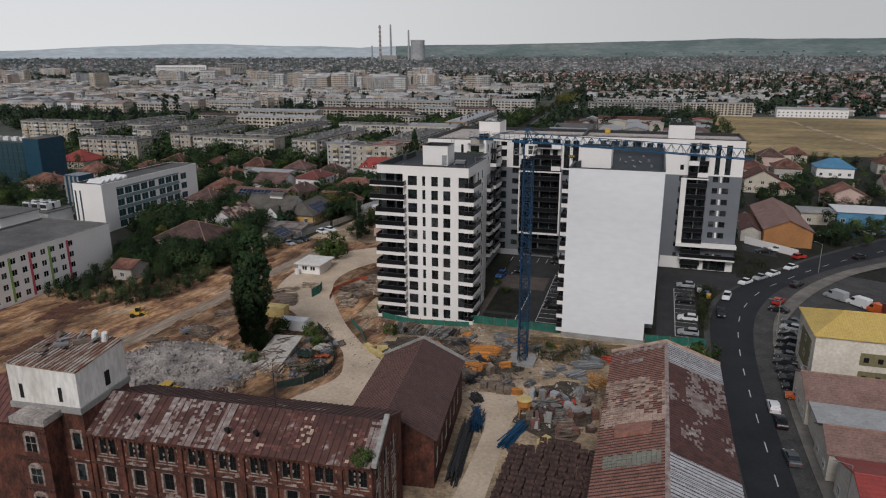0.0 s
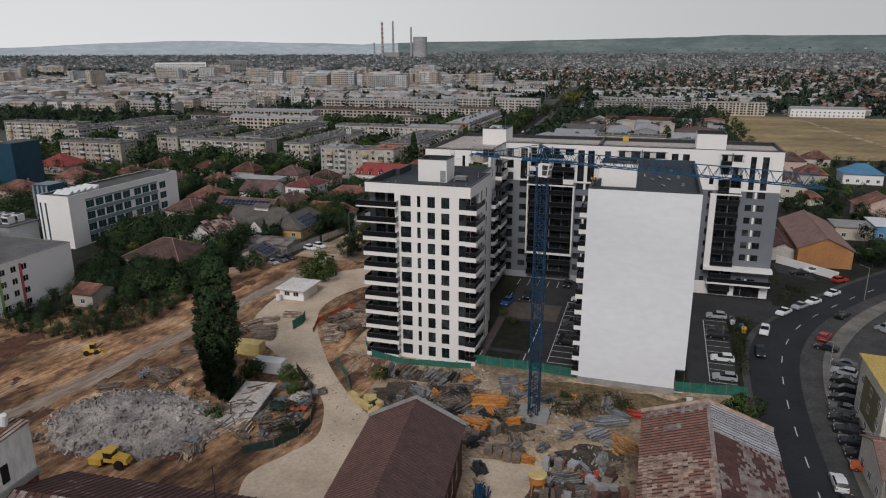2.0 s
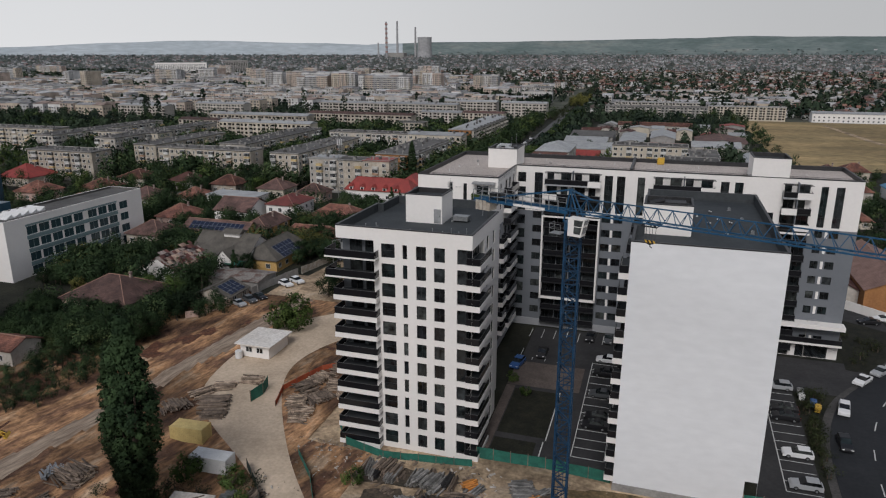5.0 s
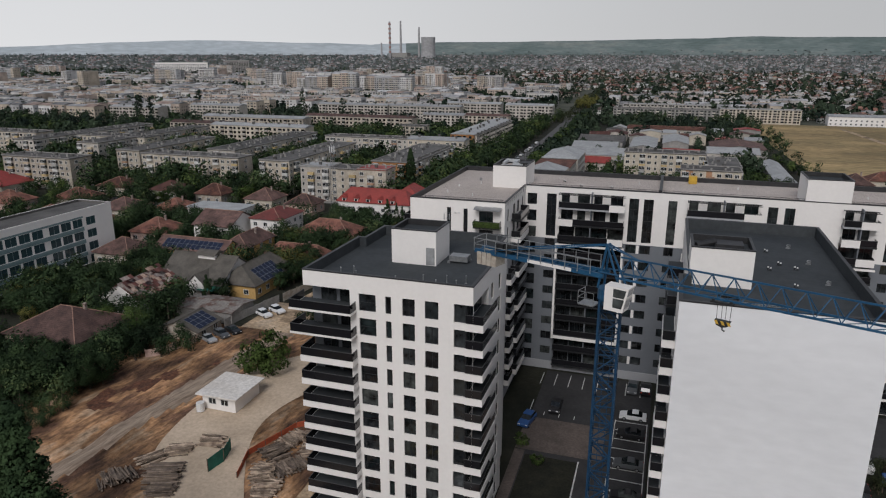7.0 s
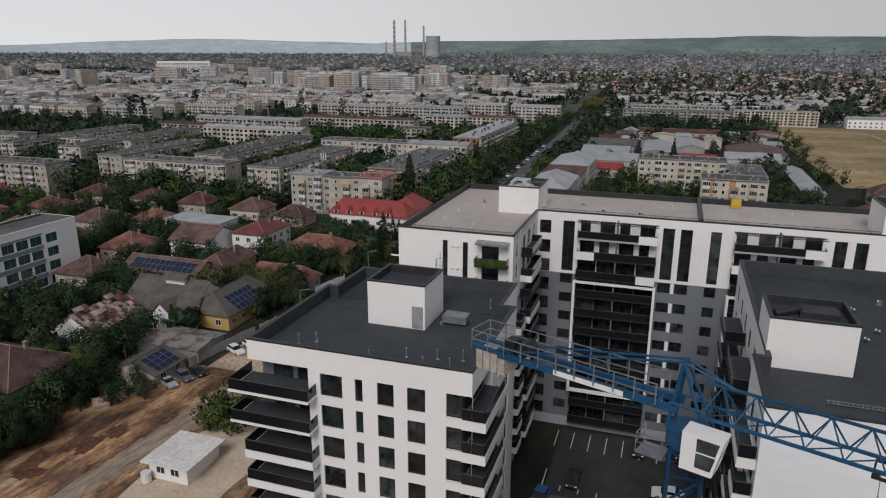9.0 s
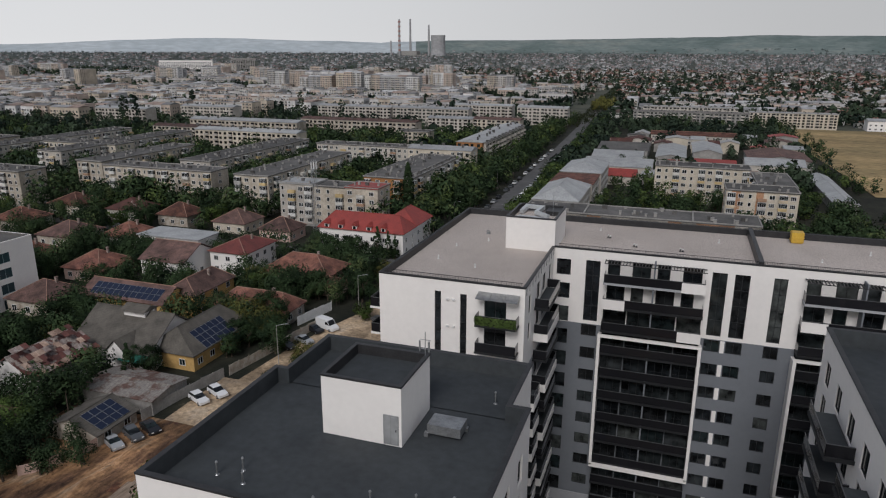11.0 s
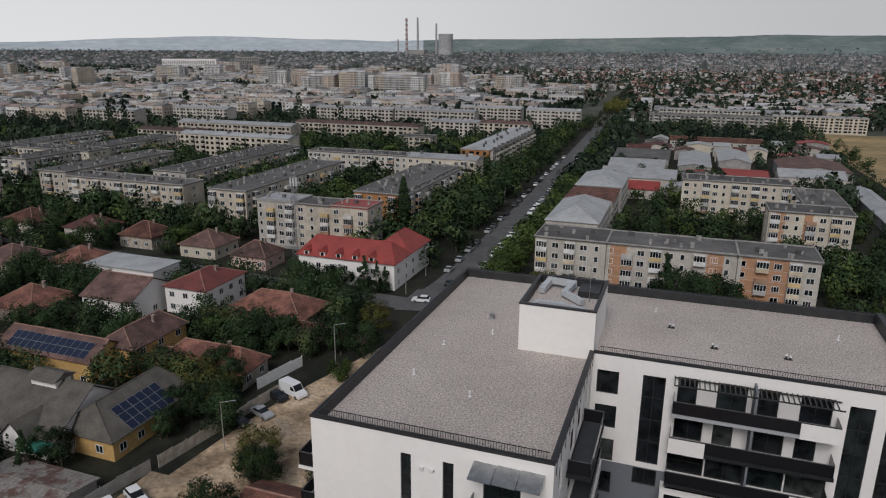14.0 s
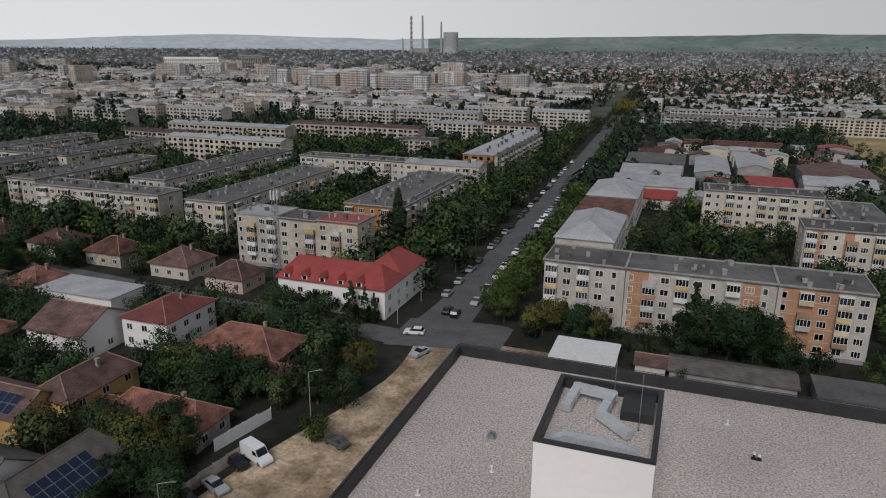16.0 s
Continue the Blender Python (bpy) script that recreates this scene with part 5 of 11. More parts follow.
    for x in (-22.1, 0.0, 16.95):
        for z in rows:
            if z > 2.4:
                part("window_panel", sl, None, t, "white panel between paired windows", mat=Matrix.Translation((x, yf, z + 1.0)))
    r = MB()
    out = [(xw0, yw), (xw1, yw), (xw1, yf), (xe, yf), (xe, yb), (xw0, yb)]
    parapet(r, out, dk, zt + 0.02, 0.3, 1, 1)
    deck(r, ((xw0, xw1, yw, yb), (xw1, xe, yf, yb)), dk)
    r.box(-19.3, yf + 0.3, dk, -18.8, yb - 0.3, zt + 0.35, 1)
    part("roof", r, ["gravel", "metaledge"], t, "flat roof covered with pale gravel")
    rl = MB()
    for (ax, ay), (bx, by) in (((xw0, yw), (xw1, yw)), ((xw1, yf), (xe, yf)), ((xw0, yw), (xw0, yb)), ((xw1, yw), (xw1, yf)), ((xw0, yb), (xe, yb))):
        n = int(math.hypot(bx - ax, by - ay) / 0.3)
        if ay == by and ay < 200:
            for k in range(int((bx - ax - 0.8) / 0.17)):
                xx = ax + 0.5 + 0.17 * k
                rl.box(xx, ay + 0.70, dk, xx + 0.03, ay + 0.73, dk + 1.0)
            for zz in (dk + 0.12, dk + 1.0):
                rl.box(ax + 0.4, ay + 0.69, zz, bx - 0.4, ay + 0.74, zz + 0.045)
        rl.box(min(ax, bx) + 0.1, min(ay, by) + 0.1, zt + 0.1, max(ax, bx) + 0.14, max(ay, by) + 0.14, zt + 0.14)
        for k in range(n // 5 + 1):
            f = k * 5 / max(n, 1)
            rl.box(ax + (bx - ax) * f + 0.1, ay + (by - ay) * f + 0.1, dk, ax + (bx - ax) * f + 0.14, ay + (by - ay) * f + 0.14, zt + 0.12)
    part("roof_railing", rl, ["metaledge"], t, "thin dark railing round the roof edge")
    ob = penthouse(t, -48.2, xw1 - 0.02, 190.7, 198.6, dk, 40.3, tray="gravel")
    def duct(path, size, label):
        """A bent square duct with flanges at its joints, and legs under it."""
        d = MB()
        for a, b in zip(path, path[1:]):
            a, b = Vector(a), Vector(b)
            u = (b - a).normalized()
            d.rod(a - u * size * 0.5, b + u * size * 0.5, size, n=4)
            k = max(1, int((b - a).length / 0.9))
            for f in range(k + 1):
                p = a.lerp(b, f / k)
                d.rod(p - u * 0.025, p + u * 0.025, size * 1.13, n=4)
        part("air_duct", d, ["duct"], ob, label)
    duct([(-47.3, 195.4, 39.95), (-47.0, 197.4, 40.25), (-44.9, 197.1, 40.25), (-45.3, 195.0, 40.05), (-43.7, 193.6, 39.95)], 0.34, "bent silver air duct in the roof tray")
    duct([(-47.5, 191.9, 39.7), (-46.8, 192.0, 40.0), (-45.0, 192.1, 39.95), (-43.3, 192.2, 39.7)], 0.34, "silver air duct along the tray's edge")
    hood = MB()
    hood.box(-44.3, 195.6, 39.6, -42.5, 198.2, 40.15)
    part("plant_box", hood, ["metaledge"], ob, "dark plant box in the roof tray")
    for ax, ay, ah in ((-44.9, 198.2, 42.0), (-43.2, 194.8, 43.0)):
        an = MB()
        an.rod((ax, ay, 39.4), (ax, ay, ah), 0.03, 0.02, n=6)
        an.rod((ax, ay, 39.4), (ax, ay, 39.6), 0.09, n=6)
        part("antenna_mast", an, ["steel"], ob)
    penthouse(t, 3.0, 9.5, yf + 0.05, 198.2, dk, 40.6)
    roof_bits(t, [(-54.5, 183.5), (-49.5, 181.7), (-54.2, 189.5), (-52.0, 196.5), (-51.0, 193.0), (-36.5, 199.8), (-33.0, 196.4), (-27.5, 196.2), (-23.0, 202.0), (-38.0, 203.5), (-12, 197), (-6, 202), (14, 200)], dk, 8)
    return t


tower_a()
tower_b()
tower_c()

box = thing("roof_box", (-13.6, 205.6, 36.27), "yellow plastic crate on the gravel roof", "crate")
mb = MB()
mb.box(-0.7, -0.7, 0.1, 0.7, 0.7, 1.4)
for k in range(3):
    mb.box(-0.75, -0.75, 0.25 + 0.45 * k, 0.75, 0.75, 0.33 + 0.45 * k)
mb.box(-0.6, -0.6, 0.0, 0.6, 0.6, 0.1)
part("body", mb, ["yellow"], box)


# ---- tower crane ----
def crane():
    t = thing("tower_crane", (-21.8, 123.2, 0.1), "blue lattice tower crane with a white cab", "crane")
    top, h = 41.0, 0.8
    m = MB()
    for sx in (-h, h):
        for sy in (-h, h):
            m.box(sx - 0.09, sy - 0.09, 0.5, sx + 0.09, sy + 0.09, top)
    n = 27
    for k in range(n):
        a, b = 0.5 + (top - 0.5) * k / n, 0.5 + (top - 0.5) * (k + 1) / n
        for (px, py), (qx, qy) in (((-h, -h), (h, -h)), ((h, -h), (h, h)), ((h, h), (-h, h)), ((-h, h), (-h, -h))):
            p, q = ((px, py, a), (qx, qy, b)) if k % 2 else ((qx, qy, a), (px, py, b))
            m.rod(p, q, 0.07, n=4)
            m.rod((px, py, b), (qx, qy, b), 0.06, n=4)
    for k in range(70):          # ladder inside the mast
        z = 1.0 + 0.56 * k
        m.box(-0.25, 0.3, z, 0.25, 0.34, z + 0.05)
    for sx in (-0.28, 0.25):
        m.box(sx, 0.3, 0.5, sx + 0.05, 0.36, top)
    part("mast", m, ["mastblue"], t, "dark blue lattice mast")
    f = MB()
    f.box(-2.6, -2.6, -0.1, 2.6, 2.6, 0.55)
    part("footing", f, ["concrete"], t, "concrete footing block")
    R = pose(0, 0, 0, 0, 0, -19.5)
    up = part("slewing_unit", (lambda mb: (mb.rod((0, 0, top), (0, 0, top + 0.9), 1.05, n=16), mb)[1])(MB()), ["blue"], t, mat=R)
    j = MB()
    z0, z1, L = top + 2.0, top + 3.5, 38.0
    for y in (-0.65, 0.65):
        j.box(0.6, y - 0.07, z0 - 0.07, L, y + 0.07, z0 + 0.07)
    j.box(0.6, -0.06, z1 - 0.06, L - 1.0, 0.06, z1 + 0.06)
    n = 24
    for k in range(n):
        a, b = 0.6 + (L - 1.6) * k / n, 0.6 + (L - 1.6) * (k + 1) / n
        c = (a + b) / 2
        for y in (-0.65, 0.65):
            j.rod((a, y, z0), (c, 0, z1), 0.045, n=4)
            j.rod((c, 0, z1), (b, y, z0), 0.045, n=4)
        j.rod((a, -0.65, z0), (b, 0.65, z0), 0.035, n=4)
    part("jib", j, ["blue"], up, "blue lattice jib")
    c = MB()
    for y in (-0.6, 0.6):
        c.box(-12.6, y - 0.12, z0 - 0.25, -0.5, y + 0.12, z0 + 0.1)
    for k in range(10):
        c.box(-12.4 + k * 1.2, -0.6, z0 - 0.1, -12.25 + k * 1.2, 0.6, z0 + 0.02)
    part("counter_jib", c, ["blue"], up, "blue counter-jib deck")
    c = MB()
    for y in (-0.95, 0.95):
        for k in range(11):
            c.box(-12.5 + k * 1.1, y - 0.03, z0, -12.44 + k * 1.1, y + 0.03, z0 + 1.1)
        for dz in (0.55, 1.1):
            c.box(-12.5, y - 0.025, z0 + dz, -1.4, y + 0.025, z0 + dz + 0.05)
    for dz in (0.55, 1.1):
        c.box(-12.55, -0.95, z0 + dz, -12.5, 0.95, z0 + dz + 0.05)
    part("guard_rail", c, ["steel"], up, "thin steel guard rail")
    c = MB()
    for k in range(4):
        c.box(-12.3 + 0.5 * k, -0.75, z0 - 1.25, -11.86 + 0.5 * k, 0.75, z0 - 0.1 if k < 3 else z0 - 0.3)
    part("counterweight", c, ["stonetrim"], up, "weathered concrete counterweight blocks")
    c = MB()
    c.rod((-9.3, -0.5, z0 + 0.5), (-9.3, 0.5, z0 + 0.5), 0.42, n=12)
    c.box(-10.6, -0.4, z0 + 0.1, -9.9, 0.4, z0 + 0.8)
    part("winch", c, ["darkframe"], up)
    c = MB()
    for y in (-0.6, 0.6):
        c.rod((-0.9, y, top + 0.9), (-0.5, y * 0.4, top + 4.3), 0.1, n=6)
        c.rod((1.0, y, top + 0.9), (-0.5, y * 0.4, top + 4.3), 0.09, n=6)
        c.rod((-0.5, y * 0.4, top + 4.3), (-11.0, y, z0 + 0.1), 0.06, n=5)
        c.rod((-0.9, y, top + 2.2), (0.7, y, top + 2.2), 0.07, n=5)
        c.rod((-0.5, y * 0.4, top + 4.3), (2.0, 0, z1), 0.06, n=5)
    c.rod((-0.5, -0.3, top + 4.3), (-0.5, 0.3, top + 4.3), 0.12, n=6)
    part("tower_head", c, ["blue"], up, "blue tower head")
    sg = MB()
    sg.box(-7.2, -0.78, z0 - 0.2, -3.2, -0.73, z0 + 0.08)
    part("sign_plate", sg, ["white"], up, "plain white sign plate")
    cab = MB()
    cab.hull([(0.3, -2.0, top - 0.2), (1.8, -2.0, top - 0.2), (1.8, -0.9, top - 0.2), (0.3, -0.9, top - 0.2), (0.3, -2.0, top + 1.75), (2.2, -2.0, top + 1.75), (2.2, -0.9, top + 1.75), (0.3, -0.9, top + 1.75)],
             [(0, 3, 2, 1), (4, 5, 6, 7), (0, 1, 5, 4), (1, 2, 6, 5), (2, 3, 7, 6), (3, 0, 4, 7)])
    cb = part("cab", cab, ["white"], up, "white operator cab")
    gl = MB()
    for z0g, z1g in ((0.1, 0.85), (0.93, 1.6)):
        x0g = 1.8 + 0.4 * z0g / 2.2
        x1g = 1.8 + 0.4 * (z1g + 0.2) / 2.2
        gl.hull([(x0g + 0.06, -1.92, top + z0g), (x0g + 0.06, -1.0, top + z0g), (x1g + 0.05, -1.0, top + z1g), (x1g + 0.05, -1.92, top + z1g)], [(0, 1, 2, 3)])
        gl.hull([(1.0, -2.02, top + z0g), (x0g - 0.1, -2.02, top + z0g), (x1g - 0.1, -2.02, top + z1g), (1.0, -2.02, top + z1g)], [(0, 1, 2, 3)])
    part("cab_window", gl, ["glass"], cb, "dark cab glazing")
    pf = MB()
    pf.box(-1.9, -1.9, top - 0.3, -0.6, -0.7, top - 0.22)
    for z in (0.3, 0.8):
        pf.rod((-1.9, -1.9, top + z), (-1.9, -0.7, top + z), 0.025, n=4)
        pf.rod((-1.9, -1.9, top + z), (-0.6, -1.9, top + z), 0.025, n=4)
    for x, y in ((-1.9, -1.9), (-1.9, -0.7), (-0.6, -1.9)):
        pf.rod((x, y, top - 0.25), (x, y, top + 0.8), 0.03, n=4)
    part("platform", pf, ["steel"], up)
    tr = MB()
    for y in (-0.8, 0.72):
        tr.box(7.7, y, z0 - 0.3, 9.3, y + 0.08, z0 - 0.16)
    for x in (7.7, 8.45, 9.22):
        tr.box(x, -0.8, z0 - 0.3, x + 0.08, 0.8, z0 - 0.2)
    for x in (7.9, 9.1):
        for y in (-0.76, 0.76):
            tr.rod((x, y - 0.05, z0 - 0.1), (x, y + 0.05, z0 - 0.1), 0.11, n=8)
    for x in (8.0, 8.35, 8.65, 9.0):
        tr.rod((x, 0, z0 - 0.3), (8.5 + (x - 8.5) * 0.9, 0, z0 - 1.75), 0.02, n=4)
    part("trolley", tr, ["darkframe"], up)
    hk = MB()
    hk.hull([(7.95, -0.2, z0 - 1.75), (9.05, -0.2, z0 - 1.75), (8.9, -0.2, z0 - 2.1), (8.5, -0.2, z0 - 2.25), (8.1, -0.2, z0 - 2.1),
             (7.95, 0.2, z0 - 1.75), (9.05, 0.2, z0 - 1.75), (8.9, 0.2, z0 - 2.1), (8.5, 0.2, z0 - 2.25), (8.1, 0.2, z0 - 2.1)],
            [(4, 3, 2, 1, 0), (5, 6, 7, 8, 9), (0, 1, 6, 5), (1, 2, 7, 6), (2, 3, 8, 7), (3, 4, 9, 8), (4, 0, 5, 9)])
    hb = part("hook_block", hk, ["darkframe"], up)
    st = MB()
    for k in range(3):
        x = 7.95 + 0.42 * k
        st.poly([(x, -0.21, z0 - 1.752), (x + 0.2, -0.21, z0 - 1.752), (x + 0.35, -0.21, z0 - 2.03), (x + 0.15, -0.21, z0 - 2.03)])
    part("warning_stripe", st, ["yellow"], hb, "yellow warning stripes")
    ck = MB()
    ck.rod((8.5, 0, z0 - 2.25), (8.5, 0, z0 - 2.45), 0.06)
    ck.rod((8.5, 0, z0 - 2.45), (8.7, 0, z0 - 2.55), 0.06)
    part("hook", ck, ["darkframe"], hb)


crane()

# ---- panel-built apartment blocks ----
LOGGIA = {}


def loggia_mesh(w, h, style):
    """An enclosed balcony: slab, parapet, white glazing bars and dark glass."""
    if (w, h, style) not in LOGGIA:
        mb, d = MB(), 1.15
        mb.box(0, -d, 0, w, 0, 1.0)
        body = mb.data("balcony", ["balcony"])
        gz = None
        if style:
            fr = MB()
            relief(fr, w - 0.08, h - 1.15, 4, 1, 0.07, 0.08, 0, 0.05, 0.1)
            front = fr.v
            fr.v = [(x + 0.04, y - d + 0.03, z + 1.0) for x, y, z in front]
            for s in (0.04, w - 0.04):
                fr.poly([(s, -d + 0.06, 1.0), (s, -0.02, 1.0), (s, -0.02, h - 0.15), (s, -d + 0.06, h - 0.15)], 1)
            fr.poly([(0.04, -d + 0.03, h - 0.15), (w - 0.04, -d + 0.03, h - 0.15), (w - 0.04, 0, h - 0.15), (0.04, 0, h - 0.15)])
            gz = joined(fr, "glazing", ["winwhite", "glass"])
        LOGGIA[w, h, style] = (body, gz)
    return LOGGIA[w, h, style]


def block(x0, x1, y0, y1, top, wall, roof, faces, label, seed, storeys=5, accents=None, roofcap=None):
    """A block of flats. faces: letters of the sides that get windows (f, b, l, r)."""
    rnd = random.Random(seed)
    gz = G(x0, y0)
    t = thing("apartment_block", ((x0 + x1) / 2, (y0 + y1) / 2, gz), label, "building", "panel apartment blocks")
    take(x0, x1, y0, y1, 2.5)
    W, D, H = x1 - x0, y1 - y0, top - gz
    a, b = W / 2, D / 2
    mb = MB()
    mb.box(-a, -b, -0.5, a, b, H - 0.25)
    part("wall", mb, [wall], t)
    if y0 < 425:
        mb = MB()
        mb.box(-a - 0.06, -b - 0.06, 0, a + 0.06, b + 0.06, 0.9)
        part("plinth", mb, ["concrete"], t)
    mb = MB()
    if roofcap:
        mb.box(-a - 0.35, -b - 0.35, H - 0.25, a + 0.35, b + 0.35, H - 0.1, 1)
        long_x = W >= D
        if long_x:
            mb.hull([(-a - .35, -b - .35, H - .1), (a + .35, -b - .35, H - .1), (a + .35, b + .35, H - .1), (-a - .35, b + .35, H - .1), (-a - .35, 0, H + 1.3), (a + .35, 0, H + 1.3)],
                    [(0, 1, 5, 4), (2, 3, 4, 5), (1, 2, 5), (3, 0, 4)])
        else:
            mb.hull([(-a - .35, -b - .35, H - .1), (a + .35, -b - .35, H - .1), (a + .35, b + .35, H - .1), (-a - .35, b + .35, H - .1), (0, -b - .35, H + 1.3), (0, b + .35, H + 1.3)],
                    [(1, 2, 5, 4), (3, 0, 4, 5), (0, 1, 4), (2, 3, 5)])
    else:
        mb.box(-a - 0.3, -b - 0.3, H - 0.25, a + 0.3, b + 0.3, H, 0)
        for q in ((-a - .3, -b - .3, a + .3, -b - .05), (-a - .3, b + .05, a + .3, b + .3), (-a - .3, -b - .05, -a - .05, b + .05), (a + .05, -b - .05, a + .3, b + .05)):
            mb.box(q[0], q[1], H, q[2], q[3], H + 0.3, 1)
    part("roof", mb, [roof, "concrete"], t)
    n = int(max(W, D) / 8)
    for k in range(n):
        f = (k + 0.5) / n - 0.5
        px, py = (f * W, rnd.uniform(-.25, .25) * D) if W > D else (rnd.uniform(-.25, .25) * W, f * D)
        mb = MB()
        hh = H + (1.3 if roofcap else 0)
        w2 = rnd.uniform(0.35, 0.7)
        mb.box(px - w2, py - 0.4, H - 0.1, px + w2, py + 0.4, hh + 0.8)
        mb.box(px - w2 - 0.1, py - 0.5, hh + 0.8, px + w2 + 0.1, py + 0.5, hh + 0.92)
        part("chimney", mb, ["roofflat"], t)
    distant = y0 > 425
    if not distant and not roofcap:
        mb = MB()
        for _ in range(int(W * D / 34)):
            px, py, q, hh = rnd.uniform(-a + 1, a - 1), rnd.uniform(-b + 1, b - 1), rnd.uniform(0.18, 0.45), rnd.uniform(0.4, 1.1)
            mb.box(px - q, py - q, H - 0.02, px + q, py + q, H + hh)
            mb.box(px - q - 0.07, py - q - 0.07, H + hh, px + q + 0.07, py + q + 0.07, H + hh + 0.08)
        part("roof_vents", mb, ["concrete"], t, kind="stuff")
    fh = (H - 1.2) / storeys
    gl = MB()
    for s in faces:
        o, u, nn, L = {"f": ((-a, -b, 0), (1, 0, 0), (0, -1, 0), W), "b": ((a, b, 0), (-1, 0, 0), (0, 1, 0), W),
                       "l": ((-a, b, 0), (0, -1, 0), (-1, 0, 0), D), "r": ((a, -b, 0), (0, 1, 0), (1, 0, 0), D)}[s]
        B = basis(o, u, nn)
        nc = max(2, int(L / 3.1))
        if L < 11 or L < 16 and s in "lr":
            cols = [(0.22, 0), (0.66, 0)] if rnd.random() < 0.6 else [(0.42, 0)]
            cols = [(q * L, 0) for q, _ in cols]
        else:
            kinds = [0, 2, 0, 1, 2, 0, 1, 2]
            off = rnd.randrange(8)
            cols = [((k + 0.2) * L / nc, kinds[(k + off) % 8]) for k in range(nc)]
        for cu, kind in cols:
            for fl in range(storeys):
                z = 1.3 + fl * fh
                if distant:
                    ww = 2.5 if kind == 2 else 1.6
                    if kind == 2 and fl:
                        gl.hull([B @ Vector(v) for v in ((cu - .3, -1, z - .75), (cu + 2.3, -1, z - .75), (cu + 2.3, 0, z - .75), (cu - .3, 0, z - .75), (cu - .3, -1, z + .3), (cu + 2.3, -1, z + .3), (cu + 2.3, 0, z + .3), (cu - .3, 0, z + .3))],
                                [(4, 5, 6, 7), (0, 1, 5, 4), (1, 2, 6, 5), (3, 0, 4, 7)], 1)
                    gl.poly([B @ Vector(v) for v in ((cu, -0.03, z), (cu + ww, -0.03, z), (cu + ww, -0.03, z + 1.4), (cu, -0.03, z + 1.4))])
                elif kind == 2 and fl > 0:
                    bd, gz = loggia_mesh(2.6, round(fh, 2), rnd.random() < 0.8)
                    bo = part("balcony", bd, None, t, mat=B @ Matrix.Translation((cu - 0.3, 0, z - 0.75)))
                    if gz:
                        part("glazing", gz, None, bo)
                else:
                    flat_window(t, B, cu, z, 1.0 if kind == 1 else 1.7, 1.4, 1 if kind == 1 else (3 if rnd.random() < 0.4 else 2), "winwhite")
        if accents:
            for p, q in accents:
                for fl in range(storeys):
                    z, ac = 1.0 + fl * fh, MB()
                    ac.hull([B @ Vector(v) for v in ((p * L, -0.012, z), (q * L, -0.012, z), (q * L, -0.012, z + fh * 0.95), (p * L, -0.012, z + fh * 0.95))], [(0, 1, 2, 3)])
                    part("accent_panel", ac, ["panelorange"], t, "salmon painted wall panel")
    if distant:
        part("glazing", gl, ["glass", "palewall"], t, kind="stuff")
    return t


BL = "beige panel-built apartment block with glazed balconies"
block(-69.5, -52.5, 300, 312.5, 16.3, "palewall", "roofflat", "fl", "pale four-entrance block of flats with a bitumen roof", 1)
block(-52.4, -23.6, 300.4, 312.5, 16.2, "palewall", "roofflat", "f", "block of flats with orange wall panels and flat roof", 2, accents=((0.03, 0.16), (0.78, 0.9)))
block(-23.5, -6.8, 300.0, 312.5, 16.3, "palewall", "roofflat", "fr", "block of flats with orange bands and white windows", 3, accents=((0.05, 0.62),))
block(-12.8, 9.0, 351, 363, 16.4, "cream", "roofflat", "fl", "yellow block of flats with orange window panels", 4, accents=((0.08, 0.2), (0.42, 0.52)))
block(-2, 10, 363.2, 393, 16.0, "palewall", "roofflat", "lr", "pale linking block of flats with a dark flat roof", 41)
block(-37.0, -2.2, 394, 406, 16.6, "cream", "roofflat", "fl", "cream block of flats with small windows", 5)
block(-243, -192.5, 321.5, 332, 16.4, "beige", "roofflat", "fr", BL, 6)
block(-262, -249, 327, 384, 16.4, "beige", "roofflat", "fr", BL, 7)
block(-181.5, -167.3, 320.5, 386, 16.4, "beige", "roofflat", "fr", BL, 8)
block(-157, -144, 311.5, 321.5, 16.6, "palewall", "sheet", "fl", "white block of flats with a pale metal roof", 9)
block(-144, -132, 311.9, 321.5, 16.2, "beige", "roofflat", "f", BL, 10)
block(-132, -120.3, 311.5, 321.5, 16.6, "beige", "redsheet", "fr", "beige block of flats with a partly red roof", 11)
block(-136.4, -121, 335, 395, 16.0, "orange", "roofflat", "f", "block of flats with an orange brick end wall", 12)
block(-120.9, -118.6, 337, 393, 15.7, "palewall", "roofflat", "r", "pale balcony side of a long block of flats", 121)
block(-148.7, -118, 409.5, 420, 16.3, "cream", "sheet", "fr", "cream block of flats with a pale metal roof", 13, roofcap=1)
block(-198, -149, 411.5, 422, 16.0, "palewall", "roofflat", "f", "white block of flats with low roofs", 14)
block(-136.7, -123, 446, 540, 15.6, "orange", "sheet", "f", "long block of flats with an orange end wall", 15, roofcap=1)
block(-122.9, -121.5, 448, 538, 15.2, "palewall", "roofflat", "r", "pale balcony side of a long block of flats", 151)
block(-188, -169, 491, 502, 14.2, "cream", "roofflat", "fr", "small cream block of flats", 16)
block(-272, -189, 523, 534, 16.0, "beige", "browntile", "f", "long beige block of flats with a brown roof", 17, roofcap=1)
block(-201, -168, 578, 589, 14.2, "palewall", "sheet", "f", "block of flats with a pale metal roof", 18, roofcap=1)
block(-168, -134, 580, 591, 14.2, "cream", "browntile", "f", "block of flats with a red-brown roof", 19, roofcap=1)
block(-318, -252, 630, 641, 16.2, "palewall", "sheet", "f", "long pale block of flats with metal roof", 20, roofcap=1)
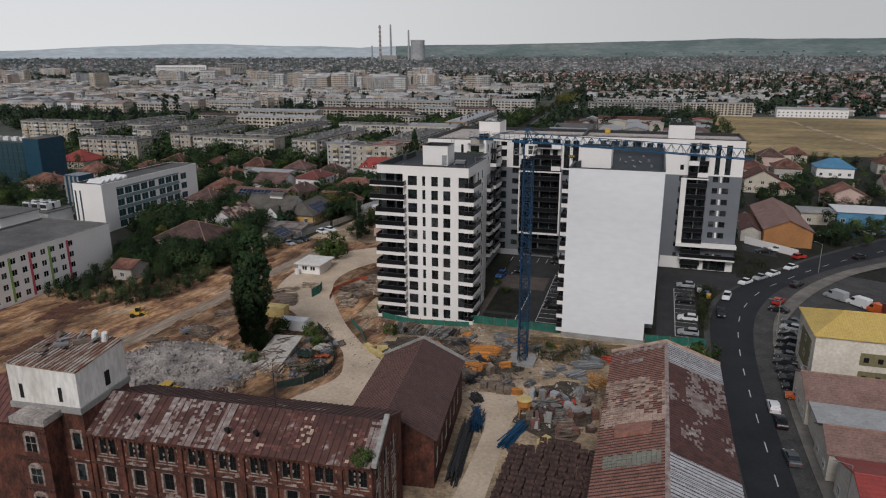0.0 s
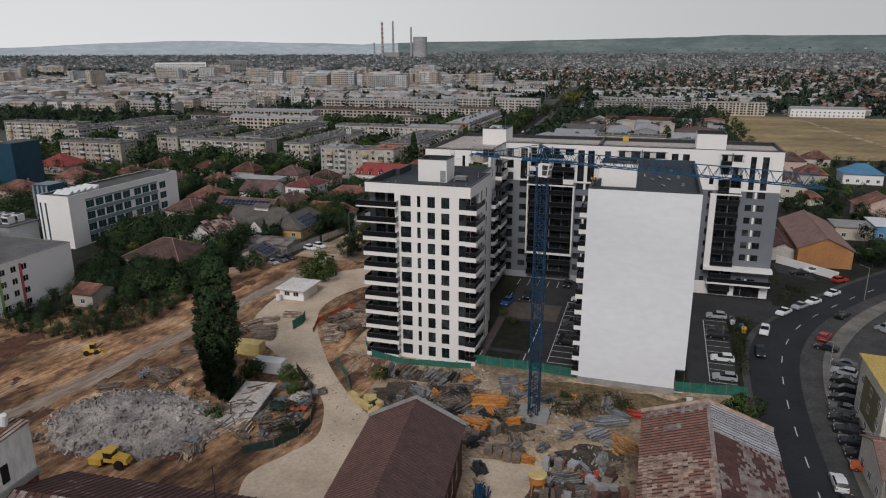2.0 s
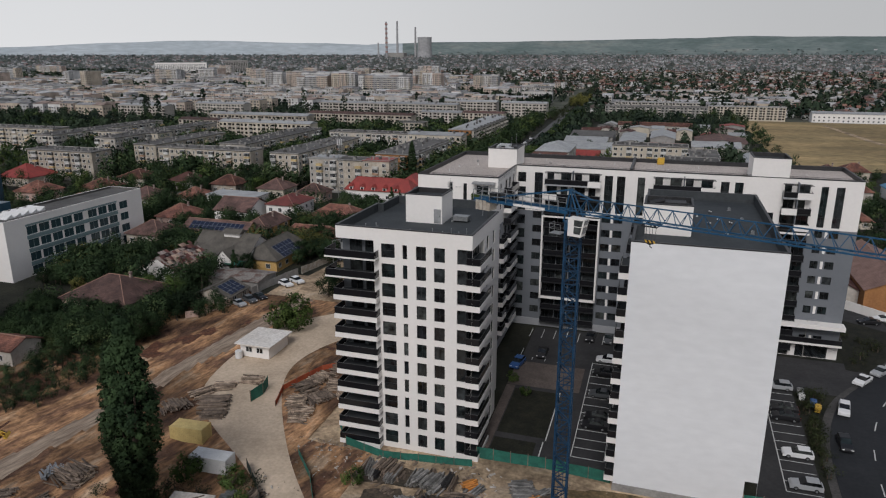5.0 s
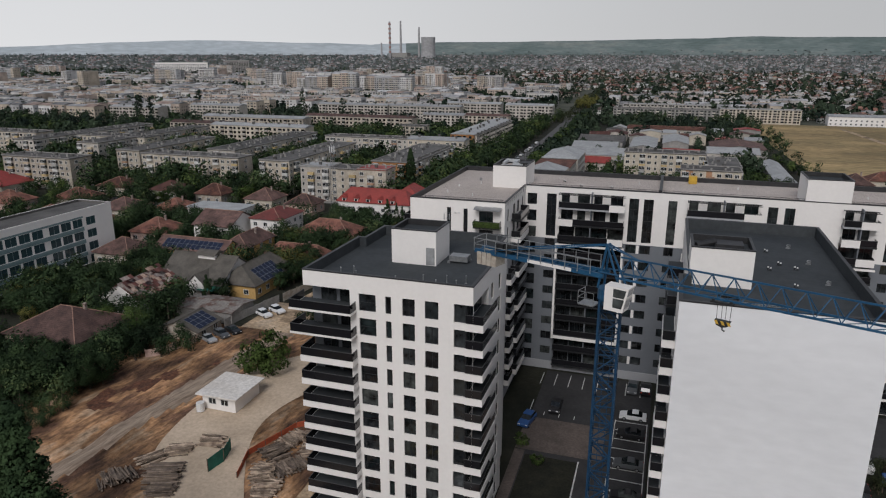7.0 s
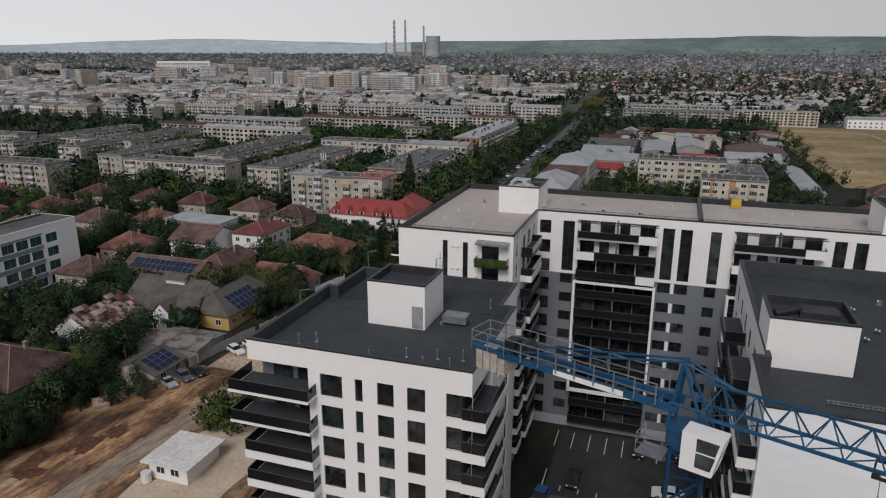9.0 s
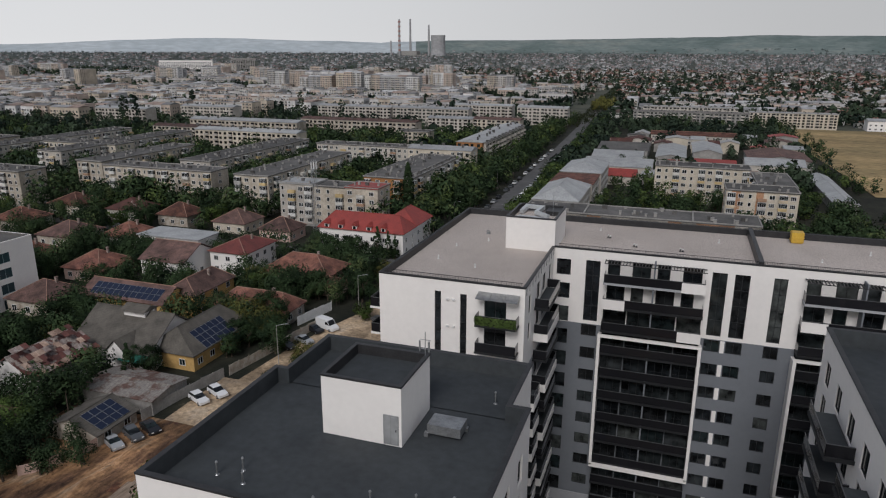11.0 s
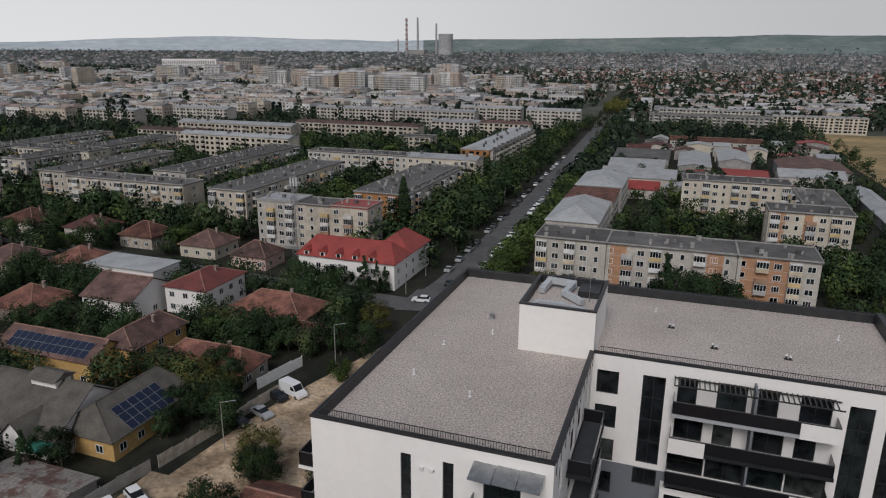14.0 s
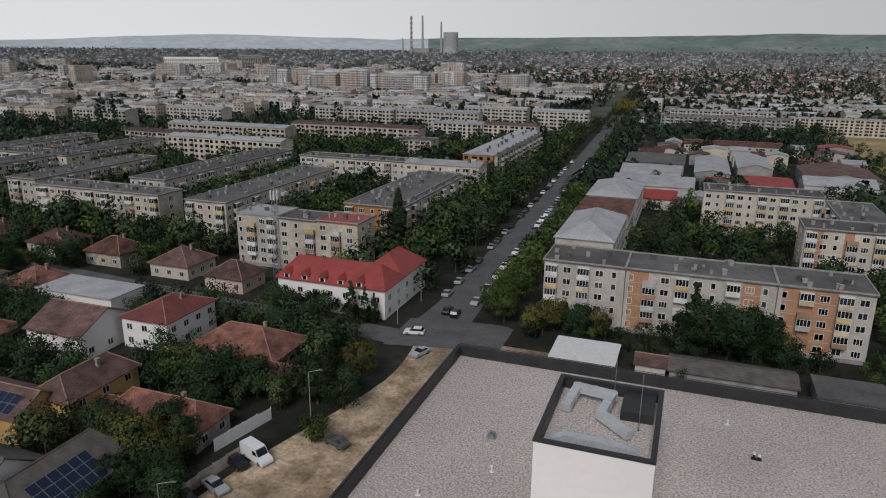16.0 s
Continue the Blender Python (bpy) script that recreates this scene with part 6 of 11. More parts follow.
block(-251, -187, 632, 643, 16.2, "palewall", "sheet", "f", "long pale block of flats with metal roof", 21, roofcap=1)
block(-213, -163, 678, 689, 16.2, "palewall", "sheet", "f", "pale block of flats with metal roof", 22, roofcap=1)
block(-157, -115.6, 671, 682, 16.2, "palewall", "sheet", "fr", "pale block of flats with metal roof", 23, roofcap=1)
block(-345, -300, 466, 477, 14.2, "beige", "browntile", "f", "beige block of flats with a brown roof", 24, roofcap=1)
block(-295, -228, 443, 454, 16.2, "cream", "sheet", "fl", "long cream block of flats with pale roof", 25, roofcap=1)
block(-339, -258, 494, 506, 16.2, "beige", "sheet", "f", "long block of flats with pale roof", 26, roofcap=1)
block(-223.8, -209, 343, 423, 16.2, "palewall", "roofflat", "fr", "long grey block of flats with a bitumen roof", 27)
block(-303, -290, 345, 434, 16.2, "palewall", "roofflat", "fr", "long grey block of flats with a bitumen roof", 28)
block(-345, -332, 345, 434, 16.2, "palewall", "roofflat", "fr", "long grey block of flats with a bitumen roof", 29)
block(-470, -421, 545, 557, 16.2, "palewall", "sheet", "f", "long pale block of flats", 30, roofcap=1)
block(-420, -370, 585, 597, 16.2, "palewall", "sheet", "f", "long pale block of flats", 32, roofcap=1)
block(-66, 20, 690, 702, 14.5, "concrete", "roofflat", "fl", "long grey block of flats with white bays", 33)
block(22, 85, 715, 727, 14.0, "cream", "sheet", "f", "long cream block of flats", 34)
block(-62, 16, 752, 764, 14.0, "palewall", "sheet", "f", "long pale block of flats", 35)
block(-330, -285, 372, 384, 16.0, "cream", "roofflat", "fr", BL, 36)
block(-420, -360, 372, 384, 16.0, "beige", "roofflat", "fr", BL, 37)
block(-300, -262, 300, 312, 15.8, "beige", "roofflat", "fr", BL, 38)

# silver-roofed row and low halls beside the avenue
def hall(x0, x1, y0, y1, eave, ridge, axis, wall, roof, label, hip=0.0, cat="building", name="hall", windows="", over=0.4):
    gz = G(x0, y0)
    t = thing(name, ((x0 + x1) / 2, (y0 + y1) / 2, gz), label, cat)
    take(x0, x1, y0, y1, 1.0)
    a, b, e, r = (x1 - x0) / 2, (y1 - y0) / 2, eave - gz, ridge - gz
    mb = MB()
    if hip or axis is None:
        mb.box(-a, -b, -0.4, a, b, e)
    elif axis == "x":
        mb.hull([(-a, -b, -.4), (a, -b, -.4), (a, b, -.4), (-a, b, -.4), (-a, -b, e), (a, -b, e), (a, b, e), (-a, b, e), (-a, 0, r - .1), (a, 0, r - .1)],
                [(0, 1, 5, 4), (2, 3, 7, 6), (1, 2, 6, 9, 5), (3, 0, 4, 8, 7)])
    else:
        mb.hull([(-a, -b, -.4), (a, -b, -.4), (a, b, -.4), (-a, b, -.4), (-a, -b, e), (a, -b, e), (a, b, e), (-a, b, e), (0, -b, r - .1), (0, b, r - .1)],
                [(0, 1, 5, 8, 4), (2, 3, 7, 9, 6), (1, 2, 6, 5), (3, 0, 4, 7)])
    part("wall", mb, [wall], t)
    rf, o, th = MB(), over, 0.16
    if axis is None:
        rf.box(-a - o, -b - o, e, a + o, b + o, e + 0.3)
    else:
        if axis == "x":
            h = min(a - 0.3, hip * b)
            top = [(-a - (o if not hip else -h), 0, r), (a + (o if not hip else -h), 0, r)]
            low = [(-a - o, -b - o, e), (a + o, -b - o, e), (a + o, b + o, e), (-a - o, b + o, e)]
            fs = [(0, 1, 5, 4), (2, 3, 4, 5), (1, 2, 5), (3, 0, 4)]
        else:
            h = min(b - 0.3, hip * a)
            top = [(0, -b - (o if not hip else -h), r), (0, b + (o if not hip else -h), r)]
            low = [(-a - o, -b - o, e), (a + o, -b - o, e), (a + o, b + o, e), (-a - o, b + o, e)]
            fs = [(1, 2, 5, 4), (3, 0, 4, 5), (0, 1, 4), (2, 3, 5)]
        if not hip:
            fs = fs[:2]
        P = low + top
        n = len(P)
        rf.hull([Vector(p) + Vector((0, 0, th)) for p in P], fs)
        rf.hull(P, [f[::-1] for f in fs])
        ring = [(0, 1), (1, 2), (2, 3), (3, 0)] if hip else ([(0, 1), (2, 3), (1, 5), (5, 2), (3, 4), (4, 0)] if axis == "x" else [(1, 2), (3, 0), (0, 4), (4, 1), (2, 5), (5, 3)])
        for i, k in ring:
            rf.poly([P[i], P[k], Vector(P[k]) + Vector((0, 0, th)), Vector(P[i]) + Vector((0, 0, th))])
        c0, c1 = Vector(top[0]) + Vector((0, 0, th)), Vector(top[1]) + Vector((0, 0, th))
        rf.rod(c0, c1, 0.14, n=6, m=1)
        if hip:
            for i, k in ((0, 0), (1, 1 if axis == "x" else 0), (2, 1), (3, 0 if axis == "x" else 1)):
                rf.rod(Vector(low[i]) + Vector((0, 0, th)), (c0, c1)[k], 0.12, n=5, m=1)
    part("roof", rf, [roof, "ridge" if roof in ("rooftile", "browntile", "darkred", "shoptile") else roof], t)
    fh = 2.9
    for s in windows:
        ob, u, nn, L = {"f": ((-a, -b, 0), (1, 0, 0), (0, -1, 0), 2 * a), "b": ((a, b, 0), (-1, 0, 0), (0, 1, 0), 2 * a),
                        "l": ((-a, b, 0), (0, -1, 0), (-1, 0, 0), 2 * b), "r": ((a, -b, 0), (0, 1, 0), (1, 0, 0), 2 * b)}[s]
        B = basis(ob, u, nn)
        nc = max(1, int(L / 3.6))
        for fl in range(max(1, int(e / fh + 0.2))):
            for k in range(nc):
                flat_window(t, B, (k + 0.5) * L / nc - 0.7, 0.95 + fl * fh, 1.4, 1.35, 2, "winwhite")
    return t


hall(-73.5, -58.5, 333, 364, 12.5, 16.0, "y", "palewall", "sheet", "building with a pale metal hip roof beside the avenue", hip=1.0, windows="fr")
hall(-73.8, -58, 366, 388, 12.3, 0, None, "palewall", "rooftile", "building with a flat orange-red roof", windows="r")
hall(-74, -57.5, 391, 420, 12.5, 15.5, "y", "palewall", "sheet", "building with a pale metal hip roof", hip=1.0, windows="fr")
hall(-71, -40, 440, 462, 8, 10.5, "x", "palewall", "sheet", "low hall with a pale metal roof")
hall(-71, -46, 470, 495, 7.5, 10, "x", "palewall", "sheet", "low hall with a pale metal roof")
hall(-72, -45, 505, 540, 7.5, 9.5, "x", "concrete", "roofflat", "grey low workshop hall")
hall(-40, -25, 490, 540, 6.5, 8, "y", "concrete", "sheet", "grey low workshop hall")
hall(-21.5, -7, 498, 535, 8.5, 10.5, "y", "concrete", "sheet", "workshop hall with pale blue-grey roof")
hall(-22, -2, 460, 490, 6.5, 8.5, "x", "palewall", "redsheet", "low hall with a red roof")
hall(-47, 5, 583, 596, 8, 9.8, "x", "palewall", "rooftile", "long low hall with a rusty red roof", windows="f")
hall(2, 28, 466, 482, 8, 10.5, "x", "palewall", "sheet", "white hall with a pale roof")
hall(5, 34, 484, 520, 8, 10.5, "y", "concrete", "browntile", "hall with a dark red roof")
hall(28, 36, 395, 460, 5.5, 7.0, "y", "concrete", "sheet", "long narrow shed with a grey roof")
hall(-60, -46, 425, 436, 6, 8.5, "x", "palewall", "redsheet", "small hall with a red roof")
pick, made = random.Random(31), 0
for _ in range(300):          # small workshops that fill the yard between the halls
    x, y, w, d, e = pick.uniform(-70, 34), pick.uniform(424, 600), pick.uniform(4, 9), pick.uniform(4, 8), pick.uniform(5.5, 8.5)
    if made < 26 and not any(a - 0.5 < x + w and x - w < b + 0.5 and c - 0.5 < y + d and y - d < f + 0.5 for a, b, c, f in TAKEN):
        roof = pick.choice(("sheet", "flatpale", "rust", "sheet", "browntile", "roofflat", "redsheet"))
        hall(x - w, x + w, y - d, y + d, e, e + pick.uniform(1, 2), pick.choice("xy"), pick.choice(("palewall", "concrete", "cream")), roof,
             {"sheet": "small workshop with a pale metal roof", "flatpale": "small workshop with a pale roof", "rust": "small shed with a rusty roof", "browntile": "small shed with a brown roof",
              "roofflat": "small shed with a dark roof", "redsheet": "small shed with a red roof"}[roof], name="workshop")
        made += 1
# sheds behind the long building
hall(-63, -51.5, 277, 286.5, 4.6, 0, None, "white", "winwhite", "low kiosk with a flat white roof", name="kiosk")
hall(-41.8, -21, 279, 286, 4.6, 5.6, "x", "concrete", "greytile", "low shed with a grey-brown sheet roof", name="shed")
hall(-47.8, -42.5, 279.5, 284.5, 4.6, 5.8, "x", "palewall", "browntile", "tiny shed with a brown roof", name="shed")
hall(-18, 12, 277, 285, 4.8, 0, None, "concrete", "roofflat", "row of flat-roofed garages", name="garage_row")

# ---- houses in the gardens ----
ROOFS = []
M["rustpatch"] = material("patched_rusty_sheet", (0.34, 0.30, 0.27), (0.12, 0.05, 0.042), 0.7, 0.75, 0.02, 6, fine=3, contrast=(0.46, 0.56), amp=2)
def chimney(x, y, z0, z1, parent, w=0.27):
    mb = MB()
    mb.box(x - w, y - w, z0, x + w, y + w, z1)
    mb.box(x - w - 0.08, y - w - 0.08, z1, x + w + 0.08, y + w + 0.08, z1 + 0.12)
    part("chimney", mb, ["plaster"], parent)


def house(x0, x1, y0, y1, eave, ridge, axis, wall, roof, label, hip=1.0, windows="fr", ch=True):
    t = hall(x0, x1, y0, y1, eave, ridge, axis, wall, roof, label, hip, "house", "house", windows, over=0.5)
    if ch:
        chimney((x1 - x0) * 0.18, (y1 - y0) * 0.1, ridge - G(x0, y0) - 1.4, ridge - G(x0, y0) + 0.45, t)
    return t


def panels(parent, o, u, v, nu, nv, w, h, name="solar_panel"):
    """Solar panels in a grid on a slope: origin o, unit vectors u, v."""
    o, u, v = Vector(o), Vector(u).normalized(), Vector(v).normalized()
    n = u.cross(v)
    mb = MB()
    mb.hull([q + n * d for d in (0.02, 0.07) for q in (Vector(), u * (w - .05), u * (w - .05) + v * (h - .05), v * (h - .05))],
            [(0, 3, 2, 1), (4, 5, 6, 7), (0, 1, 5, 4), (1, 2, 6, 5), (2, 3, 7, 6), (3, 0, 4, 7)], 1)
    mb.hull([n * 0.074 + q for q in (u * .04 + v * .04, u * (w - .09) + v * .04, u * (w - .09) + v * (h - .09), u * .04 + v * (h - .09))], [(0, 1, 2, 3)], 0)
    me = mb.data(name, ["pv", "steel"])
    for i in range(nu):
        for k in range(nv):
            part(name, me, None, parent, mat=Matrix.Translation(o + u * (i * w) + v * (k * h)))


# red L-shaped inn on the corner
t = house(-129, -102, 288.0, 298, 8.8, 13.0, "x", "white", "redsheet", "white corner inn with a bright red roof and dormers", hip=0.6, windows="fr")
for k in range(5):
    x = -11 + 4.6 * k
    mb = MB()
    mb.box(x - 0.7, -5.2, 6.6, x + 0.7, -2.0, 8.3, 0)
    mb.hull([(x - 1, -5.5, 8.2), (x + 1, -5.5, 8.2), (x + 1, -1.5, 8.2), (x - 1, -1.5, 8.2), (x, -5.5, 9.3), (x, -1.5, 9.3)], [(0, 1, 4), (1, 2, 5, 4), (3, 0, 4, 5), (2, 3, 5)], 1)
    mb.box(x - 0.45, -5.26, 6.9, x + 0.45, -5.2, 8.0, 2)
    part("dormer", mb, ["white", "redsheet", "glass"], t, "white dormer with a red roof")
house(-112.5, -102, 298, 312, 8.8, 13.0, "y", "white", "redsheet", "white rear wing of the inn with a red roof", hip=0.8, windows="r", ch=False)
t = house(-145, -134, 257, 271.5, 8.2, 10.8, "y", "white", "darkred", "white two-storey house with a dark red roof", windows="frl")
t = house(-160, -146.5, 248, 262, 7.0, 10.6, "x", "white", "browntile", "white house with a brown metal gable roof", hip=0, windows="fr", ch=False)
hall(-173, -152.6, 262, 271, 9.0, 0, None, "white", "sheet", "modern white house with a flat pale roof", name="house", cat="house", windows="f")
house(-128, -109, 255, 267, 5.2, 9.0, "x", "pinkwall", "rooftile", "low house with a large orange tiled hip roof", windows="fr")
hall(-112, -104, 251, 257, 4.2, 6.0, "x", "pinkwall", "rooftile", "small pink annexe with a tiled roof", hip=1.0, name="house", cat="house")
house(-123.5, -106, 230.5, 238.5, 5.0, 8.2, "x", "stonetrim", "rooftile", "low house with a red tile roof among trees", hip=0.7, windows="r")
hall(-132, -124, 232, 238, 4.2, 5.6, "x", "stonetrim", "rooftile", "low outbuilding with a red tile roof", name="shed")
t = house(-153, -131, 222, 231, 7.0, 9.6, "x", "ochre", "browntile", "ochre house with solar panels on a brown roof", hip=0, windows="fr", ch=False)
panels(t, (-9.0, -4.2, 5.5), (1, 0, 0), (0, 4.5, 2.6), 12, 2, 1.55, 1.75)
house(-135, -127, 228, 242, 7.5, 10.4, "y", "ochre", "browntile", "ochre rear wing with a brown roof", hip=0.6, windows="r")
t = house(-136, -118, 203, 218, 5.6, 10.8, "x", "white", "greytile", "white house with a grey tiled roof and green awning", hip=0.0, windows="fr")
mb = MB()
mb.hull([(3.5, -9.6, 2.7), (9.2, -9.6, 2.7), (9.2, -7.4, 3.5), (3.5, -7.4, 3.5), (3.5, -9.6, 2.8), (9.2, -9.6, 2.8), (9.2, -7.4, 3.6), (3.5, -7.4, 3.6)],
        [(0, 3, 2, 1), (4, 5, 6, 7), (0, 1, 5, 4), (1, 2, 6, 5), (2, 3, 7, 6), (3, 0, 4, 7)])
part("awning", mb, ["greennet"], t, "teal fabric awning")
mb = MB()          # small porch gable and rear dormer
mb.hull([(1.0, -9.2, 2.4), (5.4, -9.2, 2.4), (5.4, -3.2, 2.4), (1.0, -3.2, 2.4), (1.0, -9.2, 4.2), (5.4, -9.2, 4.2), (5.4, -3.2, 4.2), (1.0, -3.2, 4.2), (3.2, -9.2, 6.4), (3.2, -2.6, 6.4)],
        [(0, 1, 5, 8, 4), (1, 2, 6, 5), (3, 0, 4, 7)])
mb.hull([(0.6, -9.6, 3.9), (3.2, -9.6, 6.5), (3.2, -2.4, 6.5), (0.6, -2.4, 3.9), (5.8, -9.6, 3.9), (5.8, -2.4, 3.9)], [(0, 1, 2, 3), (1, 4, 5, 2)], 1)
part("porch_gable", mb, ["white", "greytile"], t, "white porch gable")
mb = MB()
mb.box(-1.5, -1.5, 7.6, 3.5, 1.5, 9.2, 0)
mb.hull([(-1.9, -2.2, 9.1), (3.9, -2.2, 9.1), (3.9, 2.2, 9.1), (-1.9, 2.2, 9.1), (-1.9, 0, 10.1), (3.9, 0, 10.1)], [(0, 1, 5, 4), (2, 3, 4, 5), (1, 2, 5), (3, 0, 4)], 1)
part("roof_lantern", mb, ["white", "greytile"], t)
t = house(-121, -110.5, 206, 224, 5.2, 9.2, "y", "ochre", "greytile", "ochre wing with a grey tiled roof and solar panels", hip=0.5, windows="rf", ch=False)
panels(t, (5.6, -5.5, 3.45), (0, 1, 0), (-5.75, 0, 4.0), 6, 3, 1.55, 1.55)
hall(-121, -106.5, 190.5, 199, 4.6, 5.3, "x", "concrete", "patchsheet", "long lean-to with a patched sheet roof", name="shed")
t = hall(-117, -107.5, 180, 188, 4.0, 6.0, "y", "stonetrim", "greytile", "small workshop with solar panels on its roof", name="workshop", windows="r")
panels(t, (4.6, -3.0, 2.72), (0, 1, 0), (-4.75, 0, 2.0), 4, 3, 1.5, 1.4)
t = house(-140, -128, 188, 201, 5.4, 9.2, "y", "white", "rustpatch", "old white house with a rusty patched roof", hip=0.0, windows="fr")
ROOFS.append((t, [(6.5, -6.9, 4.6), (6.5, 6.9, 4.6), (0.05, 6.9, 8.45), (0.05, -6.9, 8.45)]))
house(-142, -124, 165, 180, 5.4, 9.6, "x", "pinkwall", "browntile", "large house with a red-brown tiled hip roof", hip=1.0, windows="fr")
hall(-137, -131, 142, 149, 3.4, 5.0, "x", "palewall", "rooftile", "garden shed with an orange tile roof", name="shed", windows="f")
hall(-85, -76, 199, 206, 4.8, 6.2, "x", "pinkwall", "rooftile", "small tiled house beside the tower", name="shed")
HOUSES = [(-193, -181, 268, 279, 5.5, 9, "rooftile"), (-212, -199, 262, 275, 5.5, 9, "browntile"), (-205, -190, 240, 252, 5.5, 9.2, "rooftile"),
          (-178, -166, 240, 252, 5.2, 9, "rooftile"), (-226, -214, 244, 256, 5.5, 9, "rooftile"), (-196, -184, 296, 306, 5.6, 9.2, "rooftile"),
          (-172, -160, 294, 305, 5.5, 9.2, "browntile"), (-152, -141, 290.5, 300, 5.5, 8.8, "browntile"), (-219, -206, 297, 308, 5.6, 9, "rust"),
          (-243, -230, 272, 284, 5.5, 9, "rooftile"), (-246, -232, 297, 309, 5.6, 9, "rooftile"), (-262, -249, 258, 270, 5.5, 9.5, "rooftile"),
          (-186, -174, 205, 216, 5.5, 9, "browntile"), (-170, -158, 217, 228, 5.5, 9, "browntile"), (-298, -280, 281, 297, 6, 11, "redsheet"),
          (-262, -246, 228, 240, 5.5, 9, "rooftile"), (-300, -286, 300, 312, 5.5, 9, "rooftile")]
for i, (a, b, c, d, e, r, m) in enumerate(HOUSES):
    lab = {"rooftile": "low house with an orange tile roof", "browntile": "low house with a brown tile roof", "rust": "old house with a faded tile roof", "redsheet": "house with a large red roof"}[m]
    house(a, b, c, d, e, r, "x" if i % 2 else "y", ("palewall", "stonetrim", "cream", "pinkwall")[i % 4], m, lab, windows="fr")

# office and slab buildings beside the earthworks
M["stripred"] = material("pink_red_paint", (0.50, 0.10, 0.13), (0.40, 0.08, 0.10), 1.0, 0.7)
M["stripgreen"] = material("lime_green_paint", (0.26, 0.40, 0.12), (0.20, 0.32, 0.10), 1.0, 0.7)
M["officeglass"] = gloss("blue_green_glass", (0.035, 0.065, 0.075), 0.08, 0.7)
t = thing("office_building", (-179.2, 202.6, 1.0), "white office building with strips of blue-green windows", "building")
take(-190, -168, 176, 231, 3)
take(-169, -158, 204, 234, 0)
w, W, H = MB(), 49.2, 16.8
op = [(u, 1.2 + 3.6 * f, u + 3.3, 1.2 + 3.6 * f + 2.3) for u in [6.4 + 3.9 * k for k in range(5)] + [27.2 + 3.9 * k for k in range(3)] + [39.6] for f in range(4)]
wall_face(w, (7.5, -W / 2, 0), (0, 1, 0), (1, 0, 0), W, H, op, 0.25)
w.poly([(-4.3, -W / 2, 0), (7.5, -W / 2, 0), (7.5, -W / 2, H), (-4.3, -W / 2, H)])
w.poly([(7.5, W / 2, 0), (-4.3, W / 2, 0), (-4.3, W / 2, H), (7.5, W / 2, H)])
w.poly([(-4.3, W / 2, 0), (-4.3, -W / 2, 0), (-4.3, -W / 2, H), (-4.3, W / 2, H)])
part("wall", w, ["white"], t)
B = basis((7.5, -W / 2, 0), (0, 1, 0), (1, 0, 0))
for a, b, c, d in op:
    put_window(t, B, a, b, c - a, d - b, 0.12, 2, 1, "teal", "officeglass")
for f in range(4):
    sp = MB()
    sp.box(7.5, -W / 2 + 6.2, 3.6 + 3.6 * f, 7.57, W / 2 - 10.6, 4.7 + 3.6 * f if f < 3 else 14.9)
    part("spandrel", sp, ["teal"], t, "pale teal band under the windows")
r = MB()
parapet(r, [(-4.3, -W / 2), (7.5, -W / 2), (7.5, W / 2), (-4.3, W / 2)], H - 0.6, H, 0.3, 1, 0)
deck(r, ((-4.3, 7.5, -W / 2, W / 2),), H - 0.6)
part("roof", r, ["roofflat", "white"], t)
for k in range(5):
    s = MB()
    s.hull([(-3, -20 + 2.6 * k, H - 0.6), (3, -20 + 2.6 * k, H - 0.6), (3, -18 + 2.6 * k, H + 0.5), (-3, -18 + 2.6 * k, H + 0.5), (-3, -17.9 + 2.6 * k, H - 0.6), (3, -17.9 + 2.6 * k, H - 0.6)],
           [(0, 1, 2, 3), (3, 2, 5, 4), (0, 3, 4), (1, 5, 2)])
    part("skylight", s, ["winwhite"], t, "white saw-tooth skylight")

for k in range(2):
    s = MB()
    s.box(-3.6 + 1.9 * k, -W / 2 - 0.06, 1.0, -3.0 + 1.9 * k, -W / 2 - 0.004, 14.5)
    part("slit_window", s, ["officeglass"], t, "tall dark slit window")

t = thing("hostel_building", (-157.5, 122, 0.0), "white slab building with red and green window strips", "building")
take(-172, -146, 60, 153, 2)
w, W, H = MB(), 60.0, 12.9
op = [(1.8 + 2.9 * k, 1.2 + 2.9 * f, 3.3 + 2.9 * k, 2.7 + 2.9 * f) for k in range(16) for f in range(4)]
wall_face(w, (11.7, -W / 2, 0), (0, 1, 0), (1, 0, 0), W, H, op, 0.2)
op2 = [(3.5 + 5.5 * k, 1.6 + 2.9 * f, 4.2 + 5.5 * k, 2.6 + 2.9 * f) for k in range(4) for f in range(4)]
w.poly([(-12, -W / 2, 0), (11.7, -W / 2, 0), (11.7, -W / 2, H), (-12, -W / 2, H)])
wall_face(w, (11.7, W / 2, 0), (-1, 0, 0), (0, 1, 0), 23.7, H, op2, 0.2)
w.poly([(-12, W / 2, 0), (-12, -W / 2, 0), (-12, -W / 2, H), (-12, W / 2, H)])
part("wall", w, ["white"], t)
B = basis((11.7, -W / 2, 0), (0, 1, 0), (1, 0, 0))
for i, (a, b, c, d) in enumerate(op):
    put_window(t, B, a, b, c - a, d - b, 0.1, 2, 1, "winwhite", "glass")
for k in range(8):
    s = MB()
    s.box(11.7, -W / 2 + 4.0 + 5.8 * k, 0.6, 11.76, -W / 2 + 4.7 + 5.8 * k, H - 1.2)
    part("colour_strip", s, ["stripred" if k % 2 else "stripgreen"], t, "pink-red painted strip" if k % 2 else "lime green painted strip")
r = MB()
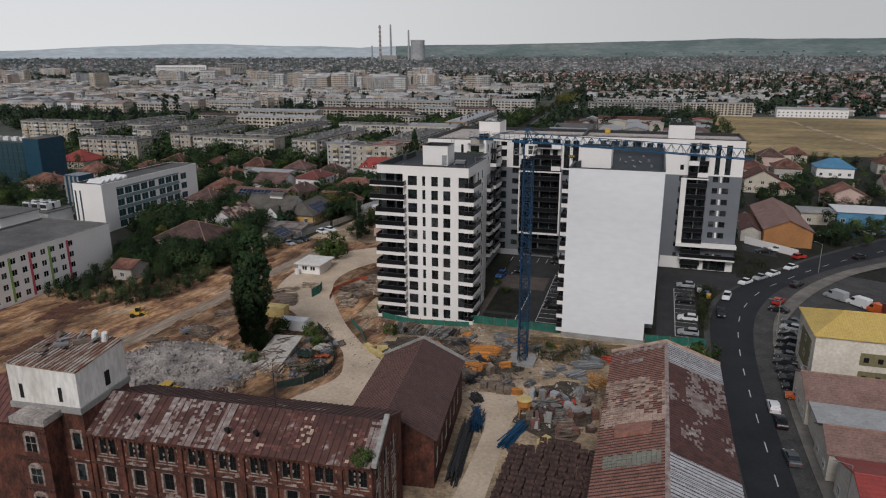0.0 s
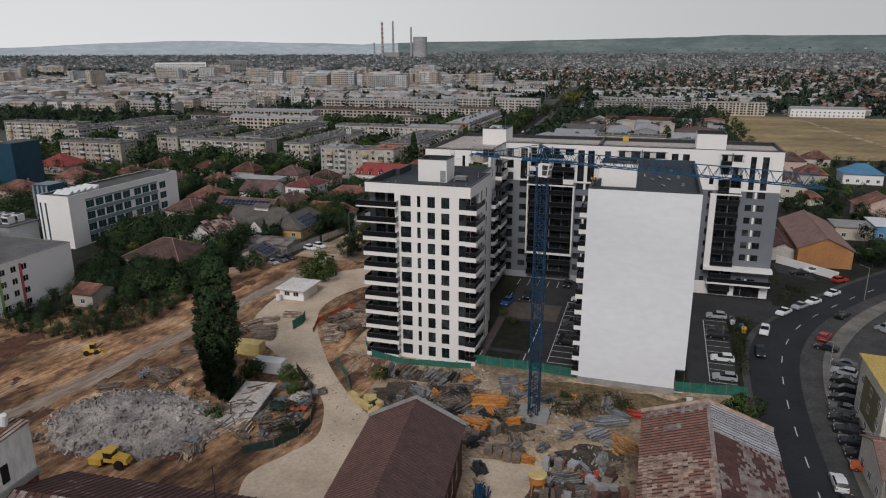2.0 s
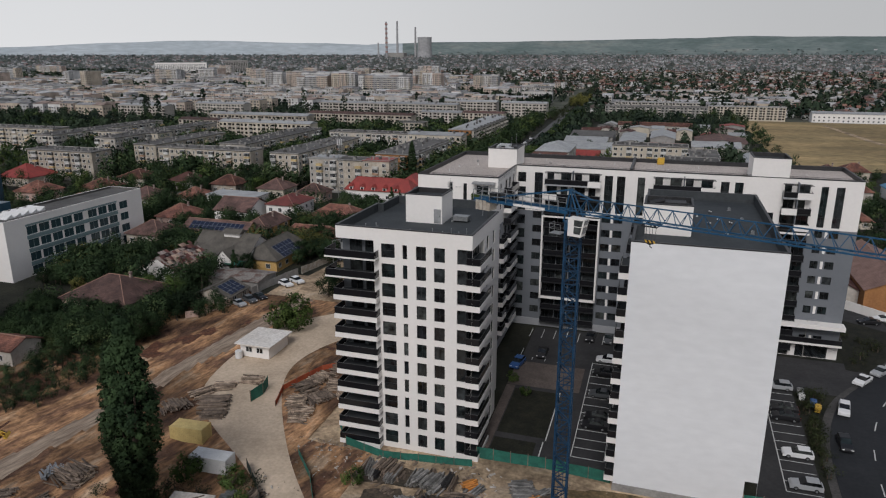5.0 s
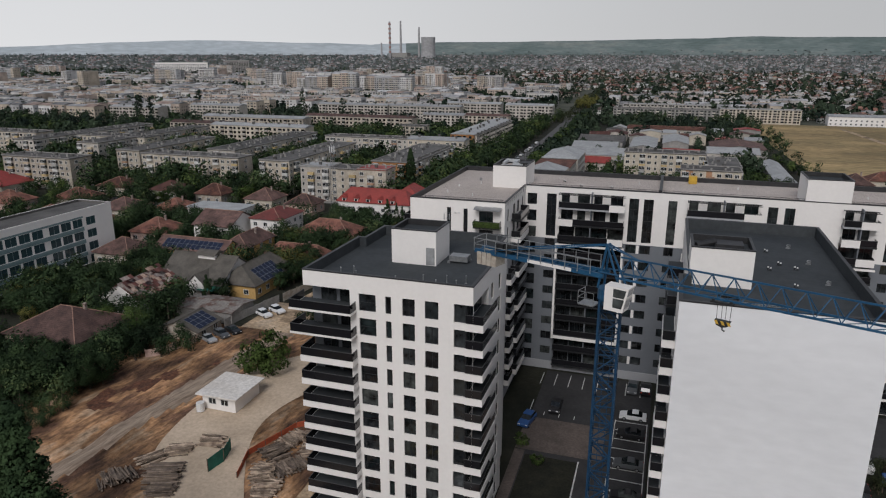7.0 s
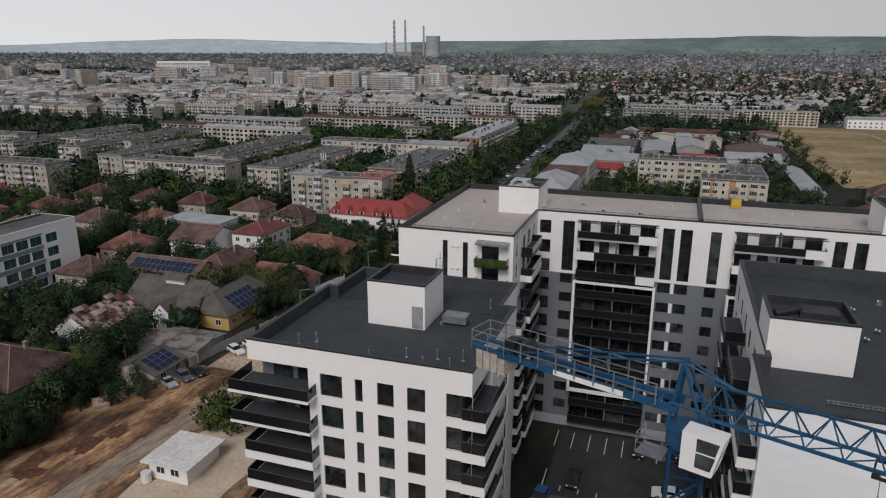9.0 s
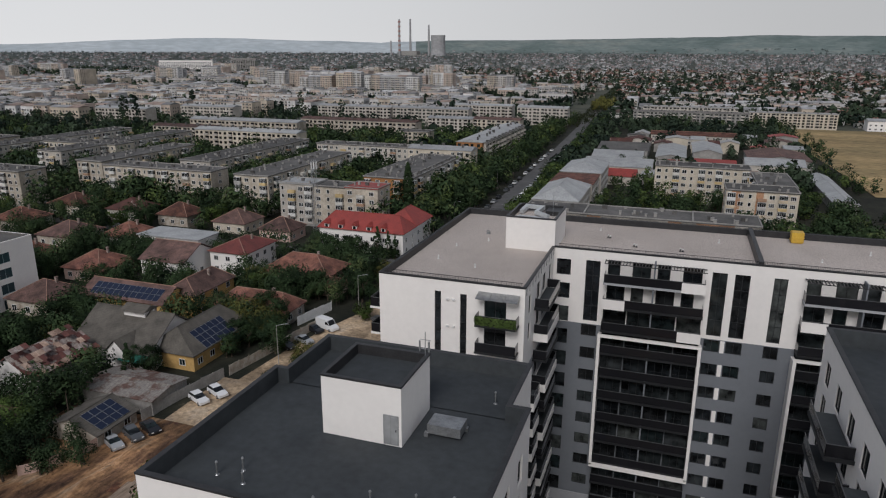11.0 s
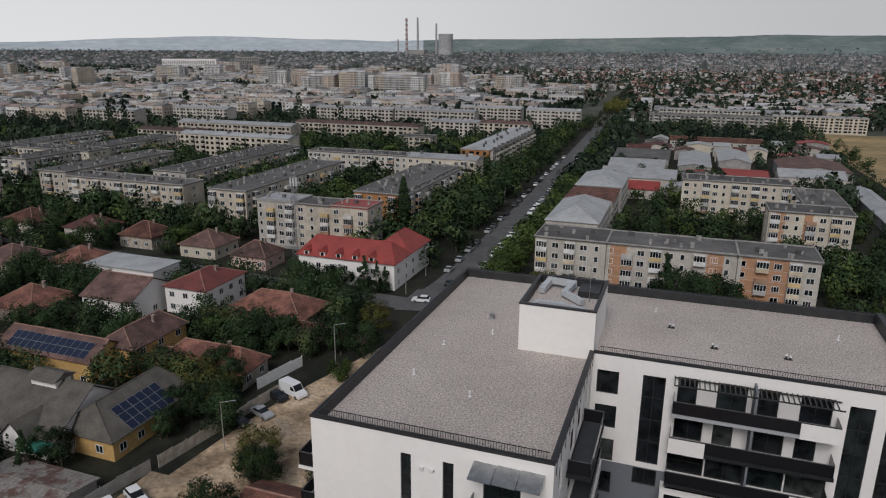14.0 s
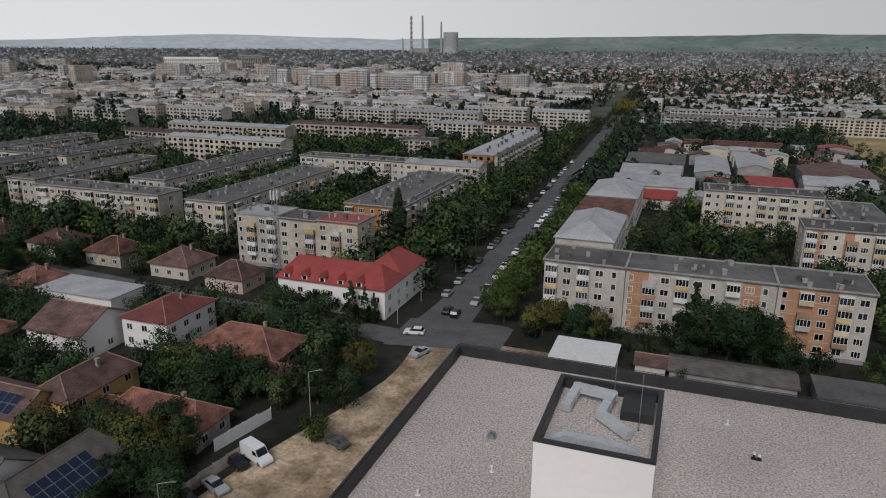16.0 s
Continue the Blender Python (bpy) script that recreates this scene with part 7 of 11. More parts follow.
parapet(r, [(-12, -W / 2), (11.7, -W / 2), (11.7, W / 2), (-12, W / 2)], H - 0.5, H, 0.3, 1, 0)
deck(r, ((-12, 11.7, -W / 2, W / 2),), H - 0.5)
part("roof", r, ["roofflat", "concrete"], t)

t = thing("glass_office", (-264, 241, 1.0), "steel-blue and dark glass office block", "building")
take(-320, -262, 238, 262)
mb = MB()
mb.box(-9, 0, 0, 0, 14, 21.5)
part("wall", mb, ["bluepanel"], t, "steel-blue clad corner")
mb = MB()
mb.box(-52, 2, 0, -9, 14, 19.5)
part("glass_wall", mb, ["officeglass"], t, "dark glazed front")
for f in range(6):
    mb = MB()
    mb.box(-52, 1.94, 2.6 + 3.2 * f, -9.05, 2.0, 2.85 + 3.2 * f)
    part("transom", mb, ["bluepanel"], t)
for k in range(14):
    mb = MB()
    mb.box(-12 - 3 * k, 1.9, 0.5, -11.9 - 3 * k, 2.0, 19.4)
    part("mullion", mb, ["bluepanel"], t)
mb = MB()
mb.box(-52.1, 2.05, 19.5, -9, 14.1, 19.8)
mb.box(-9.1, -0.1, 21.5, 0.1, 14.1, 21.8)
part("roof", mb, ["roofflat"], t)
for k in range(7):
    mb = MB()
    mb.box(-46 + 5 * k, 5, 19.8, -43 + 5 * k, 7.5, 21.4)
    mb.rod((-44.5 + 5 * k, 6.2, 21.4), (-44.5 + 5 * k, 6.2, 21.7), 0.9, n=10)
    part("cooling_unit", mb, ["winwhite"], t, "white rooftop cooling unit")
t = thing("stair_tower", (-202.5, 200, 1.0), "dark clad stair tower with pale strips", "building")
take(-207, -198, 195, 205)
mb = MB()
mb.box(-3.5, -3.5, 0, 3.5, 3.5, 15.5)
part("wall", mb, ["bluepanel"], t)
for k in range(4):
    mb = MB()
    mb.box(-3.3 + 1.9 * k, -3.58, 0.5, -2.5 + 1.9 * k, -3.5, 15.2)
    part("strip", mb, ["concrete"], t)
t = hall(-200, -187, 170, 180, 9.2, 0, None, "winwhite", "roofflat", "low plant room with cooling units on its roof", name="plant_room")
for i in range(3):
    for k in range(2):
        mb = MB()
        mb.box(-5 + 3.6 * i, -3.6 + 3.4 * k, 8.4, -2.4 + 3.6 * i, -1.2 + 3.4 * k, 10.6)
        mb.box(-4.9 + 3.6 * i, -3.65 + 3.4 * k, 8.9, -2.5 + 3.6 * i, -3.6 + 3.4 * k, 10.2, 1)
        mb.rod((-3.7 + 3.6 * i, -2.4 + 3.4 * k, 10.6), (-3.7 + 3.6 * i, -2.4 + 3.4 * k, 10.8), 0.9, n=10, m=1)
        part("cooling_unit", mb, ["winwhite", "darkframe"], t, "white rooftop cooling unit")

hall(-216, -186, 152, 166, 11.4, 0, None, "white", "roofflat", "white flat-roofed building beside the hostel", windows="r", name="annexe")

# ---- buildings beyond the road ----
t = hall(29.5, 62, 126, 140, 10.6, 13.2, "x", "shopwall", "yellowsheet", "cream school building with a yellow metal roof", hip=0.8, windows="l", name="school")
mb = MB()
for box in ((-9, -7.05, 2.6, 0.8, -7.0, 4.9), (2.4, -7.05, 2.6, 15.8, -7.0, 4.9), (-9, -7.05, 6.0, 0.8, -7.0, 8.3), (2.4, -7.05, 6.0, 15.8, -7.0, 8.3), (-16.3, -4.5, 2.4, -16.25, 4.0, 8.6)):
    mb = MB()
    mb.box(*box)
    part("wall_panel", mb, ["olive"], t, "olive wall panel")
for i, z in enumerate((3.2, 6.6)):
    for k in range(11):
        mb = MB()
        mb.box(-8.4 + 2.2 * k, -7.1, z, -7.6 + 2.2 * k, -7.05, z + 0.9)
        part("small_window", mb, ["darkpane"], t)
mb = MB()
mb.hull([(-14.5, -7.0, 3.2), (-9.6, -7.0, 3.2), (-9.6, -9.4, 2.7), (-14.5, -9.4, 2.7), (-14.5, -7.0, 3.5), (-9.6, -7.0, 3.5), (-9.6, -9.4, 2.95), (-14.5, -9.4, 2.95)],
        [(0, 3, 2, 1), (4, 5, 6, 7), (0, 1, 5, 4), (1, 2, 6, 5), (2, 3, 7, 6), (3, 0, 4, 7)])
part("porch_roof", mb, ["darkframe"], t, "dark porch roof")
t = hall(26.5, 44, 112.5, 123.5, 4.6, 7.0, "x", "shopwall", "shoptile", "low shop building with a brown roof", name="shop", windows="l")
hall(27.0, 46, 105, 112, 4.3, 0, None, "shopwall", "flatpale", "flat grey-roofed link between the shops", name="shop")
hall(26.5, 38, 96.5, 104.8, 4.4, 6.6, "x", "shopwall", "shoptile", "shop building with a brown roof", name="shop", windows="l")
hall(38, 52, 92, 104.8, 4.4, 0, None, "shopwall", "flatpale", "flat grey-roofed annexe beside the shops", name="annexe")
hall(27, 50, 78, 94, 5.2, 8.0, "x", "shopwall", "redsheet", "cream house with a bright red roof", name="house", cat="house", windows="lf")
t = hall(33.5, 47, 222, 258, 7.0, 10.2, "y", "orange", "shoptile", "orange-walled warehouse with a faded red-brown roof", name="warehouse")
hall(27.5, 33.4, 226, 246, 5.4, 7.0, "y", "palewall", "rust", "side shed with a rusty roof", name="shed")
hall(49.5, 60, 256, 266, 6.0, 0, None, "cream", "concrete", "low cream shop with a flat roof", name="shop", windows="f")
hall(61, 88, 258, 270, 6.5, 0, None, "bluewall", "winwhite", "blue shop with a white flat roof", name="shop", windows="f")
house(37, 51, 312, 326, 7.5, 11.5, "y", "cream", "rooftile", "cream house with an orange-brown roof", hip=0, windows="fr")
hall(47, 56, 308, 315, 4.6, 7.0, "x", "cream", "rooftile", "cream annexe with a bright orange roof", hip=1.0, name="house", cat="house", windows="f")
house(63, 78, 286, 298, 6.5, 10.5, "y", "pinkwall", "rooftile", "pink house with a brown tile roof", hip=0, windows="fl")
house(74, 90, 362, 374, 6.5, 10.5, "x", "white", "blueroof", "white house with a bright blue roof", windows="f")
house(88, 102, 292, 304, 6, 9.5, "y", "white", "browntile", "white house with a dark roof", hip=0, windows="fl")
house(36, 50, 345, 357, 7, 11, "x", "palewall", "rooftile", "pale house with a brown roof", windows="f")
house(54, 66, 352, 364, 7, 11, "y", "palewall", "rooftile", "pale house with a brown roof", windows="f")
hall(106, 166, 717, 730, 9.5, 11, "x", "white", "sheet", "long white hall with a pale roof beyond the field", windows="f")
t = hall(50, 72, 152, 163, 5.6, 7.2, "x", "red", "redsheet", "depot shed with a dark red roof", name="shed")
house(104, 118, 380, 392, 7, 11, "x", "palewall", "rooftile", "pale house with a faded tile roof", windows="f")
house(52, 64, 392, 404, 7, 11, "y", "pinkwall", "browntile", "pinkish house with a brown roof", windows="f")
house(122, 134, 350, 362, 7, 10.5, "x", "white", "browntile", "white house with a brown tile roof", windows="f")
house(66, 78, 408, 418, 6.5, 10, "x", "cream", "rooftile", "cream house with an orange tile roof", windows="f")
hall(92, 104, 322, 334, 6, 9.5, "x", "cream", "browntile", "cream house with a brown roof", name="house", cat="house", windows="f")
hall(110, 124, 300, 312, 6, 9.5, "x", "palewall", "rooftile", "pale house with a tile roof", name="house", cat="house", windows="f")

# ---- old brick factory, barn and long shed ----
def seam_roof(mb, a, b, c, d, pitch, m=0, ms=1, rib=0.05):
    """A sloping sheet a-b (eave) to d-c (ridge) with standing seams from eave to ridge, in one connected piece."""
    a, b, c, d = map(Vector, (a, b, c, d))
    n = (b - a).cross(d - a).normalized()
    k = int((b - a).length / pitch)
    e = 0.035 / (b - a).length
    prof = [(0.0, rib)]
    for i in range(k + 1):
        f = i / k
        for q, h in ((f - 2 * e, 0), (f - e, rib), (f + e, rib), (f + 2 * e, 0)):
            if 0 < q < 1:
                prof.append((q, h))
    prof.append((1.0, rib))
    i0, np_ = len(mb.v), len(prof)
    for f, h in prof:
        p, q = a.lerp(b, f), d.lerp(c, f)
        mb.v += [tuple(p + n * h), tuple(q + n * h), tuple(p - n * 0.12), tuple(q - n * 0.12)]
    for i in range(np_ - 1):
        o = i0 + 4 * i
        # rib faces take slot ms, a darker colour standing for their shade
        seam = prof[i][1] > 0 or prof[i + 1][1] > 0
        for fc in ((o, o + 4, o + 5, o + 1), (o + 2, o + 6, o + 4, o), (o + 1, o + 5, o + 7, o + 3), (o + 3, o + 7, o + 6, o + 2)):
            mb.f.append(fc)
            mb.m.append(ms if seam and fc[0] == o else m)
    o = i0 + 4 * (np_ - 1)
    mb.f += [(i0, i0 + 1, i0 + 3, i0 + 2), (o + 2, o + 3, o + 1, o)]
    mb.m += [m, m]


def sheets(parent, a, b, c, d, nu, nv, pick, mats, name="roof_sheet", lift=0.02, seed=1, most=300, bond=0.5):
    """Patched metal sheets laid in rows on a slope; pick says which material each one takes, or None for a gap."""
    a, b, c, d = map(Vector, (a, b, c, d))
    n = (b - a).cross(d - a).normalized()
    rnd = random.Random(seed)
    U, V = (b - a) / nu, (d - a) / nv
    shared, made, rest = {}, 0, {}
    for i in range(nu):
        for k in range(nv):
            m = pick(i / nu, k / nv, rnd)
            if m is None:
                continue
            made += 1
            if made > most:
                o = a + U * (i + (bond if k % 2 and i < nu - 1 else 0)) + V * k + n * (lift + rnd.uniform(-0.006, 0.012))
                q = [U * 0.03 + V * 0.03, U * 0.97 + V * 0.03, U * 0.97 + V * 0.97, U * 0.03 + V * 0.97]
                rest.setdefault(m, MB()).hull([o + p + n * 0.004 for p in q] + [o + p + n * 0.03 for p in q], [(4, 5, 6, 7), (0, 1, 5, 4), (1, 2, 6, 5), (2, 3, 7, 6), (3, 0, 4, 7)])
                continue
            if m not in shared:
                mb = MB()
                e = 0.985
                q = [U * 0.015 + V * 0.015, U * e + V * 0.015, U * e + V * e, U * 0.015 + V * e]
                mb.hull([p + n * 0.004 for p in q] + [p + n * 0.03 for p in q], [(4, 5, 6, 7), (0, 1, 5, 4), (1, 2, 6, 5), (2, 3, 7, 6), (3, 0, 4, 7)])
                shared[m] = mb.data(name, [m])
            part(name, shared[m], None, parent, mat=Matrix.Translation(a + U * (i + (bond if k % 2 and i < nu - 1 else 0)) + V * k + n * (lift + rnd.uniform(-0.006, 0.012))))
    for m, mb in rest.items():
        part(name, mb, [m], parent, kind="stuff")


# Shade along the roof ribs, put into the colour of the seam faces.
M["seam"] = material("shaded_seam", (0.075, 0.045, 0.04), (0.045, 0.028, 0.026), 0.8, 0.8, fine=3)
M["rustred"] = material("red_lead_sheet", (0.155, 0.062, 0.05), (0.08, 0.037, 0.033), 0.8, 0.7, 0.01, 6, fine=3, rand=0.3)
M["rustpale"] = material("bare_zinc_sheet", (0.34, 0.295, 0.27), (0.17, 0.105, 0.09), 0.9, 0.6, 0.01, 6, fine=3, rand=0.25)
M["rusttan"] = material("tan_flaking_sheet", (0.44, 0.33, 0.26), (0.26, 0.165, 0.125), 0.8, 0.75, 0.01, 6, fine=3, rand=0.3)
M["rustorange"] = material("faded_red_sheet", (0.34, 0.168, 0.125), (0.21, 0.098, 0.073), 0.8, 0.7, 0.01, 6, fine=4, rand=0.12, amp=2.2)
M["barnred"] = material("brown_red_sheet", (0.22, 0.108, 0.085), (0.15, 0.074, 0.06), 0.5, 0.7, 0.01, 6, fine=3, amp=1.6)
# The barn sheet again, darkened in colour for the slope facing away from light.
M["barnshade"] = material("shaded_brown_sheet", (0.13, 0.073, 0.064), (0.085, 0.05, 0.046), 0.5, 0.7, 0.01, 6, fine=3, amp=1.6)
M["patina"] = material("grey_green_patch", (0.24, 0.25, 0.20), (0.19, 0.17, 0.14), 0.5, 0.8, fine=3)


M["brickdark"] = material("sooty_brick", (0.085, 0.038, 0.03), (0.045, 0.024, 0.02), 0.5, 0.9, 0.02, 12, fine=4, amp=2)


TRIM = random.Random(3)


M["boxrust"] = material("rust_streaked_tin", (0.40, 0.34, 0.29), (0.19, 0.085, 0.05), 0.6, 0.75, 0.02, 6, fine=3, contrast=(0.42, 0.56), stretch=(2, 0.5, 1), amp=2.2)


def factory():
    t = thing("brick_factory", (-28.1, 63.0, 0), "derelict red brick factory with a patched rusty roof", "building", rz=5.0)
    take(-80, -24, 50, 78)
    L, D, E, R, M0 = 37.0, 12.5, 13.0, 16.0, 5.25          # M0: the ridge, nearer to the front
    w = MB()
    bay = 4.1
    ops = []
    for k in range(9):
        u = 1.2 + bay * k
        for z in (2.0, 6.0):
            ops.append((u + 0.5, z, u + 1.9, z + 2.4))
        ops += [(u + 0.1, 10.0, u + 1.15, 12.2), (u + 1.35, 10.0, u + 2.4, 12.2)]
    wall_face(w, (-L, 0, 0), (1, 0, 0), (0, -1, 0), L, E, ops, 0.35, 0, 1)
    opr = [(1.6 + 3.2 * k, z, 2.8 + 3.2 * k, z + 2.4) for k in range(3) for z in (2, 6, 9.7)]
    wall_face(w, (0, 0, 0), (0, 1, 0), (1, 0, 0), D, E, opr, 0.35, 0, 1)
    w.poly([(0, 0, E), (0, D, E), (0, M0, R + 0.3)])
    w.poly([(0, D, 0), (-L, D, 0), (-L, D, E), (0, D, E)])
    part("wall", w, ["brick", "stonetrim"], t, "red brick wall with worn mortar")
    B, Br = basis((-L, 0, 0), (1, 0, 0), (0, -1, 0)), basis((0, 0, 0), (0, 1, 0), (1, 0, 0))
    for q, BB in [(o, B) for o in ops] + [(o, Br) for o in opr]:
        put_window(t, BB, q[0], q[1], q[2] - q[0], q[3] - q[1], 0.25, 2, 2, "darkframe", "darkpane")
        tr = MB()
        a, b, c, d = q
        full = ((a - 0.3, a - 0.02, b - 0.2, d), (c + 0.02, c + 0.3, b - 0.2, d), (a - 0.02, c + 0.02, d + 0.02, d + 0.32), (a - 0.3, c + 0.3, b - 0.35, b - 0.2))
        for x0, x1, z0, z1 in (full if b < 9 else full[3:]):
            tr.hull([BB @ Vector(p) for p in ((x0, -0.06, z0), (x1, -0.06, z0), (x1, -0.06, z1), (x0, -0.06, z1), (x0, 0, z0), (x1, 0, z0), (x1, 0, z1), (x0, 0, z1))],
                    [(0, 1, 2, 3), (1, 5, 6, 2), (4, 0, 3, 7), (3, 2, 6, 7), (4, 5, 1, 0)])
        if b < 9:
            m0, ra = (a + c) / 2, (c - a) / 2 + 0.3
            arc = [(m0 + ra * math.cos(math.pi * i / 8), d + 0.3 + 0.55 * math.sin(math.pi * i / 8)) for i in range(9)]
            tr.hull([BB @ Vector((x, -0.08, z)) for x, z in arc] + [BB @ Vector((x, 0, z)) for x, z in arc],
                    [tuple(range(9))[::-1]] + [(i, i + 1, i + 10, i + 9) for i in range(8)])
        else:
            for x in (a - 0.5, c + 0.3):
                for z in (b + 0.2, b + 0.9, b + 1.6):
                    if TRIM.random() < 0.5:
                        continue
                    tr.hull([BB @ Vector(p) for p in ((x, -0.05, z), (x + 0.2, -0.05, z), (x + 0.2, -0.05, z + 0.35), (x, -0.05, z + 0.35), (x, 0, z), (x + 0.2, 0, z), (x + 0.2, 0, z + 0.35), (x, 0, z + 0.35))],
                            [(0, 1, 2, 3), (1, 5, 6, 2), (4, 0, 3, 7), (3, 2, 6, 7), (4, 5, 1, 0)])
        part("window_surround", tr, ["plaster"], t)
    for k in range(10):
        u = -L + 0.35 + bay * k
        pl = MB()
        if u < 0:
            pl.box(u - 0.25, -0.3, 0, u + 0.35, 0, E - 0.3)
            part("pilaster", pl, ["brick"], t)
    rnd, pp = random.Random(44), MB()          # flaking plaster fields and ornament blocks
    for k in range(150):
        u, z = rnd.uniform(-L - 9.6, -0.3), rnd.choice((0.9, 1.3, 4.9, 5.2, 8.9, 9.2, 12.3)) + rnd.uniform(-.15, .15)
        dy = -0.4 if u < -L else 0.0
        pp.box(u, dy - 0.035, z, u + rnd.uniform(0.2, 0.9), dy, z + rnd.uniform(0.12, 0.4))
    part("plaster_patch", pp, ["plaster"], t, "remains of pale plaster", kind="stuff")
    bd = MB()
    for z in (4.75, 8.75):
        bd.box(-L, -0.34, z, 0.1, 0, z + 0.22)
        bd.box(-L - 10.1, -0.55, z, -L, -0.4, z + 0.22)
    part("string_course", bd, ["brickdark"], t, "projecting brick string course")
    for u in (-L - 9.0, -L - 1.9):
        for z in (2.2, 6.2, 10.6):
            o = MB()
            o.box(u, -0.44, z, u + 1.1, -0.4, z + 2.2, 0)
            for q in (u - 0.28, u + 1.1):
                o.box(q, -0.5, z - 0.1, q + 0.28, -0.4, z + 2.3, 1)
            o.box(u - 0.28, -0.5, z + 2.3, u + 1.38, -0.4, z + 2.7, 1)
            part("tower_window", o, ["glass", "plaster"], t)
    co = MB()
    co.box(-L, -0.35, E - 0.45, 0.1, 0, E - 0.2)
    co.box(-L, -0.5, E - 0.2, 0.15, 0, E - 0.02)
    for k in range(60):
        co.box(-L + 0.2 + 0.615 * k, -0.3, E - 0.75, -L + 0.45 + 0.615 * k, 0, E - 0.45)
    part("cornice", co, ["brick"], t)
    rf = MB()
    seam_roof(rf, (-L, -0.6, E), (0.1, -0.6, E), (0.1, M0, R), (-L, M0, R), 0.9, rib=0.1)
    seam_roof(rf, (0.1, D + 0.5, E), (-L, D + 0.5, E), (-L, M0, R), (0.1, M0, R), 0.75, rib=0.09)
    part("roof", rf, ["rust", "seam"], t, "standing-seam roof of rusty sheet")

    def pick(u, v, rnd):
        p = noise.noise((u * 9, v * 2.5, 2)) * 0.7 + rnd.uniform(-.42, .42)
        s = noise.noise((int(u * 41) * 1.7, 0.3, 4)) * 1.2
        if u < 0.36 and p + s > 0.16 or 0.45 < u < 0.485 and p > -0.45 or u > 0.96 and p > -0.3 or 0.36 < u < 0.45 and p + s > 0.35:
            return "rustpale"
        if 0.49 < u and p + 0.5 * s > 0.5:
            return "rusttan"
        return "rustred" if p > 0.28 else None
    sheets(t, (-L + 0.1, -0.58, E + 0.06), (0.0, -0.58, E + 0.06), (0.0, M0 - 0.05, R + 0.03), (-L + 0.1, M0 - 0.05, R + 0.03), 82, 17, pick, None, lift=0.0, most=200, bond=0)
    gb = MB()
    gb.hull([(0.1, -0.3, E), (0.7, -0.3, E), (0.7, M0, R + 0.4), (0.1, M0, R + 0.4), (0.1, -0.3, E + 0.6), (0.7, -0.3, E + 0.6), (0.7, M0, R + 0.9), (0.1, M0, R + 0.9)],
            [(4, 5, 6, 7), (0, 1, 5, 4), (1, 2, 6, 5), (2, 3, 7, 6), (3, 0, 4, 7)])
    part("gable_coping", gb, ["concrete"], t, "cracked plastered gable coping")
    for x, y in ((-31, 2.0), (-18.5, 1.6), (-14.8, 1.7)):
        z = E + (y + .6) / (M0 + .6) * (R - E)
        vt = MB()
        vt.rod((x, y, z), (x, y - 0.3, z + 0.7), 0.22, n=8)
        vt.rod((x, y - 0.3, z + 0.7), (x, y - 0.6, z + 0.75), 0.3, n=8)
        part("roof_vent", vt, ["black"], t)
    # pole on the ridge
    pl = MB()
    pl.rod((-14, M0, R), (-14, M0, R + 6), 0.05)
    part("pole", pl, ["darkframe"], t)
    # stair tower and white box to the left of it
    s = MB()
    s.box(-L - 10, -0.4, 0, -L, 8.5, 15.6)
    part("stair_tower", s, ["brick"], t, "brick stair tower")
    s = MB()
    s.box(-L - 7.5, -3.2, 0, -L - 3.2, -0.4, 15.2)
    s.box(-L - 7.8, -3.5, 15.2, -L - 2.9, -0.4, 16.1, 1)
    tw = part("turret", s, ["brick", "rubble"], t, "brick turret with a mossy concrete cap")
    for z in (3.0, 7.0, 11.5):
        o = MB()
        o.box(-L - 6.1, -3.27, z, -L - 4.6, -3.2, z + 2.1, 0)
        for x in (-L - 6.4, -L - 4.6):
            o.box(x, -3.32, z - 0.2, x + 0.3, -3.2, z + 2.2, 1)
        arc = [(-L - 5.35 + 1.05 * math.cos(math.pi * i / 8), z + 2.1 + 0.75 * math.sin(math.pi * i / 8)) for i in range(9)]
        o.hull([(x, -3.33, q) for x, q in arc] + [(x, -3.2, q) for x, q in arc], [tuple(range(9))[::-1]] + [(i, i + 1, i + 10, i + 9) for i in range(8)], 1)
        o.box(-L - 5.38, -3.34, z, -L - 5.32, -3.27, z + 2.1, 1)
        o.box(-L - 6.1, -3.34, z + 1.1, -L - 4.6, -3.27, z + 1.16, 1)
        part("turret_window", o, ["glass", "plaster"], tw)
    for z in (2.2, 6.2, 10.4, 14.3):
        o = MB()
        o.box(-L - 7.65, -3.35, z, -L - 3.05, -3.2, z + 0.3)
        for k in range(9):
            o.box(-L - 7.5 + 0.5 * k, -3.3, z - 0.35, -L - 7.25 + 0.5 * k, -3.2, z)
        part("corbel_band", o, ["brickdark"], tw)
    wb = MB()
    wb.box(-L - 10.2, -0.6, 15.6, -L - 0.0, 8.9, 16.4, 1)
    wb.hull([(-L - 10, -0.4, 16.4), (-L - 0.2, -0.4, 16.4), (-L - 0.2, 8.7, 16.4), (-L - 10, 8.7, 16.4), (-L - 10, -0.4, 21.6), (-L - 0.2, -0.4, 21.2), (-L - 0.2, 8.7, 21.9), (-L - 10, 8.7, 22.0)],
            [(0, 1, 5, 4), (1, 2, 6, 5), (2, 3, 7, 6), (3, 0, 4, 7)])
    bx = part("plastered_box", wb, ["oldwhite", "concrete"], t, "white plastered box on the stair tower")
    rf = MB()
    seam_roof(rf, (-L - 10.2, -0.5, 21.6), (-L - 0.1, -0.5, 21.2), (-L - 0.1, 8.8, 21.9), (-L - 10.2, 8.8, 22.0), 0.55)
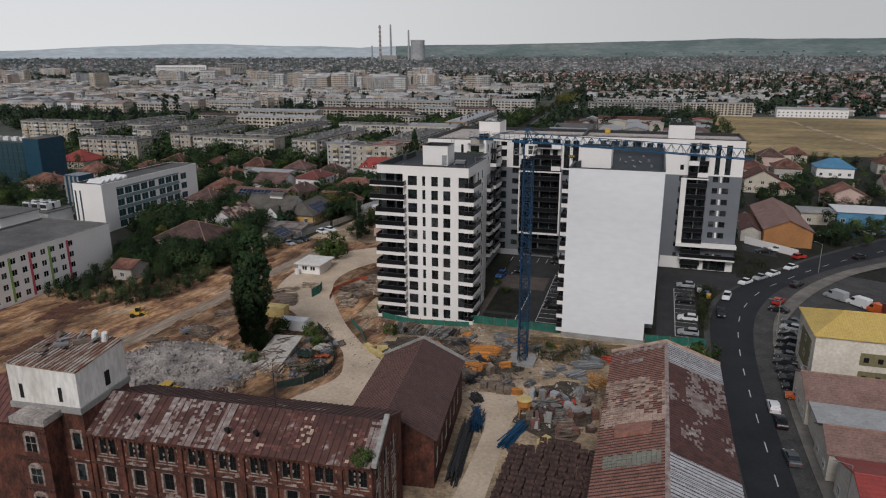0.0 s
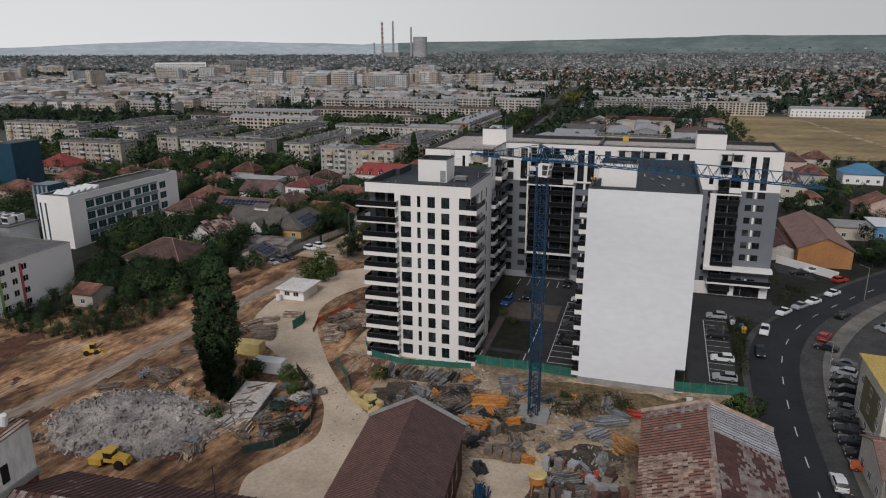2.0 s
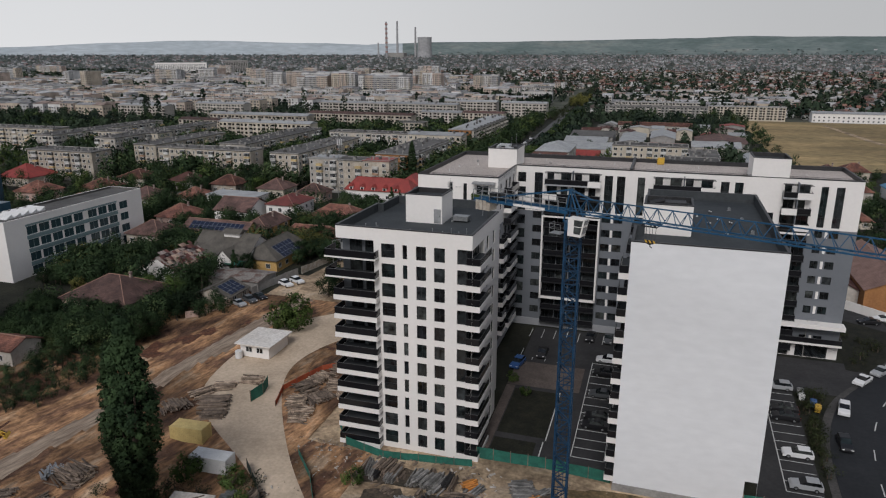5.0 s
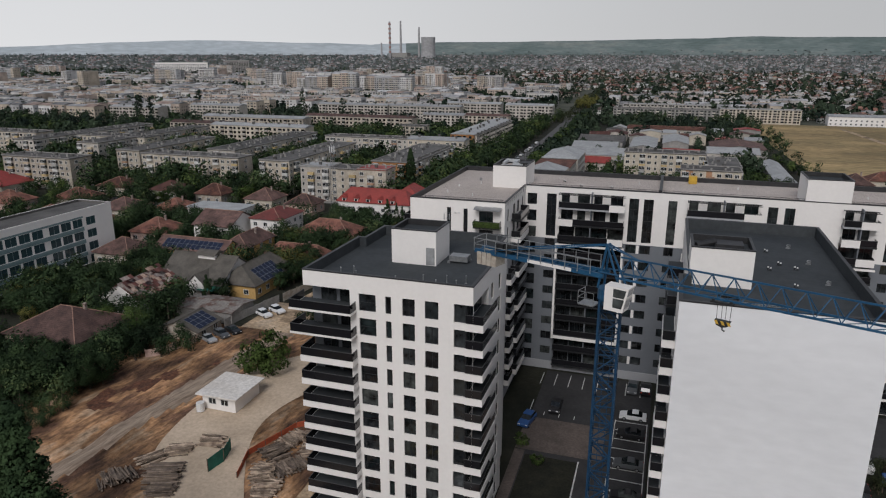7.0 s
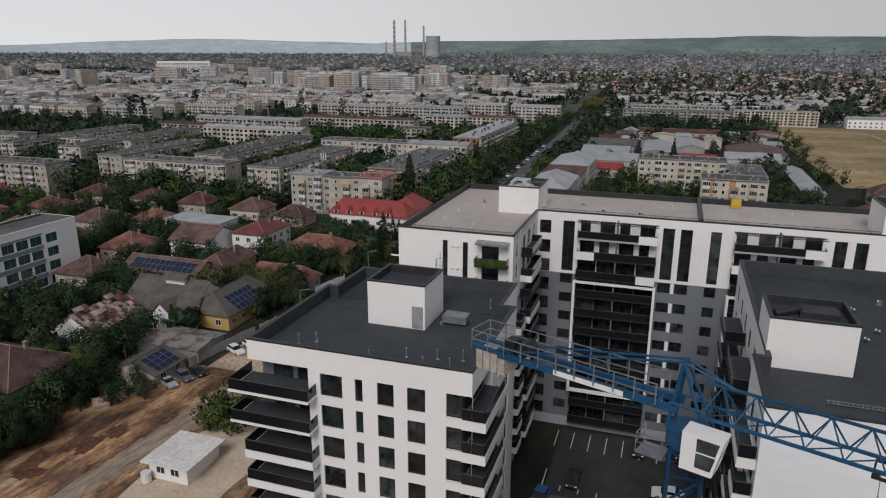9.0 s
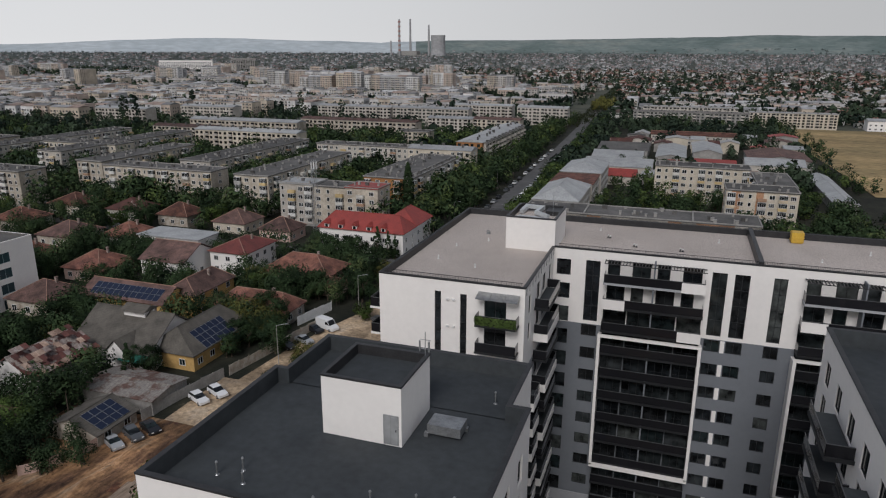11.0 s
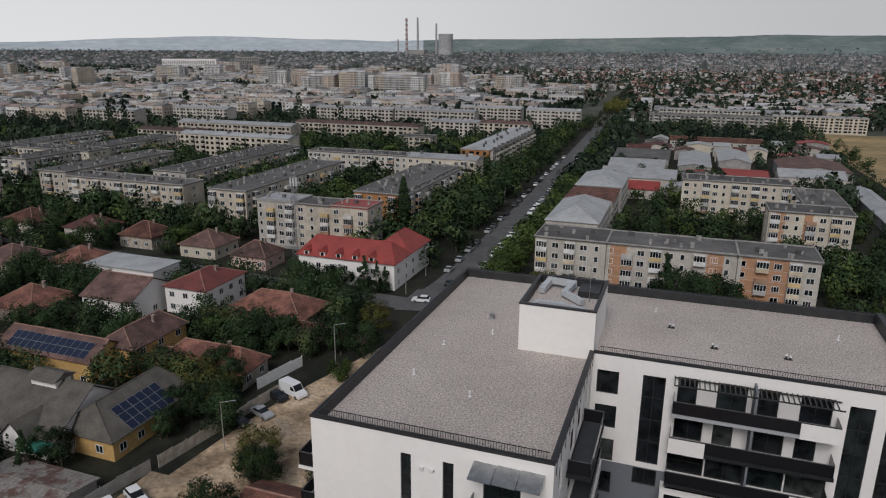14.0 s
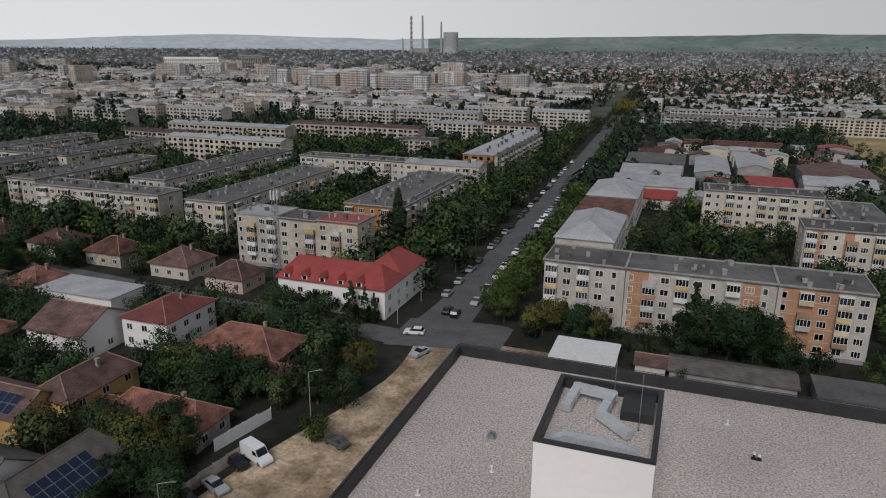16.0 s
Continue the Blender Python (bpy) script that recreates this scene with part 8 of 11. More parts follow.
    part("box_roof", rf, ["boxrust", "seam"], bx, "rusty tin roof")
    for i, (x, y, w2, h) in enumerate(((-L - 8.2, 3, 2.4, 0.15), (-L - 6.5, 5, 1.8, 0.3), (-L - 4.5, 6.2, 2.0, 0.5), (-L - 7.4, 6.6, 1.5, 0.25), (-L - 8.6, 5.2, 3.4, 0.1), (-L - 7.0, 2.2, 2.8, 0.08), (-L - 5.4, 4.4, 3.0, 0.1), (-L - 3.2, 6.9, 2.6, 0.3), (-L - 8.9, 7.4, 1.2, 0.7), (-L - 6.0, 7.6, 2.2, 0.2))):
        jk = MB()
        jk.tbox(pose(x, y, 21.9 + h / 2, 4, 6 * (i - 1), 25 * i), w2, 0.7, h)
        part("roof_scrap", jk, ["steel" if i % 2 else "wood"], bx)
    for x, y in ((-L - 3.6, 7.6), (-L - 2.0, 7.4)):
        tk = MB()
        tk.rod((x, y, 21.9), (x + 0.2, y, 22.9), 0.4, n=10)
        tk.rod((x + 0.2, y, 22.9), (x + 0.5, y - 0.2, 23.2), 0.4, 0.25, n=10)
        part("roof_cowl", tk, ["winwhite"], bx, "pale ventilation cowl")
    for x, z in ((-L - 8.6, 17.0), (-L - 3.0, 17.0)):
        sl = MB()
        sl.box(x, -0.46, z, x + 0.5, -0.4, z + 1.9)
        part("slot", sl, ["black"], bx)
    sl = MB()
    sl.box(-L - 0.2, 4.4, 17.0, -L - 0.14, 5.3, 19.0)
    part("slot", sl, ["black"], bx)
    # further wing
    w = MB()
    w.box(-L - 40, 0.4, 0, -L - 10, 10.5, 13)
    part("far_wing", w, ["brick"], t, "brick wing")
    rf = MB()
    seam_roof(rf, (-L - 40, -0.3, 13), (-L - 10, -0.3, 13), (-L - 10, 5.5, 16.5), (-L - 40, 5.5, 16.5), 0.8)
    seam_roof(rf, (-L - 10, 11, 13), (-L - 40, 11, 13), (-L - 40, 5.5, 16.5), (-L - 10, 5.5, 16.5), 0.8)
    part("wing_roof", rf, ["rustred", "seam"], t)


factory()


def barn():
    t = thing("brick_barn", (-33.8, 90.4, 0), "brick barn with a red-brown corrugated roof", "building", rz=6.8)
    take(-43, -24, 76, 104)
    a, b, E, R = 6.6, 12.5, 8.0, 11.4
    w = MB()
    ops = [(1.5 + 3.6 * k, 2.4, 3.0 + 3.6 * k, 5.2) for k in range(6)]
    wall_face(w, (a, -b, 0), (0, 1, 0), (1, 0, 0), 2 * b, E, ops, 0.3, 0, 1)
    w.poly([(a, b, 0), (-a, b, 0), (-a, b, E), (0, b, R), (a, b, E)])
    w.poly([(-a, b, 0), (-a, -b, 0), (-a, -b, E), (-a, b, E)])
    w.poly([(-a, -b, 0), (a, -b, 0), (a, -b, E), (0, -b, R), (-a, -b, E)])
    part("wall", w, ["brick", "stonetrim"], t, "red brick wall")
    B = basis((a, -b, 0), (0, 1, 0), (1, 0, 0))
    for q in ops:
        put_window(t, B, q[0], q[1], q[2] - q[0], q[3] - q[1], 0.2, 2, 3, "wood", "glass")
    rf = MB()
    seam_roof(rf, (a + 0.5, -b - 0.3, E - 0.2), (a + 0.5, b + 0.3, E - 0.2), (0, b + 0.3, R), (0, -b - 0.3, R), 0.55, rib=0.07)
    part("roof", rf, ["barnshade", "seam"], t, "red-brown seamed roof slope with shade in its colour")
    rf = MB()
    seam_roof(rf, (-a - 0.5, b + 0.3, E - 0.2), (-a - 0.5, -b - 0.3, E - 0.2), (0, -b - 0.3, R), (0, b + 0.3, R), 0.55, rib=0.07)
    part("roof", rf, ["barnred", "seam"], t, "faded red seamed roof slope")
    cp = MB()
    for s in (-1, 1):
        cp.hull([(0, b + 0.1, R + 0.1), (s * (a + 0.6), b + 0.1, E - 0.1), (s * (a + 0.6), b + 0.6, E - 0.1), (0, b + 0.6, R + 0.1), (0, b + 0.1, R + 0.5), (s * (a + 0.6), b + 0.1, E + 0.3), (s * (a + 0.6), b + 0.6, E + 0.3), (0, b + 0.6, R + 0.5)],
                [(4, 5, 6, 7), (0, 1, 5, 4), (1, 2, 6, 5), (2, 3, 7, 6), (3, 0, 4, 7)])
    part("gable_coping", cp, ["concrete"], t)


barn()


def long_shed():
    t = thing("long_shed", (4.4, 84, 0), "long shed with a patched red and grey sheet roof", "building")
    take(-6, 15, 40, 118)
    a, b, E, R = 8.6, 33.0, 7.0, 10.0
    w = MB()
    w.hull([(-a, -b, 0), (a, -b, 0), (a, b, 0), (-a, b, 0), (-a, -b, E), (a, -b, E), (a, b, E), (-a, b, E), (0, -b, R), (0, b, R)],
           [(0, 1, 5, 8, 4), (2, 3, 7, 9, 6), (1, 2, 6, 5), (3, 0, 4, 7)])
    part("wall", w, ["brick"], t, "brick wall")
    l = MB()
    seam_roof(l, (-a - 0.4, b + 0.2, E - 0.15), (-a - 0.4, -b - 0.2, E - 0.15), (0, -b - 0.2, R), (0, b + 0.2, R), 0.7, rib=0.1)
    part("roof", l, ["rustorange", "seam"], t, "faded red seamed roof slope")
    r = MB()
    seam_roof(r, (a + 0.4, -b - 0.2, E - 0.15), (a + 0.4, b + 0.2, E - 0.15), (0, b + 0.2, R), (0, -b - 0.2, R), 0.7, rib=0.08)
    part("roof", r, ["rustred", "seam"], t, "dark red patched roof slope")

    def left(u, v, rnd):      # u runs from the far end to the near one, v from eave to ridge
        y = 117 - u * 66
        p = noise.noise((u * 9, v * 3, 1)) + rnd.uniform(-.3, .3)
        if 90 < y < 104.5:
            return "rusttan" if p + 0.25 * math.sin(v * 9) > -0.08 else None
        if y > 115 or 110.5 < y < 112 and 0.15 < v < 0.6:
            return "rustpale" if p > -0.2 else None
        if 79 < y < 82 and 0.1 < v < 0.9:
            return "patina"
        return None

    def right(u, v, rnd):
        y = 51 + u * 66
        p = noise.noise((u * 8, v * 3, 5)) + rnd.uniform(-.4, .4)
        if y > 109 or y < 81.5:
            return None
        if y > 95:
            return "rustpale" if p > 0.16 else None
        return "rustpale" if p > 0.5 else None
    M["sheetpale"] = material("pale_zinc_sheet", (0.47, 0.475, 0.48), (0.33, 0.335, 0.34), 0.5, 0.6, fine=2, rand=0.12)
    sheets(t, (-a - 0.35, b + 0.15, E - 0.1), (-a - 0.35, -b - 0.15, E - 0.1), (-0.1, -b - 0.15, R + 0.04), (-0.1, b + 0.15, R + 0.04), 130, 15, left, None, seed=2, most=260)
    sheets(t, (a + 0.35, -b - 0.15, E - 0.1), (a + 0.35, b + 0.15, E - 0.1), (0.1, b + 0.15, R + 0.04), (0.1, -b - 0.15, R + 0.04), 96, 26, right, None, seed=3, most=40)
    for ya, yb in ((25.2, b + 0.25), (-b - 0.15, -2.6)):
        q = MB()
        seam_roof(q, (a + 0.44, ya, E - 0.08), (a + 0.44, yb, E - 0.08), (0.02, yb, R + 0.06), (0.02, ya, R + 0.06), 0.8, rib=0.03)
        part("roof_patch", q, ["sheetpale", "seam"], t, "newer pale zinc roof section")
    rc = MB()
    rc.hull([(-0.3, -b - .2, R), (0, -b - .2, R + 0.18), (0.3, -b - .2, R), (-0.3, b + .2, R), (0, b + .2, R + 0.18), (0.3, b + .2, R)], [(0, 1, 4, 3), (1, 2, 5, 4), (0, 2, 1), (3, 4, 5)])
    part("ridge_cap", rc, ["rustpale"], t, "pale metal ridge cap")
    dm = MB()
    dm.hull([(-6.8, 2.5, 7.6), (-2.0, 2.5, 9.3), (-2.0, 5.2, 9.3), (-6.8, 5.2, 7.6), (-6.8, 2.5, 8.4), (-2.0, 2.5, 9.7), (-2.0, 5.2, 9.7), (-6.8, 5.2, 8.2)],
            [(4, 5, 6, 7), (0, 1, 5, 4), (1, 2, 6, 5), (2, 3, 7, 6), (3, 0, 4, 7)])
    part("raised_hatch", dm, ["rustorange"], t, "raised roof hatch of rusty sheet")
    cp = MB()
    for s in (-1, 1):
        cp.hull([(0, b, R + 0.05), (s * (a + .5), b, E - .1), (s * (a + .5), b + .45, E - .1), (0, b + .45, R + .05), (0, b, R + .4), (s * (a + .5), b, E + .25), (s * (a + .5), b + .45, E + .25), (0, b + .45, R + .4)],
                [(4, 5, 6, 7), (0, 1, 5, 4), (1, 2, 6, 5), (2, 3, 7, 6), (3, 0, 4, 7)])
    part("gable_coping", cp, ["rusttan"], t)


long_shed()


for q, (a, b, c, d) in ROOFS:
    sheets(q, a, b, c, d, 12, 6, lambda u, v, r: r.choice(("rustpale", "rustred", None, "rusttan", None, "rustred")), None, most=80, lift=0.17)


# ---- building site ----
M["paleslab"] = material("pale_broken_concrete", (0.50, 0.47, 0.43), (0.33, 0.30, 0.27), 0.6, 0.9, 0.02, 6, fine=3, amp=1.6)
M["battens"] = material("thin_yellow_battens", (0.46, 0.27, 0.11), (0.30, 0.16, 0.07), 1.0, 0.85, island=0.4)
def bundle(name, label, cat, x, y, n, L, W, H, mat, rz, seed, thick=0.14, messy=4.0, group=""):
    """A heap of beams or planks laid side by side in layers."""
    rnd = random.Random(seed)
    z0 = max(G(x, y), earth_z(x, y) if X0 < x < X1 and Y0 < y < Y1 else 0)
    t = thing(name, (x, y, z0), label, cat, group, rz=rz)
    mb = MB()
    for k in range(n):
        f = rnd.random()
        z = thick / 2 + H * (f ** 1.3) * 0.9
        mb.tbox(pose(rnd.uniform(-.12, .12) * L, rnd.uniform(-.5, .5) * W * (1 - 0.5 * f), z, rnd.uniform(-messy, messy), rnd.uniform(-messy, messy) * 0.6, rnd.uniform(-messy, messy)),
                L * rnd.uniform(0.6, 1.0), thick * rnd.uniform(0.8, 2.0), thick * rnd.uniform(0.6, 1.2))
    part("heap", mb, [mat], t, kind="stuff")
    return t


bundle("timber_stack", "orange formwork beams stacked on the site", "timber stack", -29.8, 124.6, 150, 5.5, 7, 1.2, "orangewood", 10, 1, 0.17, 3)
bundle("timber_stack", "orange formwork beams spilled beside the stack", "timber stack", -30.6, 118.2, 90, 5.0, 4.5, 0.9, "orangewood", -14, 2, 0.17, 9)
bundle("timber_stack", "orange scaffold boards near the pallets", "timber stack", -21.8, 109.6, 50, 5.2, 2, 0.9, "orangewood", 2, 3, 0.17, 2)
bundle("prop_stack", "grey steel props piled up", "steel props", -27.8, 132.2, 150, 3.4, 9, 1.0, "palebeam", 18, 4, 0.14, 7)
bundle("prop_stack", "grey steel props piled up", "steel props", -39, 119.5, 70, 3.5, 6, 0.8, "palebeam", 50, 5, 0.14, 7)
bundle("panel_heap", "grey formwork panels stacked on edge", "formwork", -48, 132.3, 60, 3.0, 5.5, 1.4, "wood", 80, 6, 0.2)
bundle("panel_heap", "grey formwork panels stacked on edge", "formwork", -41.5, 131.0, 80, 3.4, 6.5, 1.4, "palebeam", 75, 7, 0.22)
bundle("timber_stack", "weathered planks in a heap", "timber stack", -36, 129, 40, 4, 3, 0.8, "wood", 10, 8)
bundle("timber_stack", "weathered timber heap beside the haul road", "timber stack", -84, 141, 110, 5, 7, 1.1, "wood", 20, 9)
bundle("timber_stack", "weathered timber heap beside the haul road", "timber stack", -90, 138, 70, 4, 6, 1.0, "wood", -35, 10, messy=9)
bundle("scrap_heap", "dark scrap wood heap behind the poplar", "scrap heap", -72, 108, 80, 5, 7, 1.3, "wood", 30, 14, messy=14)
bundle("scrap_heap", "dark scrap wood heap below the slab", "scrap heap", -61, 107, 70, 4.5, 6, 1.0, "wood", 50, 15, messy=12)
bundle("scrap_heap", "dark scrap wood beside the rubble mound", "scrap heap", -91, 117, 70, 5, 6, 1.4, "wood", -15, 16, messy=14)
bundle("sheet_stack", "pale metal sheets piled beside the shed", "sheet stack", -9.5, 124.5, 40, 6, 4, 0.8, "steel", 25, 17, 0.2, 5)
bundle("sheet_stack", "pale metal sheets scattered on the ground", "sheet stack", -11, 120, 25, 4, 4, 0.5, "steel", 50, 18, 0.2, 8)
bundle("timber_stack", "yellow thin battens heaped against the shed", "timber stack", -6.6, 117.3, 190, 3.2, 5, 1.6, "battens", -50, 19, 0.08, 22)
bundle("scrap_heap", "mixed grey scaffold scrap in a heap", "scrap heap", -13.5, 105, 90, 4, 8, 1.4, "palebeam", 30, 20, 0.12, 18)
bundle("scrap_heap", "mixed dark scrap in the yard", "scrap heap", -10.5, 99.5, 90, 3, 7, 1.4, "wood", 10, 21, 0.16, 18)
bundle("scaffold_tubes", "dark blue scaffold tubes leaning in a heap", "scaffold tubes", -18, 95, 60, 8, 2, 1.4, "blue", 75, 22, 0.10, 6)
bundle("timber_stack", "weathered planks lying near the crane", "timber stack", -30, 112.5, 50, 5, 3, 0.7, "wood", 5, 23)
bundle("scrap_heap", "dark debris between the props", "scrap heap", -36, 123, 120, 4, 10, 0.8, "wood", 60, 24, 0.14, 14)
bundle("scrap_heap", "dark debris round the crane foot", "scrap heap", -26, 122.5, 60, 4, 5, 0.7, "wood", 30, 25, 0.14, 14)
bundle("scaffold_tubes", "dark tubes stacked along the barn", "scaffold tubes", -24.6, 88, 90, 15, 2.2, 2.0, "metaledge", 96, 26, 0.14, 1.5)
bundle("scaffold_heap", "dark frames leaning along the barn", "scaffold tubes", -24.3, 97, 70, 6, 2.2, 2.4, "mastblue", 96, 27, 0.10, 16)

rnd = random.Random(71)
for x, y, r in ((-70.5, 145.5, 20), (-67, 148, -35), (-71, 150, 60), (-66.5, 153, 15), (-70.5, 155, -20), (-65, 157.5, 40), (-68.5, 160, 5), (-62.5, 150.5, -50), (-63, 161, 70), (-68, 142.5, 10), (-62, 155.5, 25)):
    bundle("timber_stack", "broken pale planks dumped beside the tower", "timber stack", x, y, 95, 3.6, 6.0, rnd.uniform(0.7, 1.5), "planks" if rnd.random() < 0.75 else "wood", r, int(x * y) % 997, 0.15, 16, "planks dumped beside the tower")
for x, y, r in ((-86, 147, 30), (-82.5, 150.5, 10), (-88.5, 143.5, 60), (-82, 138, 20), (-93, 128, 40), (-97, 110, 30), (-90.5, 110, 70)):
    bundle("timber_stack", "weathered planks strewn beside the haul road", "timber stack", x, y, 60, 4.0, 3.5, 0.7, "planks" if y > 140 else "wood", r, int(x * y) % 991, 0.15, 8, "planks beside the haul road")
# mixed pallets and boxes in the yard
YARD = random.Random(73)
for k in range(44):
    x, y = YARD.uniform(-20.5, -5.6), YARD.uniform(97.5, 110.5)
    if k > 34:
        x, y = YARD.uniform(-37, -26), YARD.uniform(113, 118)
    w, d, h = YARD.uniform(0.9, 1.9), YARD.uniform(0.8, 1.3), YARD.uniform(0.6, 1.7)
    m, lab = YARD.choice((("lgrey", "stack of grey blocks on a pallet"), ("brickpallet", "stack of dark red bricks on a pallet"), ("wood", "brown boxed goods on a pallet"), ("concrete", "pale concrete blocks on a pallet"), ("brickpallet", "stack of dark red bricks on a pallet"), ("barnred", "rusty red steel frames on a pallet")))
    t = thing("goods_pallet", (x, y, 0.1), lab, "pallet", "mixed pallets in the yard", rz=YARD.uniform(0, 180))
    mb = MB()
    for q in range(4):
        mb.box(-w / 2, -d / 2 + q * d / 4, 0.08, w / 2, -d / 2 + q * d / 4 + d / 5, 0.12)
    for q in (-w / 2, -0.05, w / 2 - 0.1):
        mb.box(q, -d / 2, 0, q + 0.1, d / 2, 0.08)
    part("pallet", mb, ["wood"], t)
    mb = MB()
    nl = 3
    for q in range(nl):
        e = YARD.uniform(0, 0.08)
        mb.box(-w / 2 + e, -d / 2 + e, 0.12 + h * q / nl, w / 2 - e, d / 2 - YARD.uniform(0, 0.08), 0.12 + h * (q + 1) / nl - 0.03)
    part("load", mb, [m], t)
for x, y, L, r in ((-5.2, 128.6, 3.4, -8), (-4.6, 127.6, 2.6, 4), (0.3, 129.2, 1.4, 20), (-11.5, 108.6, 2.2, 85), (-10.2, 108.2, 2.2, 88)):
    t = thing("red_girder", (x, y, 0.12), "red painted steel girder lying on the ground", "girder", "red girders", rz=r)
    mb = MB()
    mb.box(-L / 2, -0.35, 0, L / 2, 0.35, 0.12)
    mb.box(-L / 2, -0.35, 0.5, L / 2, 0.35, 0.62)
    mb.box(-L / 2, -0.09, 0.12, L / 2, 0.09, 0.5)
    part("beam", mb, ["red"], t)
t = thing("mixer_hopper", (-17.6, 102.4, 0.1), "orange steel mortar hopper with a pale lid", "hopper", rz=15)
mb = MB()
for sx in (-0.9, 0.9):
    for sy in (-0.9, 0.9):
        mb.rod((sx, sy, 0), (sx * 0.8, sy * 0.8, 2.0), 0.08)
part("leg_frame", mb, ["orangewood"], t)
mb = MB()
mb.rod((0, 0, 0.9), (0, 0, 2.0), 0.35, 1.2, n=14)
mb.rod((0, 0, 2.0), (0, 0, 3.0), 1.2, 1.2, n=14)
part("drum", mb, ["orangewood"], t)
mb = MB()
mb.rod((0, 0, 3.0), (0, 0, 3.15), 1.35, 1.2, n=14)
part("lid", mb, ["paleyellow"], t, "pale lid")
t = thing("utility_box", (3.2, 134.6, 0.1), "small white utility cabinet near the wall", "cabinet")
mb = MB()
mb.box(-0.45, -0.35, 0, 0.45, 0.35, 1.2)
mb.box(-0.5, -0.4, 1.2, 0.5, 0.4, 1.3)
part("body", mb, ["winwhite"], t)

# clutter inside the fenced corner and round the mound
NOOK = random.Random(91)
for k in range(34):
    if k < 20:
        x, y = NOOK.uniform(-66.5, -58.5), NOOK.uniform(101, 121)
    elif k < 27:
        x, y = NOOK.uniform(-76, -66), NOOK.uniform(93, 101)
    else:
        x, y = NOOK.uniform(-97, -86), NOOK.uniform(89, 119)
    m, lab = NOOK.choice((("wood", "dark broken planks thrown on the ground"), ("planks", "pale broken planks thrown on the ground"), ("metaledge", "dark scrap metal thrown on the ground"), ("wood", "dark broken planks thrown on the ground"), ("steel", "bent pale metal sheets on the ground")))
    bundle("debris_pile", lab, "debris", x, y, NOOK.randint(24, 46), NOOK.uniform(1.8, 3.6), NOOK.uniform(2.0, 3.6), NOOK.uniform(0.4, 1.0), m, NOOK.uniform(0, 180), k + 400, NOOK.uniform(0.1, 0.2), 16, "debris piles round the mound")
for x, y, w, d, m, lab, rz in ((-63.4, 112.3, 3.4, 2.6, "darknet", "crumpled teal tarpaulin over debris", 20), (-60.2, 112.6, 3.0, 1.5, "orangenet", "faded orange-red sheet on the debris", 8), (-62.2, 116.5, 2.2, 3.4, "paleslab", "pale board lying on the debris", -20), (-59.6, 107.0, 2.0, 3.0, "darknet", "dark tarpaulin beside the fence", 30), (-71.3, 99.2, 2.6, 3.0, "steel", "bent corrugated metal sheet", 15)):
    t = thing("loose_sheet", (x, y, earth_z(x, y) + 0.5), lab, "sheet", "loose sheets", rz=rz)
    mb, n = MB(), 7
    zz = [[0.22 * NOOK.uniform(-1, 1) for _ in range(n + 1)] for _ in range(n + 1)]
    P = lambda i, k, e: (w * (i / n - 0.5), d * (k / n - 0.5), zz[i][k] + 0.25 - e)
    for i in range(n):
        for k in range(n):
            mb.poly([P(i, k, 0), P(i + 1, k, 0), P(i + 1, k + 1, 0), P(i, k + 1, 0)])
            mb.poly([P(i, k, 0.03), P(i, k + 1, 0.03), P(i + 1, k + 1, 0.03), P(i + 1, k, 0.03)])
    part("sheet", mb, [m], t, smooth=True)
for k in range(46):
    x, y = NOOK.uniform(-47, -30), NOOK.uniform(114.5, 128.5)
    m, lab = NOOK.choice((("wood", "dark plank heap among the stacks"), ("metaledge", "dark scrap heap among the stacks"), ("palebeam", "grey offcuts among the stacks"), ("wood", "dark plank heap among the stacks")))
    bundle("debris_pile", lab, "debris", x, y, NOOK.randint(18, 34), NOOK.uniform(1.2, 2.8), NOOK.uniform(1.2, 2.4), NOOK.uniform(0.3, 0.8), m, NOOK.uniform(0, 180), k + 500, NOOK.uniform(0.08, 0.16), 18, "debris among the stacks")
# bundles of beams in front of the tower
for k in range(17):
    x = -51.5 + 0.86 * k + NOOK.uniform(-.15, .15)
    if 6 < k < 9:
        continue
    t = thing("beam_bundle", (x, 131.6 + NOOK.uniform(-.6, .8), 0.12), "strapped bundle of grey and brown formwork beams", "beam bundle", "beam bundles before the tower", rz=NOOK.uniform(-9, 9))
    mb = MB()
    for i in range(5):
        for j in range(NOOK.randint(4, 8)):
            o = NOOK.uniform(-.25, .25)
            mb.box(-0.36 + 0.145 * i, -1.6 + o, 0.13 * j, -0.36 + 0.145 * i + 0.125, 1.6 + o, 0.13 * j + 0.115)
    part("beam_set", mb, [("wood", "palebeam", "palebeam", "metaledge")[k % 4]], t, kind="stuff")

PILES = random.Random(31)
for k in range(80):
    x, y = PILES.uniform(-50, -7), PILES.uniform(103, 134)
    if -43 < x < -26 and y < 105 or -26 < x < -17 and y < 108 or math.hypot(x + 21.8, y - 123.2) < 4 or x < -42 and y < 114:
        continue
    m, lab = PILES.choice((("wood", "dark weathered plank pile on the site"), ("palebeam", "grey steel offcuts piled on the site"), ("wood", "dark weathered plank pile on the site"), ("metaledge", "dark formwork pile on the site"), ("orangewood", "orange plank pile on the site"), ("steel", "pale metal offcut pile on the site")))
    bundle("material_pile", lab, "material pile", x, y, PILES.randint(16, 40), PILES.uniform(1.6, 4.2), PILES.uniform(1.2, 3.2), PILES.uniform(0.5, 1.3), m, PILES.uniform(0, 180), k + 200, PILES.uniform(0.12, 0.22), PILES.uniform(3, 16), "piles of site material")
